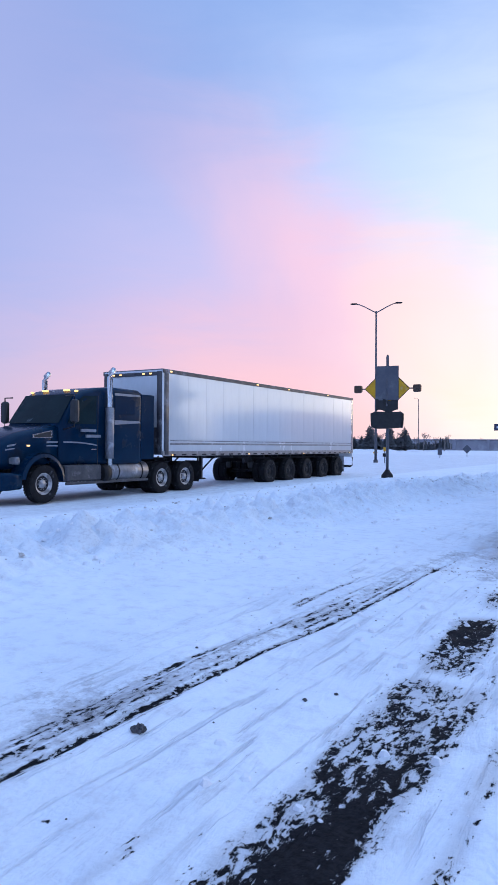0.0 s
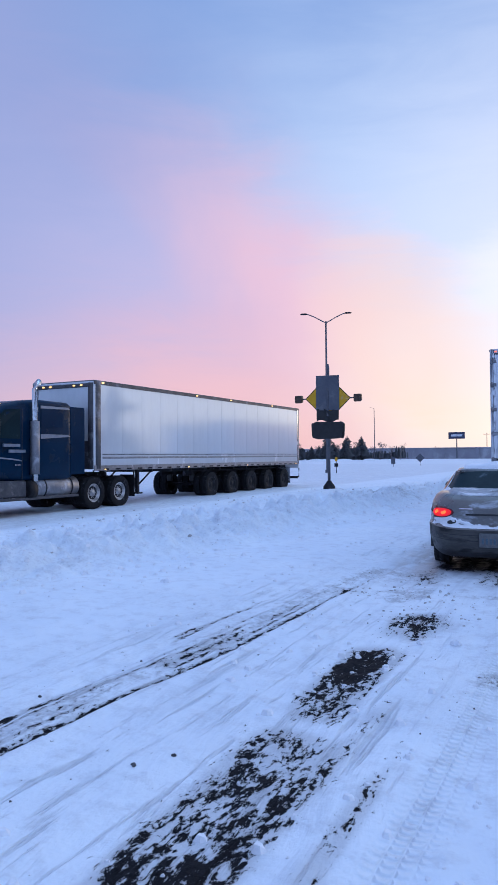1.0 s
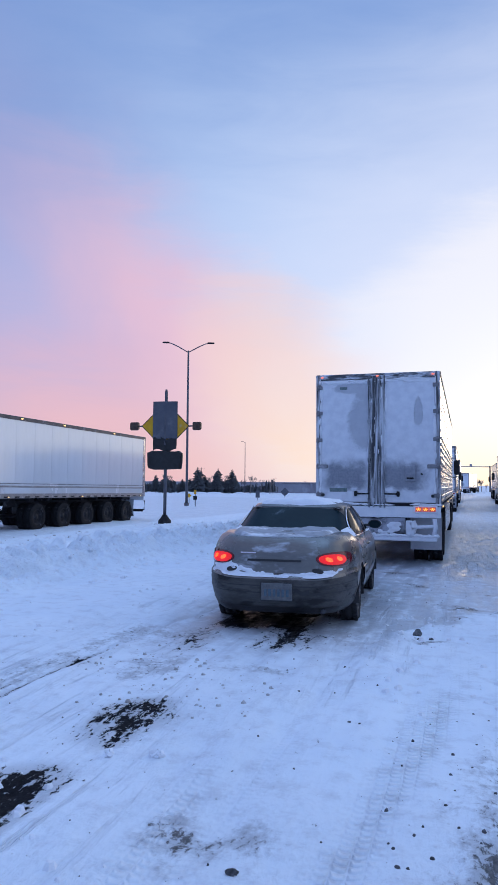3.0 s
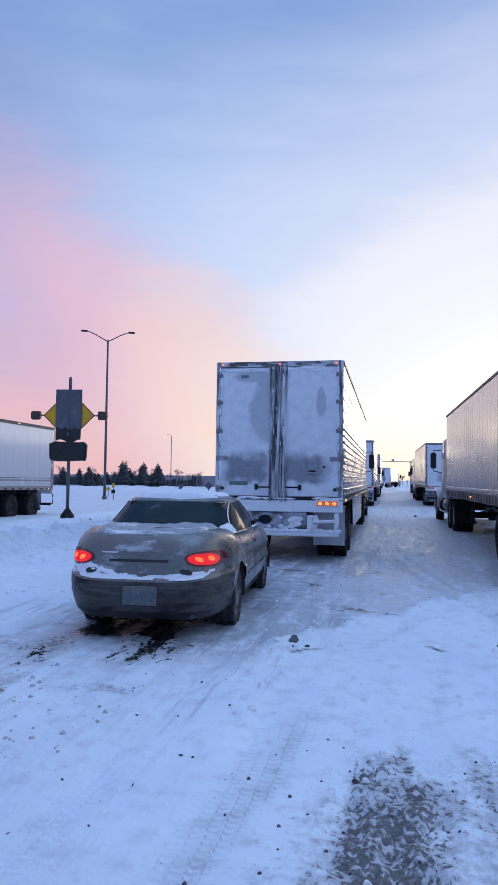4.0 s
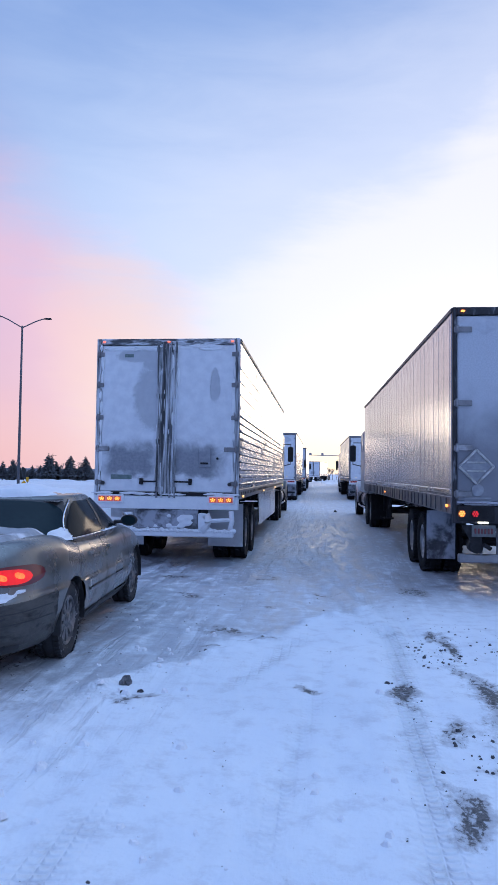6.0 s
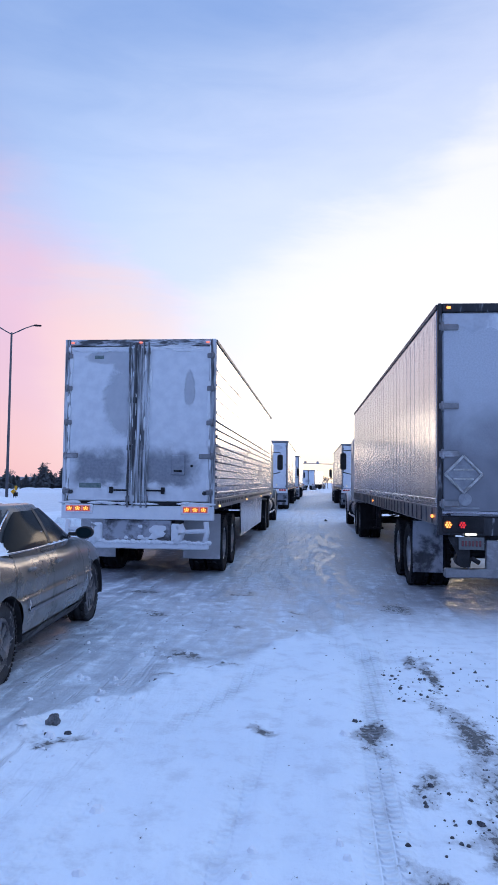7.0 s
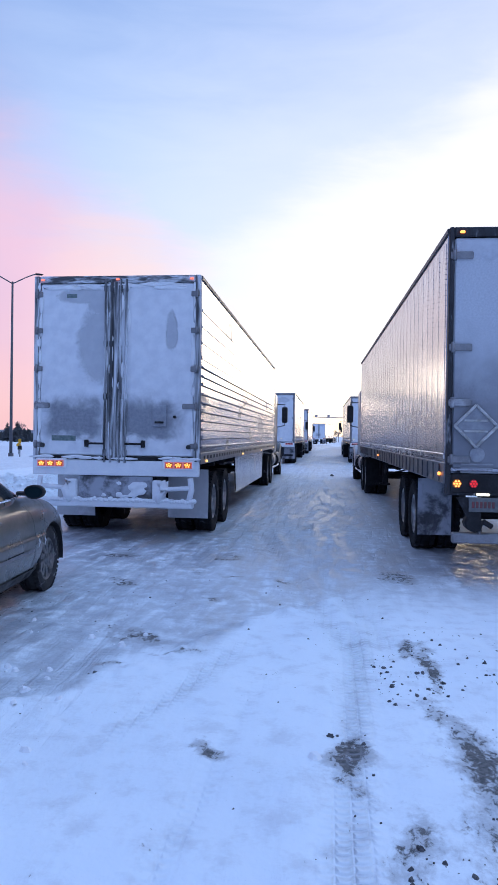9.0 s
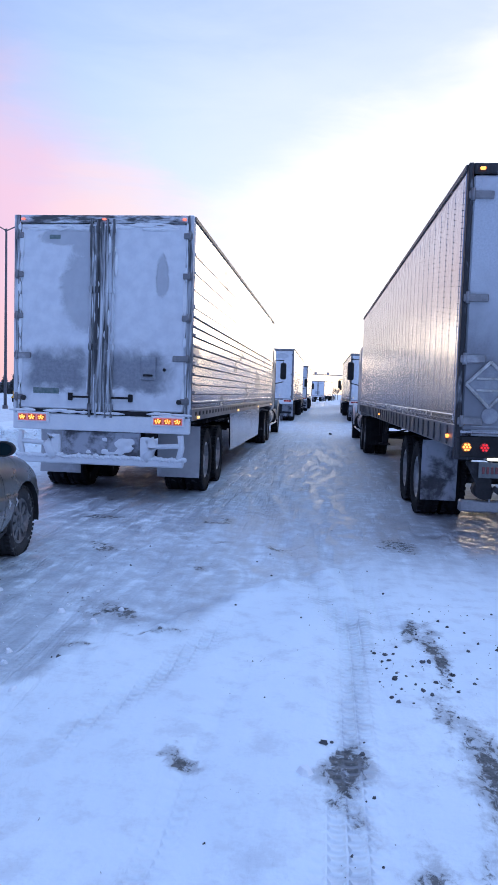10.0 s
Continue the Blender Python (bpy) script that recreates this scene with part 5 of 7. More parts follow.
        part("mirror_arm", G().tube([(-s * 0.34, 4.12, 2.92), (0, 4.12, 2.92), (0, 4.12, 2.8)], 0.02, 6), black_plastic, mir)
        part("mirror_arm", G().tube([(-s * 0.34, 4.2, 1.98), (0, 4.12, 2.06), (0, 4.12, 2.2)], 0.02, 6), black_plastic, mir)
        part("rear_mud_flap", G().box(min(s * 0.66, s * 1.28), max(s * 0.66, s * 1.28), DRIVE[near_side][1] - 0.77, DRIVE[near_side][1] - 0.75, 0.28, 1.02, 0.008), rubber, T)
        if near_side:
            stack = part("exhaust_stack", G().tube([(s * 1.36, 2.62, 0.95), (s * 1.36, 2.62, 3.56), (s * 1.36, 2.58, 3.68), (s * 1.36, 2.45, 3.80)], 0.085, 14), chrome, T)
            part("heat_shield", G().tube([(s * 1.36, 2.62, 1.15), (s * 1.36, 2.62, 2.65)], 0.13, 16), steel_grey, stack)
            for z0, z1 in ((2.12, 2.30), (3.00, 3.12)):
                o = [(s * 1.252, 2.28, z1), (s * 1.252, 1.15, z1), (s * 1.252, 1.05, z1 - 0.06), (s * 1.252, 2.28, z0 + 0.04)]
                part("stripe", G().plate(o, 0.008, (s, 0, 0)), stripe_m, cab)
            g = G()
            for y0, y1, z0, z1, h in ((4.35, 5.95, 1.62, 1.50, 0.05), (4.35, 6.0, 1.52, 1.40, 0.035), (2.7, 4.3, 1.50, 1.62, 0.04)):
                g.sheet(lambda u, v: (s * (1.03 + (0.155 if y1 < 4.4 else 0) - max(0, (y0 + (y1 - y0) * u - 4.4)) * 0.115), y0 + (y1 - y0) * u, z0 + (z1 - z0) * u + h * (v - 0.5) + 0.04 * math.sin(3 * u)), 10, 1)
            part("stripe", g, stripe_m, cab)
            bars = G()
            for y0, y1, z in ((2.55, 3.15, 1.92), (2.35, 2.95, 1.76)):
                bars.box(min(s * 1.19, s * 1.235), max(s * 1.19, s * 1.235), y0 + 0.5, y1 + 0.5, z, z + 0.085, 0.004)
            part("name_bars", bars, stripe_m, cab)
            part("hood_vent", G().plate([(s * 1.015, 4.55, 1.95), (s * 0.965, 5.2, 1.82), (s * 0.965, 5.2, 1.72), (s * 1.015, 4.55, 1.74)], 0.02, (s, 0, 0)), chrome, hd)
            part("hood_vent_slot", G().plate([(s * 1.03, 4.60, 1.92), (s * 0.98, 5.14, 1.80), (s * 0.98, 5.14, 1.74), (s * 1.03, 4.60, 1.76)], 0.02, (s, 0, 0)), black_plastic, hd)
            part("door_handle", G().box(min(s * 1.18, s * 1.25), max(s * 1.18, s * 1.25), 3.05, 3.25, 1.40, 1.44, 0.01), chrome, cab)
    if near_side:
        for x in (-0.5, -0.38, 0.38, 0.5):
            part("roof_marker", G().box(x - 0.05, x + 0.05, 3.42, 3.5, 3.12, 3.17, 0.01), warm_lit, cab)
    part("chassis", G().box(-0.45, -0.33, -2.6, 5.6, 0.72, 0.98, 0.01).box(0.33, 0.45, -2.6, 5.6, 0.72, 0.98, 0.01).box(-0.5, 0.5, -1.6, -0.6, 1.0, 1.12, 0.02), steel_dark, T)
    for y in (*DRIVE[near_side], 5.0):
        part("axle", G().tube([(-0.95, y, 0.5), (0.95, y, 0.5)], 0.08, 10), steel_dark, T)
    part("cab_gap_panel", G().box(-0.9, 0.9, 0.9, 0.95, 1.1, 3.3, 0.02), steel_dark, T)
    for s in (-1, 1):
        part("sleeper_fairing", G().box(s * 1.1925 - 0.0225, s * 1.1925 + 0.0225, 0.35, 1.0, 1.1, 3.16, 0.015), paint, T)
    return T


A3, P3 = (amber_lit,) * 3, (pink_lit, amber_lit, amber_lit)
# the trailer ahead of the car, with its tractor
LT = pose(-0.886, 17.37, 0, 0, 0, 0)
trailer(LT, 14.58, 4.045, "ribbed", "snow-plastered box trailer with ribbed polished metal sides", (1.65, 2.93), (A3, A3), skirt=(4.3, 10.6))
tractor(LT @ pose(0, 14.58, 0), "dark tractor with side mirrors, hidden before its trailer", dark_paint)
# the trailer in the other lane
RT = pose(4.955, 15.10, 0, 0, 0, 1.2)
trailer(RT, 14.66, 4.02, "seamed", "dull aluminium box trailer with riveted vertical seams, frosted doors", (2.75, 4.0), ((amber_lit, red_lit), (amber_lit, red_lit)), doors=(grey_door, grey_door))
tractor(RT @ pose(0, 14.66, 0), "pale tractor with black mirror, standing before its trailer", pale_paint, light=True)
# the truck on the far carriageway
ST = pose(-15.32, 33.9, -0.17, 0.45, 0, 179.3)
ST_LEN = 16.1
trailer(ST, ST_LEN, 4.08, "smooth", "white glossy box trailer behind a blue tractor", (1.8, 3.55, 5.3, 7.05, 8.8), (A3, A3), doors=(white_far, white_far))
tractor(ST @ pose(0, ST_LEN, 0), "deep blue bonneted tractor with chrome exhaust stacks", blue_paint, near_side=True)

# ---- the car ----
CAR_L, CAR_W = 4.95, 0.925


def curve_at(t, pts):
    return float(np.interp(t, [p[0] for p in pts], [p[1] for p in pts]))


TOP = [(0.0, 1.00), (0.12, 1.045), (0.5, 1.085), (0.95, 1.09), (1.4, 1.02), (3.3, 1.0), (3.7, 0.98), (4.3, 0.90), (4.75, 0.78), (4.95, 0.68)]
WIDE = [(0, 0.86), (0.08, 0.93), (0.3, 0.99), (0.5, 1.0), (0.54, 0.985), (0.7, 0.985), (0.85, 0.955), (0.95, 0.90), (1.0, 0.83)]
REAR = [(0, 0.14), (0.08, 0.05), (0.2, 0.01), (0.4, 0.0), (0.50, 0.01), (0.54, 0.07), (0.62, 0.09), (0.8, 0.12), (0.92, 0.17), (1.0, 0.26)]
FRONT = [(0, 4.80), (0.2, 4.93), (0.5, 4.95), (0.8, 4.85), (1.0, 4.55)]


def body_xy(theta, s):
    n = 5.5
    r, f = curve_at(s, REAR), curve_at(s, FRONT)
    w = CAR_W * curve_at(s, WIDE)
    c, q = math.cos(theta), math.sin(theta)
    x = w * math.copysign(abs(c) ** (2 / n), c)
    y = (r + f) / 2 + (f - r) / 2 * math.copysign(abs(q) ** (2 / n), q)
    # the sides draw in a little towards nose and tail
    x *= 1 - 0.10 * max(0, (0.9 - y) / 0.9) ** 2 - 0.12 * max(0, (y - 3.9) / 1.05) ** 2
    return x, y


def car_at(theta, s, lift=0.0):
    x, y = body_xy(theta, s)
    z = 0.22 + s * (curve_at(y, TOP) - 0.22)
    if lift:
        d = 1e-3
        x1, y1 = body_xy(theta + d, s)
        nx, ny = (y1 - y), -(x1 - x)
        k = math.hypot(nx, ny) or 1
        x, y = x + lift * nx / k, y + lift * ny / k
    return Vector((x, y, z))


def theta_rear(x, s):
    """The angle at which the tail's outline has that x."""
    w = CAR_W * curve_at(s, WIDE) * 0.9
    c = min(0.999, abs(x) / w) ** 2.75
    return -math.pi / 2 + math.copysign(math.asin(c), x)


ARC_T = np.linspace(-math.pi / 2, -0.05, 500)
ARC_P = [body_xy(t, 0.72) for t in ARC_T]
ARC_D = np.concatenate([[0], np.cumsum([math.hypot(p1[0] - p0[0], p1[1] - p0[1]) for p0, p1 in zip(ARC_P, ARC_P[1:])])])


def theta_arc(d):
    """The angle at a distance d along the tail's outline from its middle, to either side."""
    t = float(np.interp(abs(d), ARC_D, ARC_T))
    return t if d >= 0 else -math.pi - t


def theta_side(y, s, side):
    r, f = curve_at(s, REAR), curve_at(s, FRONT)
    q = (y - (r + f) / 2) / ((f - r) / 2)
    q = math.copysign(abs(q) ** 2.75, q)
    t = math.asin(max(-0.999, min(0.999, q)))
    return t if side > 0 else math.pi - t


HOUSE_N = 3.6


def house(s):
    """Half width, rear and front of the cabin at height s."""
    return 0.845 - 0.225 * s ** 1.3, 0.80 + 0.80 * s ** 0.85, 3.72 - 0.92 * s ** 0.9


def house_z(s):
    return 1.0 + 0.40 * s


def house_side(y, s, side, lift=0.0):
    w, r, f = house(s)
    q = abs((y - (r + f) / 2) / ((f - r) / 2))
    x = w * max(0.0, 1 - min(1, q) ** HOUSE_N) ** (1 / HOUSE_N)
    return Vector((side * (x + lift), y, house_z(s) + lift * 0.3))


def house_rear(x, s, lift=0.0):
    w, r, f = house(s)
    q = abs(x) / w
    y = (r + f) / 2 - (f - r) / 2 * max(0.0, 1 - min(1, q) ** HOUSE_N) ** (1 / HOUSE_N)
    return Vector((x, y - lift * 0.8, house_z(s) + lift * 0.6))


ARCHES = ((1.15, 0.335, 0.375), (3.93, 0.335, 0.375))


def build_car(m):
    C = thing("sedan", m, "champagne sedan with snow on roof and trunk, salt-stained, tail lamps lit", "car")
    # shell below the windows
    M, levels = 220, [0, 0.04, 0.08, 0.14, 0.2, 0.26, 0.32, 0.38, 0.44, 0.48, 0.5, 0.52, 0.54, 0.57, 0.62, 0.67, 0.72, 0.77, 0.82, 0.87, 0.91, 0.95, 0.98, 1.0]
    g = G()
    rows = [[car_at(2 * math.pi * k / M, s) for k in range(M)] for s in levels]
    for k in (0.9, 0.75, 0.5, 0.25, 0.02):
        ring = []
        for p in rows[len(levels) - 1]:
            x, y = p.x * k, 2.4 + (p.y - 2.4) * (0.55 + 0.45 * k)
            ring.append(Vector((x, y, curve_at(y, TOP) + 0.028 * (1 - k * k))))
        rows.append(ring)
    n = len(rows)
    for r in rows:
        g.v.extend(tuple(p) for p in r)
    for i in range(n - 1):
        for k in range(M):
            k2 = (k + 1) % M
            ids = (i * M + k, i * M + k2, (i + 1) * M + k2, (i + 1) * M + k)
            c = sum((Vector(g.v[j]) for j in ids), Vector()) / 4
            if abs(c.x) > 0.5 and any(math.hypot(c.y - ay, c.z - az_) < ar for ay, az_, ar in ARCHES):
                continue
            g.face(ids, True)
    # draw the ragged arch edges onto clean circles
    count = {}
    for f in g.f:
        for a, d in zip(f, f[1:] + f[:1]):
            e = (min(a, d), max(a, d))
            count[e] = count.get(e, 0) + 1
    for e, c in count.items():
        if c == 1:
            for j in e:
                x, y, z = g.v[j]
                for ay, az_, ar in ARCHES:
                    d = math.hypot(y - ay, z - az_)
                    if abs(x) > 0.5 and d < ar + 0.09 and z > 0.225:
                        g.v[j] = (x, ay + (y - ay) * ar / d, az_ + (z - az_) * ar / d)
    body = part("body", g, car_paint, C)
    part("floor_pan", G().box(-0.66, 0.66, 0.45, 4.5, 0.20, 0.26, 0.02), black_plastic, C)
    for side in (-1, 1):
        for ay, az_, ar in ARCHES:
            w = G()
            w.sheet(lambda u, v: (side * (0.52 + 0.375 * v), ay + ar * math.cos(math.pi * (1.12 * u - 0.06)), az_ + ar * math.sin(math.pi * (1.12 * u - 0.06))), 18, 2)
            w.sheet(lambda u, v: (side * 0.54, ay + ar * v * math.cos(math.pi * (1.12 * u - 0.06)), az_ + ar * v * math.sin(math.pi * (1.12 * u - 0.06))), 18, 2)
            part("wheel_house", w, black_plastic, C)
            add_wheel(C, side * 0.865, ay, 0.335, CAR_TYRE, CAR_RIM, side)
    # bumper skin, dirtier than the paint
    b1 = G().sheet(lambda u, v: car_at(theta_arc((2 * u - 1) * 1.30), 0.02 + 0.475 * v, 0.006), 60, 10)
    bumper = part("rear_bumper", b1, car_lower, C, "salt-stained rear bumper")
    for x0, x1, s0, s1 in ((-0.78, -0.62, 0.34, 0.40), (0.22, 0.42, 0.30, 0.36), (0.52, 0.70, 0.36, 0.38), (0.30, 0.72, 0.03, 0.10)):
        part("scuff", G().sheet(lambda u, v: car_at(theta_arc(x0 + (x1 - x0) * u), s0 + (s1 - s0) * (v + 0.4 * math.sin(7 * u)), 0.010), 8, 2), black_plastic, bumper)
    part("lower_valance", G().sheet(lambda u, v: car_at(theta_arc((2 * u - 1) * 0.85), 0.01 + 0.09 * v, 0.010), 40, 2), black_plastic, C)
    for s0 in (0.30, 0.40):
        part("bumper_groove", G().sheet(lambda u, v: car_at(theta_arc((2 * u - 1) * 1.22), s0 + 0.012 * v, 0.009), 60, 1), black_plastic, bumper)
    plate_c = car_at(theta_rear(0.05, 0.32), 0.325, 0.0)
    pl = part("number_plate", G().box(-0.175, 0.175, -0.03, -0.012, -0.095, 0.095, 0.012), plate_m, C, at=Matrix.Translation((0.05, plate_c.y, 0.475)))
    part("plate_frame", G().box(-0.185, 0.185, -0.02, -0.008, -0.105, 0.105, 0.012), black_plastic, pl)
    for k in range(6):
        x = -0.125 + 0.05 * k
        part("plate_bar", G().box(x - 0.015, x + 0.015, -0.034, -0.029, -0.05, 0.03, 0.004), plate_ink, pl)
    # trunk lid
    lid = part("trunk_lid", G().sheet(lambda u, v: car_at(theta_arc((u - 0.5) * 1.0), 0.56 + 0.43 * v, 0.007), 26, 10), dusted_paint, C, "trunk lid dusted with blown snow")
    part("lid_strip", G().sheet(lambda u, v: car_at(theta_arc((u - 0.5) * 0.62), 0.705 + 0.028 * v, 0.016), 20, 2), black_plastic, lid)
    part("badge_bar", G().sheet(lambda u, v: car_at(theta_arc(-0.40 + 0.18 * u), 0.80 + 0.018 * v, 0.014), 6, 1), chrome, lid)
    # lamps
    for side in (-1, 1):
        def lens(u, v, lo, hi, up, s0=0.60, s1=0.86):
            d = lo + (hi - lo) * u
            t = theta_arc(side * d)
            bulge = (1 - abs(2 * u - 1) ** 2.6) ** 0.5
            s = s0 + 0.5 * (s1 - s0) + (v - 0.5) * (s1 - s0) * bulge - 0.03 * u
            return car_at(t, s, up)
        lamp = part("tail_lamp", G().sheet(lambda u, v: lens(u, v, 0.47, 1.04, 0.014, 0.65, 0.835), 56, 8), lens_red, C, "dark red tail lamp")
        part("lit_lens", G().sheet(lambda u, v: lens(u, v, 0.50, 0.88, 0.020, 0.675, 0.81), 56, 8), red_lit, lamp, "glowing red lens")
        for d0 in (0.575, 0.715):
            part("bulb_glow", G().sheet(lambda u, v: lens(u, v, d0, d0 + 0.085, 0.025, 0.72, 0.775), 20, 4), hot_red, lamp)
        part("reverse_lamp", G().sheet(lambda u, v: lens(u, v, 0.43, 0.56, 0.016, 0.575, 0.635), 24, 4), black_plastic, C)
    # cabin
    h = G()
    rings = []
    for s in (0, 0.1, 0.25, 0.4, 0.55, 0.7, 0.85, 0.94, 1.0):
        w, r, f = house(s)
        ring = []
        for k in range(96):
            t = 2 * math.pi * k / 96
            c, q = math.cos(t), math.sin(t)
            ring.append((w * math.copysign(abs(c) ** (2 / HOUSE_N), c), (r + f) / 2 + (f - r) / 2 * math.copysign(abs(q) ** (2 / HOUSE_N), q), house_z(s) - (0.06 if s == 0 else 0)))
        rings.append(ring)
    w, r, f = house(1.0)
    for k in (0.93, 0.8, 0.5, 0.05):
        rings.append([(x * k, (r + f) / 2 + (y - (r + f) / 2) * k, house_z(1.0) + 0.075 * (1 - k * k)) for x, y, z in rings[8]])
    h.loft(rings, True, False)
    cabin = part("cabin", h, car_paint, C)
    part("rear_window", G().sheet(lambda u, v: house_rear((2 * u - 1) * (0.755 - 0.15 * v) * (1 - 0.12 * abs(2 * v - 1) ** 4), 0.16 + 0.74 * v * (1 - 0.10 * abs(2 * u - 1) ** 4), 0.008), 30, 10), glass_m, cabin, "dark rear window")
    part("window_seal", G().sheet(lambda u, v: house_rear((2 * u - 1) * (0.77 - 0.15 * v), 0.13 + 0.80 * v, 0.004), 30, 10), black_plastic, cabin)
    part("windscreen", G().sheet(lambda u, v: (lambda p: (p.x, 2 * (house(0.15 + 0.72 * v)[1] + house(0.15 + 0.72 * v)[2]) / 2 - p.y, p.z))(house_rear((2 * u - 1) * (0.66 - 0.14 * v), 0.15 + 0.72 * v, 0.006)), 20, 6), glass_m, cabin)
    for side in (-1, 1):
        part("side_window", G().sheet(lambda u, v: house_side((1.36 + 0.50 * v ** 1.6) + u * (2.30 - 1.36 - 0.46 * v ** 1.6), 0.07 + 0.80 * v, side, 0.016), 16, 12), side_glass, cabin)
        part("side_window", G().sheet(lambda u, v: house_side(2.36 + u * (3.40 - 2.36 - 0.60 * v ** 1.15), 0.07 + 0.82 * v, side, 0.016), 16, 12), side_glass, cabin)
        part("window_trim", G().tube([house_side(1.30 + 2.12 * k / 20, 0.05, side, 0.018) for k in range(21)], 0.010, 6), chrome, cabin)
        part("window_trim", G().tube([house_side(1.30 + 0.50 * (k / 10) ** 1.6, 0.05 + 0.84 * k / 10, side, 0.018) for k in range(11)], 0.009, 6), chrome, cabin)
        part("side_pillar", G().sheet(lambda u, v: house_side(2.295 + 0.07 * u, 0.07 + 0.84 * v, side, 0.019), 2, 6), black_plastic, cabin)
        for y, sl in ((1.40, -0.22), (2.28, 0.03), (3.34, 0.06)):
            part("door_seam", G().sheet(lambda u, v: car_at(theta_side(y + sl * (1 - v) + 0.010 * u, 0.6, side), 0.10 + 0.86 * v, 0.004), 1, 12), black_plastic, body)
        part("side_moulding", G().sheet(lambda u, v: car_at(theta_side(1.62 + 1.72 * u, 0.4, side), 0.35 + 0.04 * v, 0.014), 16, 2), steel_grey, body)
        part("sill", G().sheet(lambda u, v: car_at(theta_side(1.56 + 1.96 * u, 0.1, side), -0.02 + 0.13 * v, 0.012), 16, 2), car_lower, body)
        for y in (1.72, 2.50):
            p = car_at(theta_side(y, 0.8, side), 0.80, 0.0)
            part("door_handle", G().box(p.x - 0.022, p.x + 0.022, y - 0.09, y + 0.09, p.z - 0.018, p.z + 0.018, 0.012), car_paint, body)
        mir = G().loft([[(side * (0.93 + 0.10 * math.cos(t)), 3.30 + d, 1.07 + 0.068 * math.sin(t)) for t in np.linspace(0, 2 * math.pi, 14, endpoint=False)] for d in (-0.02, 0.04)] + [[(side * (0.93 + 0.06 * math.cos(t)), 3.41, 1.07 + 0.045 * math.sin(t)) for t in np.linspace(0, 2 * math.pi, 14, endpoint=False)]])
        mo = part("door_mirror", mir.box(side * 0.80 - 0.06, side * 0.80 + 0.06, 3.31, 3.37, 1.03, 1.07, 0.01), black_plastic, C)
        part("mirror_glass", G().sheet(lambda u, v: (side * (0.93 + 0.085 * v * math.cos(6.2832 * u)), 3.275, 1.07 + 0.055 * v * math.sin(6.2832 * u)), 14, 2), glass_m, mo)

    # snow lying on the car
    def lumpy(x, y, k=3.0):
        return float(fbm(np.array([x * k + 31.7]), np.array([y * k + 12.9]), 4)[0])

    def roof_snow(u, v):
        x, y = (2 * u - 1) * 0.60, 1.58 + 1.2 * v
        k = (abs(2 * u - 1) ** 4 + abs(2 * v - 1) ** 4) ** 0.25
        base = house_z(1.0) + 0.072 * max(0, 1 - k * k)
        thick = 0.10 * (lumpy(x, y, 2.6) - 0.36) + 0.018 - 0.08 * max(0, k - 0.88) / 0.12
        return (x, y, base + max(-0.04, thick))

    part("roof_snow", G().sheet(roof_snow, 46, 46), snow_m, C, "wind-packed snow on the roof")

    def deck_snow(u, v):
        y = 0.20 + 0.85 * v
        q = abs((y - 2.4) / 2.14)
        x = (2 * u - 1) * 0.75 * max(0.0, 1 - min(1, q) ** 5.5) ** (1 / 5.5) * 0.93
        thick = 0.085 * (lumpy(x * 1.7, y * 1.8 + 2, 2.4) - 0.55) + 0.022 * v + 0.012 * abs(2 * u - 1) - 0.06 * max(0, abs(2 * u - 1) - 0.86) / 0.14 - 0.05 * max(0, 0.12 - v) / 0.12
        return (x, y, curve_at(y, TOP) + 0.016 + max(-0.03, thick))

    part("trunk_snow", G().sheet(deck_snow, 90, 50), thin_snow, C, "thin wind-blown snow on the trunk lid")

    def ledge_snow(u, v):
        d = (2 * u - 1) * 0.98
        reach = 0.05 + 0.10 * abs(2 * u - 1) + 0.34 * max(0, math.sin(math.pi * min(1, u * 1.6))) * lumpy(u * 4, 0.3) + 0.05 * lumpy(u * 7, 7)
        body = 0.085 * (lumpy(u * 5, v * 1.3 + 3, 2.0) - 0.46) * (1.1 - v) + 0.008 - 0.03 * v * v - 0.012 * max(0, u - 0.45) - 0.04 * max(0, abs(2 * u - 1) - 0.9) * 10
        return car_at(theta_arc(d), 0.515 + reach * v, max(-0.01, body))

    part("ledge_snow", G().sheet(ledge_snow, 140, 14), snow_m, C, "snow on the ledge above the bumper")

    def glass_snow(u, v):
        x = (2 * u - 1) * 0.80
        reach = 0.10 + 0.16 * max(0, lumpy(u * 3, 5) - 0.35) * 2 + 0.20 * abs(2 * u - 1) ** 4
        return house_rear(x, 0.02 + reach * v, 0.010 + 0.045 * (1 - v) * (0.4 + lumpy(u * 4, v)) - 0.02 * v)

    part("window_snow", G().sheet(glass_snow, 60, 8), snow_m, C)
    for side in (-1, 1):
        def pillar_snow(u, v):
            s = 0.40 * v
            w, r, f = house(s)
            t = radians(-54 + (32 - 8 * v) * u)
            c, q = math.cos(t), -math.sin(t)
            lift = 0.020 + 0.03 * (lumpy(u * 2, v * 2 + 2) - 0.5) + 0.03 * (1 - v) ** 2 - 0.06 * (2 * u - 1) ** 4 - 0.05 * v ** 4
            return (side * (w * c ** (2 / HOUSE_N) + lift * c), (r + f) / 2 - (f - r) / 2 * q ** (2 / HOUSE_N) - lift * q, house_z(s) + lift * 0.5)
        part("pillar_snow", G().sheet(pillar_snow, 16, 22), snow_m, C)
        part("sill_snow", G().sheet(lambda u, v: house_side(2.25 + 0.62 * u, 0.03 + 0.10 * v * lumpy(u * 5, 9), side, 0.012 + 0.03 * (1 - v)), 16, 3), snow_m, C)
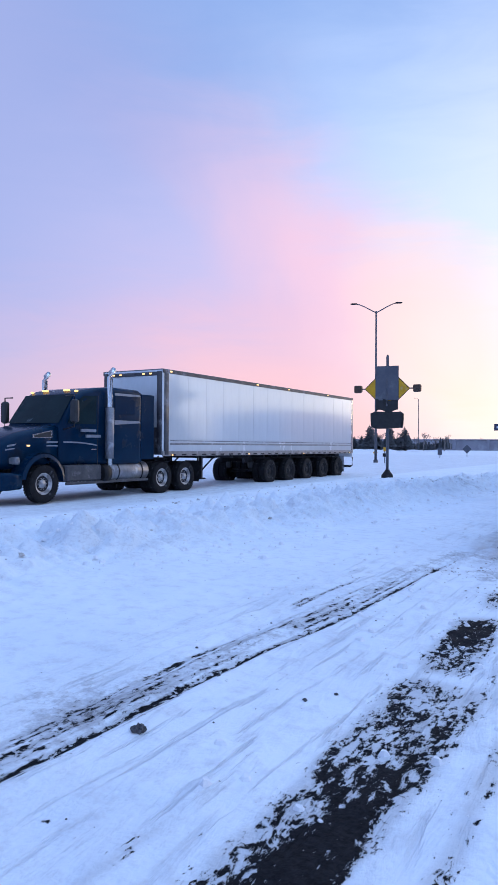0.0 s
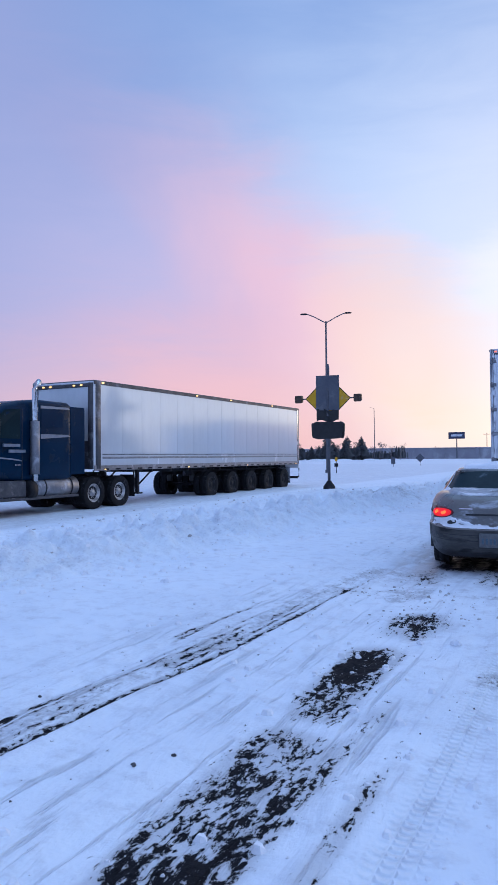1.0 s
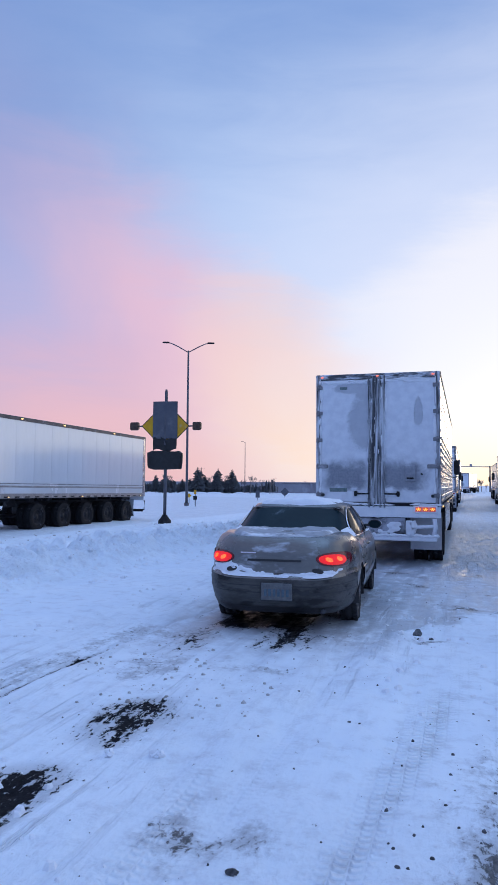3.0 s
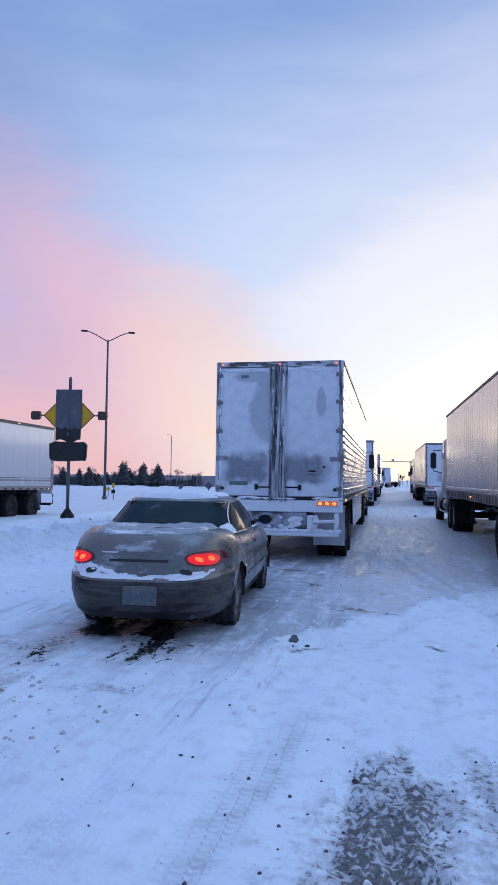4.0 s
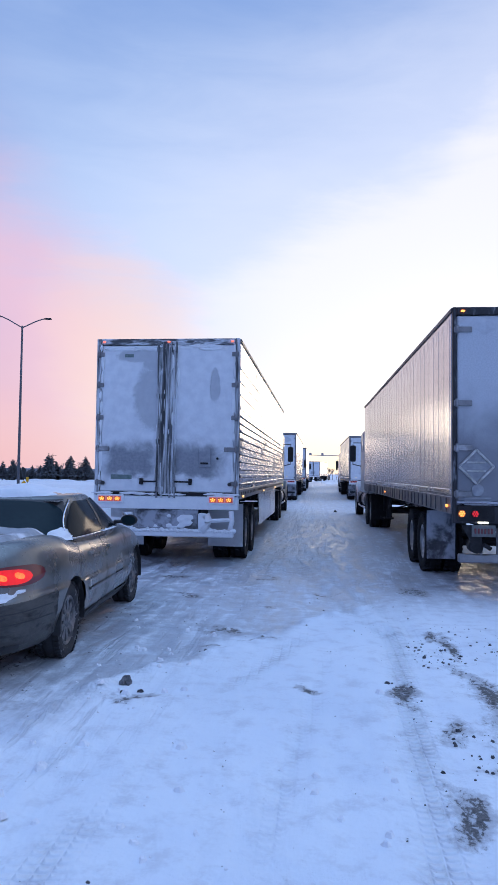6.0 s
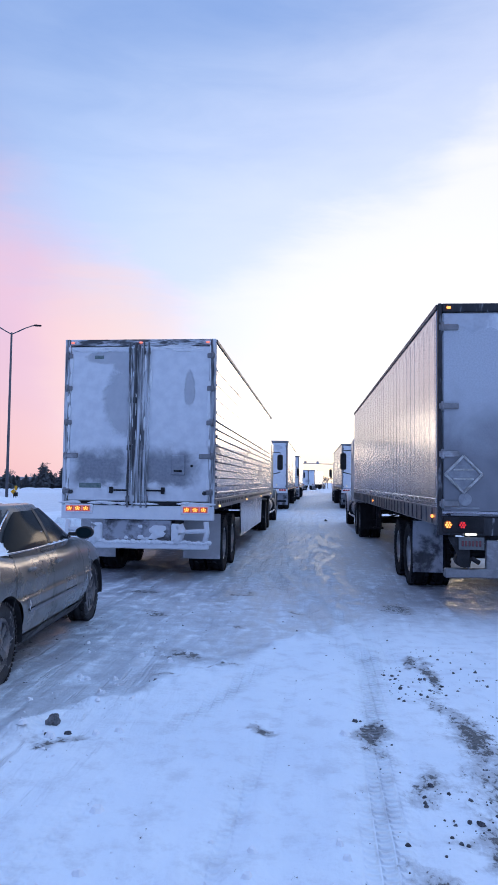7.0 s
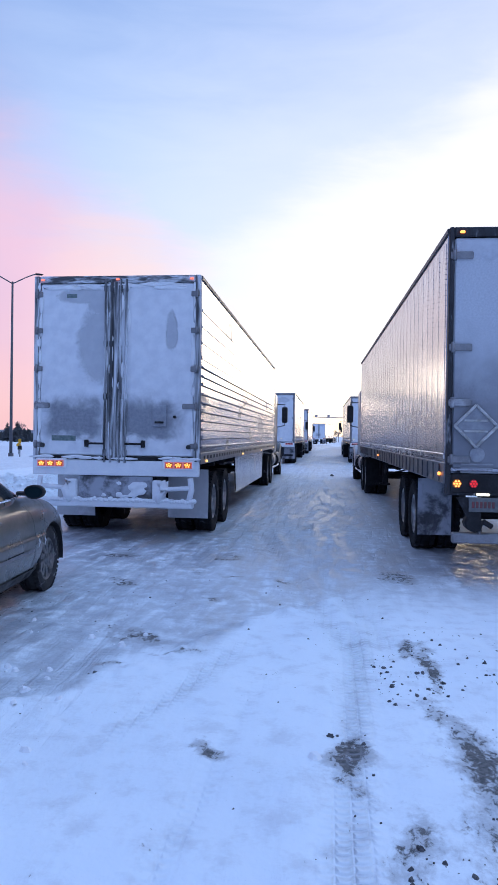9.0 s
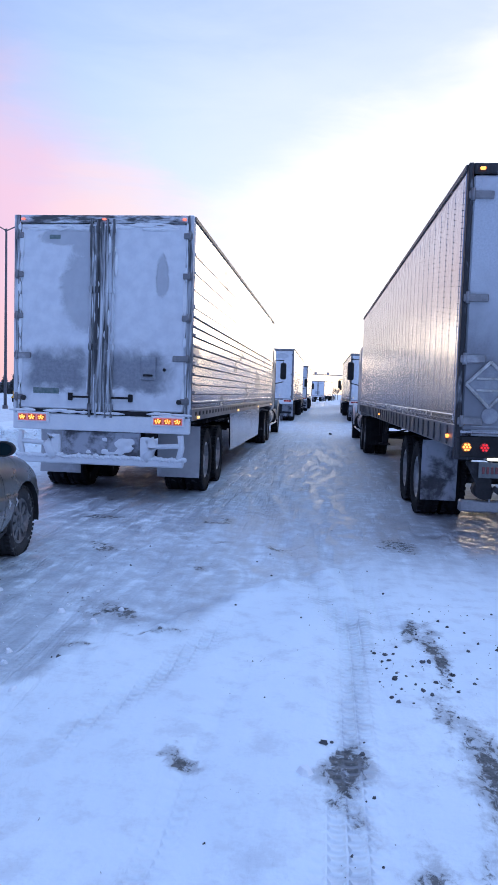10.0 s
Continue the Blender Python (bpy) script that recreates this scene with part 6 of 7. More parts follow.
        for y in (1.6, 3.45, 3.62):
            p = car_at(theta_side(y, 0.4, side), 0.44, 0.012)
            part("snow_spatter", G().loft([[(p.x, y + (0.02 + 0.02 * math.cos(3 * t)) * math.cos(t) * k, p.z + 0.045 * math.sin(t) * k) for t in np.linspace(0, 6.283, 10, endpoint=False)] for k in (1, 0.4)]), snow_m, body)
    part("tail_pipe", G().tube([(0.55, 0.10, 0.26), (0.55, 0.4, 0.26)], 0.03, 10), steel_dark, C)
    return C


build_car(pose(-1.19, 10.07, 0.0, 0, 0, 3.4))

# ---- trucks farther on ----
FAR = "waiting trucks down the road"
for x, y, a, st, paint, lab in ((-0.90, 47.6, 0, "far", dark_paint, "white box trailer with snow on its doors, waiting in line"),
                                (-0.80, 72.0, 0, "far", pale_paint, "white box trailer waiting farther down the line"),
                                (4.95, 50.5, 0.6, "far", pale_paint, "white box trailer waiting in the other lane"),
                                (5.45, 82.0, 0, "far", dark_paint, "pale box trailer far down the other lane"),
                                (0.45, 147.0, -6.5, "far", dark_paint, "snow-streaked trailer standing askew far away")):
    M0 = pose(x, y, 0, 0, 0, a)
    trailer(M0, 14.6, 4.1, st, lab, (1.6, 2.9), ((lens_red,) * 3, (lens_red,) * 3), doors=(crust_c, crust_c), detail=False, group=FAR)
    tractor(M0 @ pose(0, 14.6, 0), "tractor waiting in line before a white trailer", paint, light=True, group=FAR + ", tractors")

# extra fittings on the two near trailers
LTO = [o for o in scene.objects if o.name.startswith("semi_trailer") and o.parent is None]
lt, rt = LTO[0], LTO[1]
rt_door = [o for o in rt.children if o.name.startswith("door")][0]
lt_doors = [o for o in lt.children if o.name.startswith("door")]
dz, dx, r = 1.78, -0.98, 0.235
part("placard_holder", G().plate([(dx, -0.014, dz + r), (dx + r, -0.014, dz), (dx, -0.014, dz - r), (dx - r, -0.014, dz)], 0.012), placard_m, rt_door, "frosted diamond placard holder")
for a in range(4):
    c0, c1 = [(dx + r * math.cos(radians(90 * k)), dz + r * math.sin(radians(90 * k))) for k in (a, a + 1)]
    part("placard_edge", G().tube([(c0[0], -0.028, c0[1]), (c1[0], -0.028, c1[1])], 0.018, 6), snow_dirty, rt_door)
for z in (dz + 0.06, dz - 0.06):
    part("placard_slat", G().box(dx - 0.13, dx + 0.13, -0.035, -0.014, z - 0.012, z + 0.012, 0.005), snow_dirty, rt_door)
part("maker_plate", G().lathe([(-0.02, 0.001), (-0.022, 0.07), (-0.012, 0.085)], 20, axis="x").mesh("maker_plate", placard_m), None, rt_door, at=Matrix.Translation((dx + 0.02, 0, dz - 0.32)) @ Matrix.Rotation(math.pi / 2, 4, "Z"))
for k in range(3):
    part("maker_bar", G().box(dx - 0.16, dx + 0.2, -0.012, -0.003, dz - 0.44 - 0.045 * k, dz - 0.42 - 0.045 * k, 0.003), placard_m, rt_door)
for s in (-1, 1):
    sx = s * (1.295 - 0.12)
    part("corner_gusset", G().plate([(s * 0.92, -0.03, 0.98), (s * 1.18, -0.03, 0.98), (s * 0.98, -0.03, 0.60), (s * 0.90, -0.03, 0.60)], 0.03), steel_dark, rt)
p = part("number_plate", G().box(-0.16, 0.16, -0.03, -0.02, -0.08, 0.08, 0.01), plate_m, rt, at=(-0.89, -0.02, 0.90))
for k in range(6):
    part("plate_bar", G().box(-0.125 + 0.044 * k, -0.098 + 0.044 * k, -0.034, -0.029, -0.035, 0.035, 0.003), lens_red, p)
part("plate_lamp", G().box(-0.97, -0.82, -0.06, -0.02, 1.00, 1.03, 0.01), white_lit, rt)
part("coupling", G().tube([(-0.98, -0.04, 0.68), (-0.98, 0.2, 0.68)], 0.09, 12).tube([(-0.90, -0.08, 0.72), (-0.80, -0.06, 0.66)], 0.03, 8), steel_dark, rt)
part("document_box", G().box(0.58, 0.80, -0.03, -0.004, 1.75, 2.08, 0.01), crust_r, lt_doors[1])
part("box_latch", G().box(0.62, 0.76, -0.05, -0.03, 1.80, 1.83, 0.008), steel_dark, lt_doors[1])
part("bolt_cap", G().tube([(0.92, -0.04, 1.90), (0.92, -0.004, 1.90)], 0.022, 8), steel_dark, lt_doors[1])
part("door_stop", G().tube([(1.14, -0.05, 1.45), (1.14, -0.004, 1.45)], 0.035, 10), black_plastic, lt_doors[1])
part("door_stop", G().tube([(-1.14, -0.05, 1.45), (-1.14, -0.004, 1.45)], 0.035, 10), black_plastic, lt_doors[0])
part("sticker_bars", G().box(-1.0, -0.62, -0.006, -0.001, 1.52, 1.60, 0.002), green_sign, lt_doors[0])
part("sticker_bars", G().box(-0.78, -0.62, -0.006, -0.001, 3.70, 3.76, 0.002), green_sign, lt_doors[0])

drift_m = stuff("thin_wind_packed_snow", (0.55, 0.58, 0.65), (0.42, 0.45, 0.52), 3.0, 0.7, bump=0.4, grime=(0.74, 0.77, 0.83), gs=2.0, ga=0.4)


def door_drift(u, v):
    x = -1.16 + 1.1 * u
    low = float(fbm(np.array([x * 3.1 + 8]), np.array([2.5]), 3)[0])
    z = 3.86 - (0.08 + 0.42 * low) * (1 - v)
    n = float(fbm(np.array([x * 2.2 + 3]), np.array([z * 3 + 1]), 3)[0])
    return (x, 0.004 - 0.05 * (n - 0.40 + 0.35 * (v - 0.5)) + 0.03 * max(0, abs(2 * u - 1) - 0.8), z)


part("door_drift", G().sheet(door_drift, 40, 14), drift_m, rt_door)
# snow clinging to the rear of the near trailer
rr = random.Random(11)


def blob(g, c, rx, ry, rz, n=7):
    ph = rr.uniform(0, 6)
    g.sheet(lambda u, v: (c[0] + rx * math.cos(6.2832 * u) * math.sin(math.pi * v) * (1 + 0.2 * math.sin(3 * 6.2832 * u + ph)), c[1] + ry * math.sin(6.2832 * u) * math.sin(math.pi * v), c[2] + rz * math.cos(math.pi * v) * (1 + 0.2 * math.sin(2 * 6.2832 * u + ph))), 10, n)
    return g


sill_snow = G()
for k in range(46):
    x = -1.2 + 2.4 * k / 45
    if rr.random() < 0.62 and abs(abs(x) - 1.12) > 0.1:
        continue
    blob(sill_snow, (x, -0.02, 1.265 + rr.uniform(-0.01, 0.02)), rr.uniform(0.07, 0.16), rr.uniform(0.02, 0.035), rr.uniform(0.012, 0.026), 5)
tagged(part("sill_snow", sill_snow, snow_m, lt), kind="stuff")
rod_snow = G()
for x in (-0.17, -0.08, 0.08, 0.17):
    z = 1.5
    while z < 3.9:
        ln = min(rr.uniform(0.03, 0.22), (3.98 - z) / 2.6)
        if rr.random() < (0.75 if z < 2.6 else 0.5):
            blob(rod_snow, (x + rr.uniform(-0.03, 0.03), -0.012, z + ln), rr.uniform(0.012, 0.03), 0.016, ln * 0.8, 6)
        z += ln * 1.8 + 0.02
for s in (-1, 1):
    z = 1.35
    while z < 3.9:
        ln = min(rr.uniform(0.05, 0.25), (3.98 - z) / 2.6)
        blob(rod_snow, (s * (1.20 + rr.uniform(-0.02, 0.03)), -0.006, z + ln), rr.uniform(0.012, 0.04), 0.012, ln, 6)
        z += ln * 1.9 + 0.02
for k in range(26):
    blob(rod_snow, (rr.uniform(-1.0, 1.0), -0.005, 3.88 + rr.uniform(-0.05, 0.03)), rr.uniform(0.08, 0.22), 0.012, rr.uniform(0.015, 0.03), 5)
tagged(part("clinging_snow", rod_snow, snow_m, lt), kind="stuff")
gs = G()
for k in range(60):
    x = -1.22 + 2.44 * k / 59
    blob(gs, (x, -0.01, 0.63 + rr.uniform(-0.015, 0.01)), 0.05, 0.055, rr.uniform(0.02, 0.04), 5)
tagged(part("guard_snow", gs, snow_m, lt), kind="stuff")

# ---- sign post on the verge ----
sx, sy = -9.09, 25.09
sz = ground_z(sx, sy)
S = thing("sign_post", pose(sx, sy, sz, 0, 0, 8), "steel post with wrapped beacons, yellow diamond sign and grey board", "road sign")
H0 = 4.955 - sz
part("post", G().tube([(0, 0, 0), (0, 0, H0 - 0.1), (0, 0, H0)], [0.055, 0.055, 0.03], 12), pole_m, S)
part("base", G().lathe([(-0.05, 0.23), (0.10, 0.22), (0.24, 0.11), (0.30, 0.085), (0.30, 0.001)], 16, axis="z"), steel_dark, S)
zc = 3.66 - sz
dr = 0.865
dia = part("diamond_sign", G().plate([(0, -0.07, zc + dr), (dr, -0.07, zc), (0, -0.07, zc - dr), (-dr, -0.07, zc)], 0.012), bag_black, S, "yellow diamond warning sign with black border")
d2 = dr - 0.04
part("sign_face", G().plate([(0, -0.076, zc + d2), (d2, -0.076, zc), (0, -0.076, zc - d2), (-d2, -0.076, zc)], 0.004), sign_yellow, dia)
brd = part("grey_board", G().box(-0.44, 0.44, -0.115, -0.10, 3.22 - sz, 4.52 - sz, 0.01), sign_grey, S, "blank grey metal board")
part("board_rib", G().box(-0.035, 0.035, -0.135, -0.115, 3.0 - sz, 4.05 - sz, 0.01), pole_m, brd)
cov = G().sheet(lambda u, v: (-0.42 + 0.84 * u, -0.125 - 0.02 * math.sin(9 * u + 3 * v), (2.80 + 0.06 * math.sin(8 * u)) - sz + 0.45 * v), 14, 5)
part("cover_wrap", cov, bag_black, S)
for s in (-1, 1):
    part("beacon_arm", G().tube([(s * 0.7, -0.05, zc), (s * 1.02, -0.05, zc)], 0.025, 8), pole_m, S)
    part("beacon", G().loft([rounded(0.12, zc - 0.13, zc + 0.12, 0.05, -0.20, 4), rounded(0.15, zc - 0.15, zc + 0.14, 0.05, -0.08, 4), rounded(0.14, zc - 0.12, zc + 0.15, 0.06, 0.08, 4)]), beacon_m, S, "dark wrapped beacon", at=(s * 1.12, 0, 0))
wr = G()
ring = []
for y, k in ((-0.16, 0.94), (-0.13, 1.0), (0.0, 1.0), (0.06, 0.93)):
    pts = []
    for i in range(40):
        t = 2 * math.pi * i / 40
        c, q = math.cos(t), math.sin(t)
        pts.append((k * (0.62 + 0.015 * math.sin(5 * t)) * math.copysign(abs(c) ** 0.28, c), y + 0.012 * math.sin(11 * t), 2.47 - sz + k * (0.32 + 0.015 * math.sin(7 * t + 1)) * math.copysign(abs(q) ** 0.28, q)))
    ring.append(pts)
part("wrapped_panel", wr.loft(ring), bag_black, S, "panel wrapped in black plastic")

# ---- street lamp ----
lx, ly = -21.8, 58.65
lz = ground_z(lx, ly)
L = thing("street_lamp", pose(lx, ly, lz, 0, 0, 20), "tall dark twin-armed street lamp on the snowy verge", "street lamp")
top = 13.1 - lz
part("pole", G().tube([(0, 0, -0.1), (0, 0, top)], [0.12, 0.075], 12), pole_m, L)
part("pole_foot", G().lathe([(-0.1, 0.2), (0.25, 0.2), (0.28, 0.14)], 12, axis="z"), pole_m, L)
for s in (-1, 1):
    arm = part("arm", G().tube([(0, 0, top - 0.15), (s * 0.5, 0, top + 0.12), (s * 1.0, 0, top + 0.40), (s * 1.5, 0, top + 0.62), (s * 1.75, 0, top + 0.66)], 0.045, 8), pole_m, L)
    part("lamp_head", G().loft([[(s * (1.65 + d), w * math.cos(t), top + 0.68 + hh * math.sin(t)) for t in np.linspace(0, 6.283, 10, endpoint=False)] for d, w, hh in ((0, 0.06, 0.05), (0.12, 0.13, 0.08), (0.5, 0.13, 0.07), (0.6, 0.05, 0.03))]), steel_dark, arm)

# ---- far side: signs, poles, wall, trees ----


def small_sign(x, y, shape, size, z, face, label):
    g0 = ground_z(x, y)
    t = thing("small_sign", pose(x, y, g0, 0, 0, 8), label, "road sign", "small signs beyond the verge")
    part("post", G().tube([(0, 0, -0.1), (0, 0, z - g0)], 0.035, 8), pole_m, t)
    zz = z - g0
    if shape == "diamond":
        part("board", G().plate([(0, -0.05, zz + size), (size, -0.05, zz), (0, -0.05, zz - size), (-size, -0.05, zz)], 0.02), face, t)
    else:
        part("board", G().box(-size * 0.6, size * 0.6, -0.06, -0.04, zz - size, zz + size, 0.01), face, t)
    return t


t = small_sign(-20.6, 57.6, "board", 0.17, 0.95, sign_yellow, "small yellow marker on a post")
part("lower_board", G().box(-0.16, 0.16, -0.065, -0.045, 0.55, 0.85, 0.01), steel_dark, t)
small_sign(-24.6, 90.0, "board", 0.45, 0.35, sign_grey, "grey board sign half buried in snow")
small_sign(-23.5, 100.0, "diamond", 0.62, 0.55, sign_grey, "grey back of a diamond sign")
small_sign(-24.5, 66.0, "diamond", 0.24, 0.5, sign_yellow, "small yellow arrow sign on a post")


def lamp_pole(x, y, h, mat, label, arm):
    g0 = ground_z(x, y)
    t = thing("lamp_pole", pose(x, y, g0), label, "pole")
    part("pole", G().tube([(0, 0, -0.3), (0, 0, h)], [0.14, 0.09], 8), mat, t)
    if arm:
        part("arm", G().tube([(0, 0, h - 0.1), (-0.6, 0, h + 0.25), (-1.3, 0, h + 0.3)], 0.05, 6), mat, t)
    else:
        part("crossarm", G().box(-1.1, 1.1, -0.06, 0.06, h - 0.5, h - 0.38, 0.01), mat, t)
    return t


lamp_pole(-60.5, 200, 15.0, pole_m, "slender lamp pole far across the field", True)
lamp_pole(-76.0, 205, 7.8, wood_pole, "wooden utility pole with a crossarm", False)
lamp_pole(-38.0, 260, 9.0, wood_pole, "distant wooden utility pole", False)

bz = -1.5
wall = new("wall_far", G().box(-160, -12, 252, 254.5, bz - 1, 2.0, 0.1).mesh("wall_far", concrete))
tagged(wall, "long grey overpass wall beyond the snowfield", "wall", kind="structure")
part("coping", G().box(-160, -12, 251.6, 254.9, 2.003, 2.35, 0.05), concrete, wall)
pier = G().box(-0.5, 0.5, 251.5, 252.0, bz - 1, 2.0, 0.05).mesh("pier", concrete)
for k in range(13):
    part("pier", pier, None, wall, at=(-155 + 11.5 * k, 0, 0))
B = thing("roadside_billboard", pose(-46.5, 250, -1.5), "dark blue sign board on a post with a white bar", "sign")
part("post", G().tube([(0, 0, 0), (0, 0, 6.9)], 0.18, 8), pole_m, B)
bd = part("board", G().box(-2.75, 2.75, -0.25, 0.1, 6.8, 9.1, 0.05), sign_blue, B)
part("white_bar", G().box(-1.9, 1.9, -0.28, -0.253, 7.6, 8.35, 0.02), sign_white, bd)

rt_ = random.Random(3)


def conifer(height, seed):
    """A spruce: tapered trunk and drooping tiers of needle sprays."""
    r2 = random.Random(seed)
    crown = G()
    tiers = 22
    for i in range(tiers):
        f = i / (tiers - 1)
        z = height * (0.12 + 0.86 * f)
        reach = height * 0.34 * (1 - f) ** 0.65 * r2.uniform(0.75, 1.1) + 0.15
        for k in range(20 - int(8 * f)):
            a = r2.uniform(0, 6.283)
            rch = reach * r2.uniform(0.55, 1.12)
            d = Vector((math.cos(a), math.sin(a), 0))
            e = Vector((-d.y, d.x, 0))
            droop = r2.uniform(0.15, 0.4) * rch
            for q in range(3):
                f0, f1 = q / 3, (q + 1) / 3
                w0, w1 = rch * 0.36 * (1 - f0 * 0.6), rch * 0.36 * (1 - f1)
                n = len(crown.v)
                for ff, w in ((f0, w0), (f1, w1 + 0.03)):
                    p = d * rch * ff + Vector((0, 0, z - droop * ff + r2.uniform(-0.08, 0.08)))
                    crown.v.extend([tuple(p - e * w + Vector((0, 0, -0.1 * w))), tuple(p + Vector((0, 0, 0.12 * rch))), tuple(p + e * w + Vector((0, 0, -0.1 * w)))])
                crown.face((n, n + 1, n + 4, n + 3))
                crown.face((n + 1, n + 2, n + 5, n + 4))
    return crown.mesh("crown", needles, False), G().tube([(0, 0, -0.3), (0, 0, height * 0.97)], [height * 0.022, 0.02], 7).mesh("trunk", wood_pole)


SPRUCE = [conifer(h, i) for i, h in enumerate((6.0, 7.2, 5.2, 6.6))]
for k in range(34):
    x = -65.0 - 1.4 * k + rt_.uniform(-1.2, 1.2) if k < 18 else -98 - 4.5 * (k - 18) + rt_.uniform(-2, 2)
    y = 205 + rt_.uniform(-6, 10)
    v = SPRUCE[rt_.randrange(4)]
    t = thing("spruce_tree", pose(x, y, ground_z(x, y), 0, 0, rt_.uniform(0, 360)) @ Matrix.Scale(rt_.uniform(0.6, 1.2), 4), "dark spruce at the edge of the snowfield", "tree", "spruces beyond the field")
    part("crown", v[0], None, t)
    part("trunk", v[1], None, t)


def bare_tree(height, seed, tw=twigs):
    r2 = random.Random(seed)
    g = G()

    def grow(p, d, ln, r, depth):
        q = p + d * ln
        g.tube([tuple(p), tuple(q)], [r, r * 0.6], 4, False)
        if depth:
            for _ in range(3):
                nd = (d + Vector((r2.uniform(-0.8, 0.8), r2.uniform(-0.8, 0.8), r2.uniform(-0.1, 0.5)))).normalized()
                grow(p + d * ln * r2.uniform(0.6, 1.0), nd, ln * r2.uniform(0.55, 0.8), r * 0.6, depth - 1)

    grow(Vector((0, 0, -0.2)), Vector((0, 0, 1)), height * 0.36, height * 0.025, 5)
    return g.mesh("branches", tw, False)


BARE = [bare_tree(h, 20 + i) for i, h in enumerate((5.5, 4.5, 6.2))]
for k, (x, y, s) in enumerate([(-57.0, 215, 1.0), (-59.0, 212, 1.2), (-62.5, 212, 1.1), (-54, 258, 0.9), (-30, 258, 0.8), (-22, 262, 1.0), (-18, 262, 0.8), (-66, 216, 1.2), (-70, 214, 1.2), (-78, 215, 1.1), (-84, 214, 1.3), (-92, 214, 1.2), (-101, 214, 1.3), (-110, 214, 1.1),
                              (3.6, 190, 0.55), (5.0, 192, 0.6), (6.0, 188, 0.5), (4.4, 195, 0.6)]):
    t = thing("bare_tree", pose(x, y, ground_z(x, y), 0, 0, 40 * k) @ Matrix.Scale(s, 4), "leafless tree far beyond the snow", "tree", "leafless trees")
    part("branches", BARE[k % 3], None, t)

hedge = G()
for k in range(2600):
    x = rt_.uniform(-175, -58)
    y = 222 + rt_.uniform(-5, 8)
    z0 = ground_z(x, y) if k % 26 == 0 else -1.35
    h = rt_.uniform(0.3, 1.0) * (3.0 + 0.9 * math.sin(x * 0.31) + 0.6 * math.sin(x * 0.83))
    a, w = rt_.uniform(0, 3.14), rt_.uniform(0.25, 0.7)
    n = len(hedge.v)
    cx, cy = w * math.cos(a), w * math.sin(a)
    hedge.v.extend([(x - cx, y - cy, z0 + h * 0.3), (x + cx, y + cy, z0 + h * 0.2), (x + cx * 0.6, y + cy, z0 + h), (x - cx * 0.4, y - cy, z0 + h * 1.1)])
    hedge.face((n, n + 1, n + 2, n + 3))
single("far_woods", hedge, needles, Matrix.Identity(4), "dark belt of scrub and spruce beyond the field", "woods", kind="stuff")

# low snow-covered vehicles and mounds before the trees
for k, (x, y, w) in enumerate(((-64.5, 185, 5.0), (-69.5, 186, 5.5), (-57.0, 184, 4.0), (-51, 186, 3.5), (-74, 188, 4.5))):
    g = G()
    g.sheet(lambda u, v: ((u - 0.5) * w, (v - 0.5) * 2.0, 0.6 * (math.sin(math.pi * u) ** 0.3) * (math.sin(math.pi * v) ** 0.5) - 0.1), 16, 8)
    single("snow_mound", g, snow_m, pose(x, y, ground_z(x, y)), "rounded snow mound before the trees", "snow mound", "snow mounds")

# signal mast over the road
A = thing("signal_mast", pose(6.4, 170, 0), "overhead signal mast arm across the road", "signal mast")
part("pole", G().tube([(0, 0, -0.1), (0, 0, 6.1)], [0.2, 0.15], 10), pole_m, A)
part("mast_arm", G().tube([(0, 0, 5.85), (-7.6, 0, 6.0)], [0.11, 0.07], 8), concrete, A)
for x in (-6.9, -4.1):
    part("signal_head", G().box(x - 0.28, x + 0.28, -0.2, 0.2, 6.0, 6.5, 0.05), concrete, A)

# ---- clods and crumbs on the snow ----


def clod(x, y, r, mat, label, seed, tall=0.72):
    r2 = random.Random(seed)
    ph = [r2.uniform(0, 6) for _ in range(6)]
    g = G()

    def f(u, v):
        t, p = 6.2832 * u, math.pi * v
        k = 1 + 0.30 * math.sin(2 * t + ph[0]) * math.sin(p) + 0.22 * math.sin(7 * t + 4 * p + ph[3]) * math.sin(p) + 0.18 * math.sin(3 * t + 2 * p + ph[1]) + 0.12 * math.sin(5 * t + ph[2] + 3 * p)
        return (r * k * math.cos(t) * math.sin(p), r * 0.85 * k * math.sin(t) * math.sin(p), r * tall * (k * math.cos(p) + 0.48))

    g.sheet(f, 14, 9, False)
    return single("frozen_clod", g, mat, pose(x, y, ground_z(x, y)), label, "frozen clod", "clods on the snow")


clod(0.366, 10.40, 0.034, slush_m, "grey clod of frozen slush standing on the snow", 1, 1.25)
clod(-2.66, 2.34, 0.04, clod_m, "dark frozen clod lying on the snow", 2)
clod(0.40, 10.22, 0.02, clod_m, "small dark clod beside a larger one", 3)
clod(0.52, 10.26, 0.018, clod_m, "small dark clod beside a larger one", 4)
for k, (x, y, r, mt) in enumerate([(-2.05, 3.25, 0.03, clod_m), (-1.92, 3.45, 0.025, clod_m), (-0.10, 5.35, 0.045, clod_m), (1.12, 7.35, 0.04, clod_m), (2.72, 9.72, 0.03, clod_m), (2.9, 9.35, 0.035, clod_m), (2.37, 10.75, 0.03, clod_m), (2.5, 36.5, 0.14, clod_m),
                                   (-1.25, 6.4, 0.07, snow_m), (-0.95, 6.45, 0.08, snow_m)]):
    clod(x, y, r * 0.5, mt, "small frozen lump on the snow" if mt is clod_m else "lump of grey snow thrown up by tyres", 30 + k)


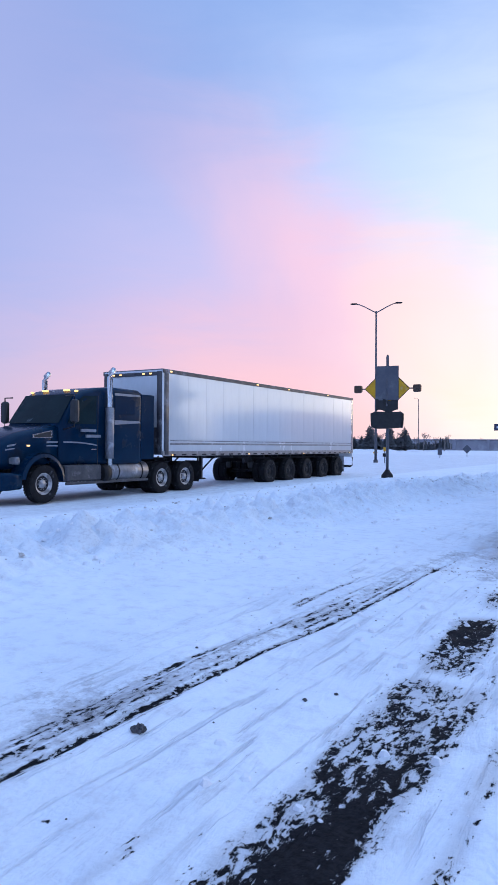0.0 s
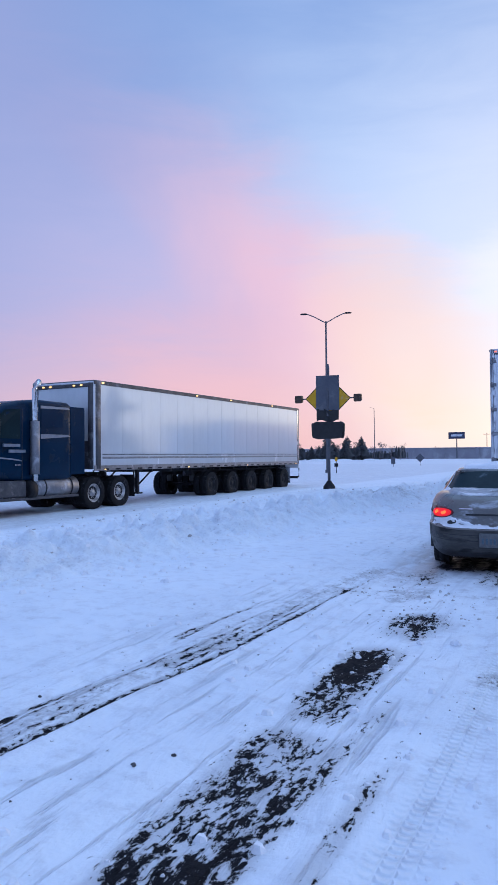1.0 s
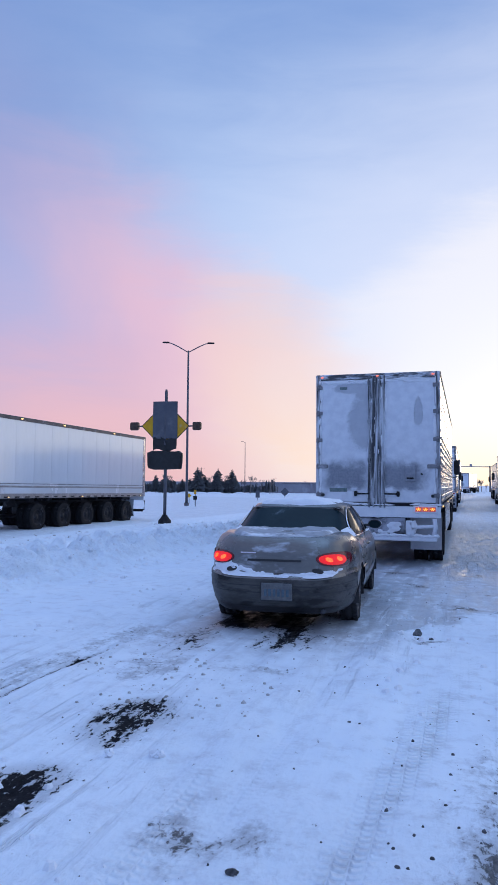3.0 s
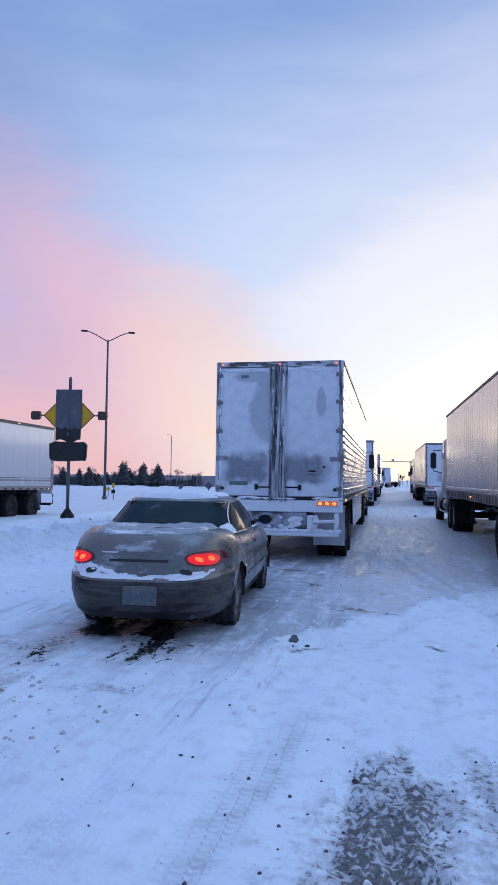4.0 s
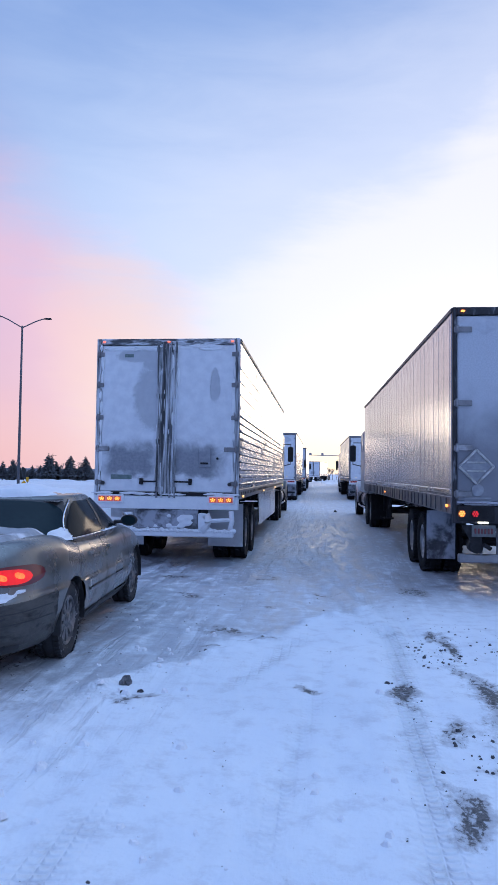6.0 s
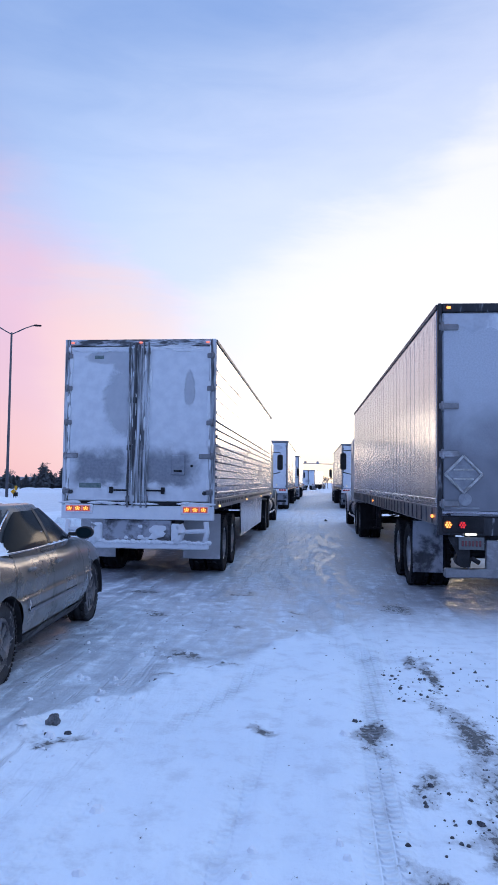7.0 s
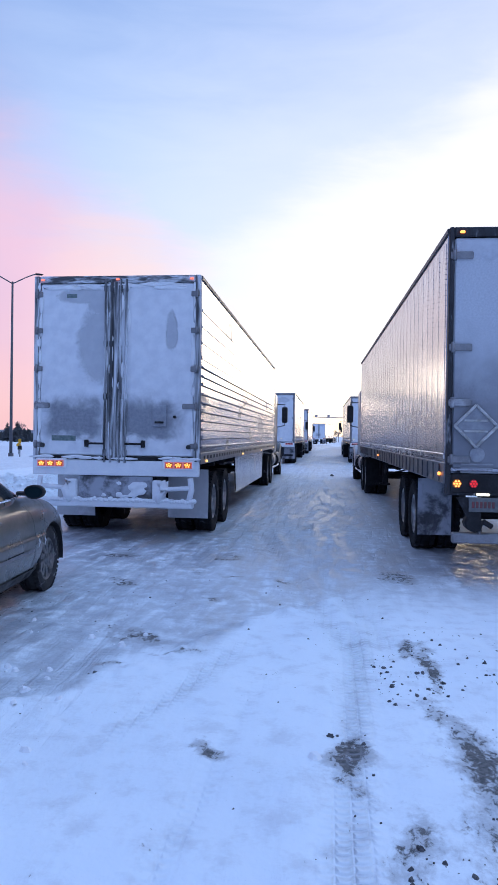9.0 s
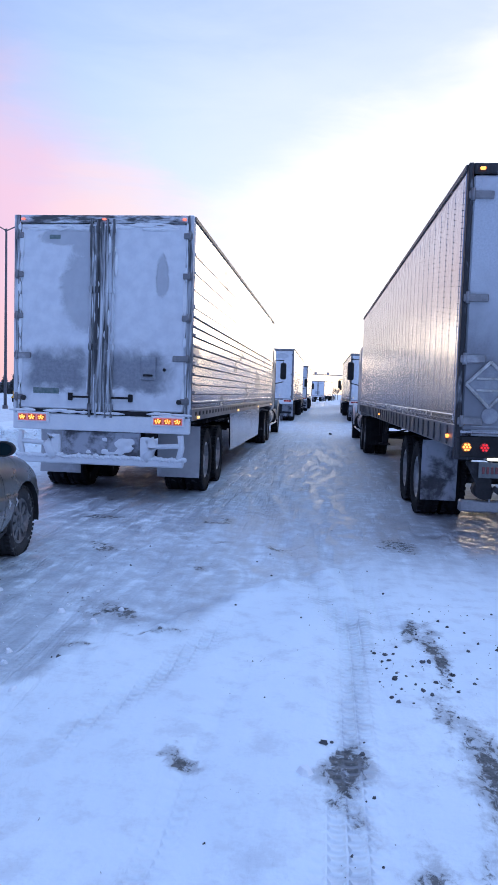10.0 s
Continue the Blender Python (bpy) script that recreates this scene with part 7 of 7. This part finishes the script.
def scatter(name, n, area, rlo, rhi, mat, label, seed, keep=None):
    r2 = np.random.RandomState(seed)
    g = G()
    done = 0
    while done < n:
        x, y = r2.uniform(area[0], area[1]), r2.uniform(area[2], area[3])
        if keep is not None and not keep(x, y):
            continue
        done += 1
        r = rlo + (rhi - rlo) * r2.rand() ** 3
        z = ground_z(x, y)
        k = len(g.v)
        a = r2.uniform(0, 6)
        ring = [(x + r * (0.7 + 0.6 * r2.rand()) * math.cos(a + i * 1.0472), y + r * (0.7 + 0.6 * r2.rand()) * math.sin(a + i * 1.0472)) for i in range(6)]
        g.v.extend([(px, py, z - 0.004) for px, py in ring])
        g.v.extend([(x + (px - x) * 0.55, y + (py - y) * 0.55, z + r * (0.35 + 0.5 * r2.rand())) for px, py in ring])
        for i in range(6):
            j = (i + 1) % 6
            g.face((k + i, k + j, k + 6 + j, k + 6 + i))
        g.face([k + 6 + i for i in range(6)])
    return single(name, g, mat, Matrix.Identity(4), label, "crumbs", kind="stuff")


def near_spots(x, y):
    return float(fbm(np.array([x * 0.9 + 3]), np.array([y * 0.6 + 8]), 3)[0]) > 0.52


scatter("dark_crumbs", 220, (-3.6, 3.6, 1.2, 15.0), 0.003, 0.016, clod_m, "dark crumbs of grit strewn on the snow", 5, near_spots)
scatter("grit", 420, (0.4, 3.7, 5.2, 13.0), 0.003, 0.016, clod_m, "grit and gravel in the dirty snow", 6, lambda x, y: (x < 2.1 and y < 7.9) or x > 2.95 or (2.3 < x < 2.6 and 8.5 < y < 10.8))
scatter("snow_crumbs", 1500, (-11.5, -4.9, 6.0, 30.0), 0.015, 0.065, snow_m, "crumbled snow along the ploughed bank", 7, lambda x, y: abs(crest_x(y) - x - 0.5) < 1.3 or near_spots(x, y))
scatter("grey_lumps", 170, (-3.4, -0.6, 7.2, 9.7), 0.006, 0.028, snow_dirty, "grey slush lumps thrown up behind the car", 15, lambda x, y: near_spots(x + 1, y + 2))
scatter("snow_lumps", 520, (-4.0, 2.3, 2.0, 13.0), 0.006, 0.045, snow_m, "small lumps of snow thrown up by tyres", 12, lambda x, y: near_spots(x + 4, y) and not (-2.2 < x < -0.2 and y > 9.3))
scatter("dark_clods", 150, (2.66, 3.5, 9.0, 12.6), 0.004, 0.021, clod_m, "dark frozen clods scattered beside the wheel track", 21, lambda x, y: float(fbm(np.array([x * 2.1 + 3]), np.array([y * 1.2 + 8]), 3)[0]) > 0.54)
scatter("verge_clods", 160, (-12.5, -6.5, 5.0, 24.0), 0.015, 0.06, snow_dirty, "grey clods scattered over the snowy verge", 8)
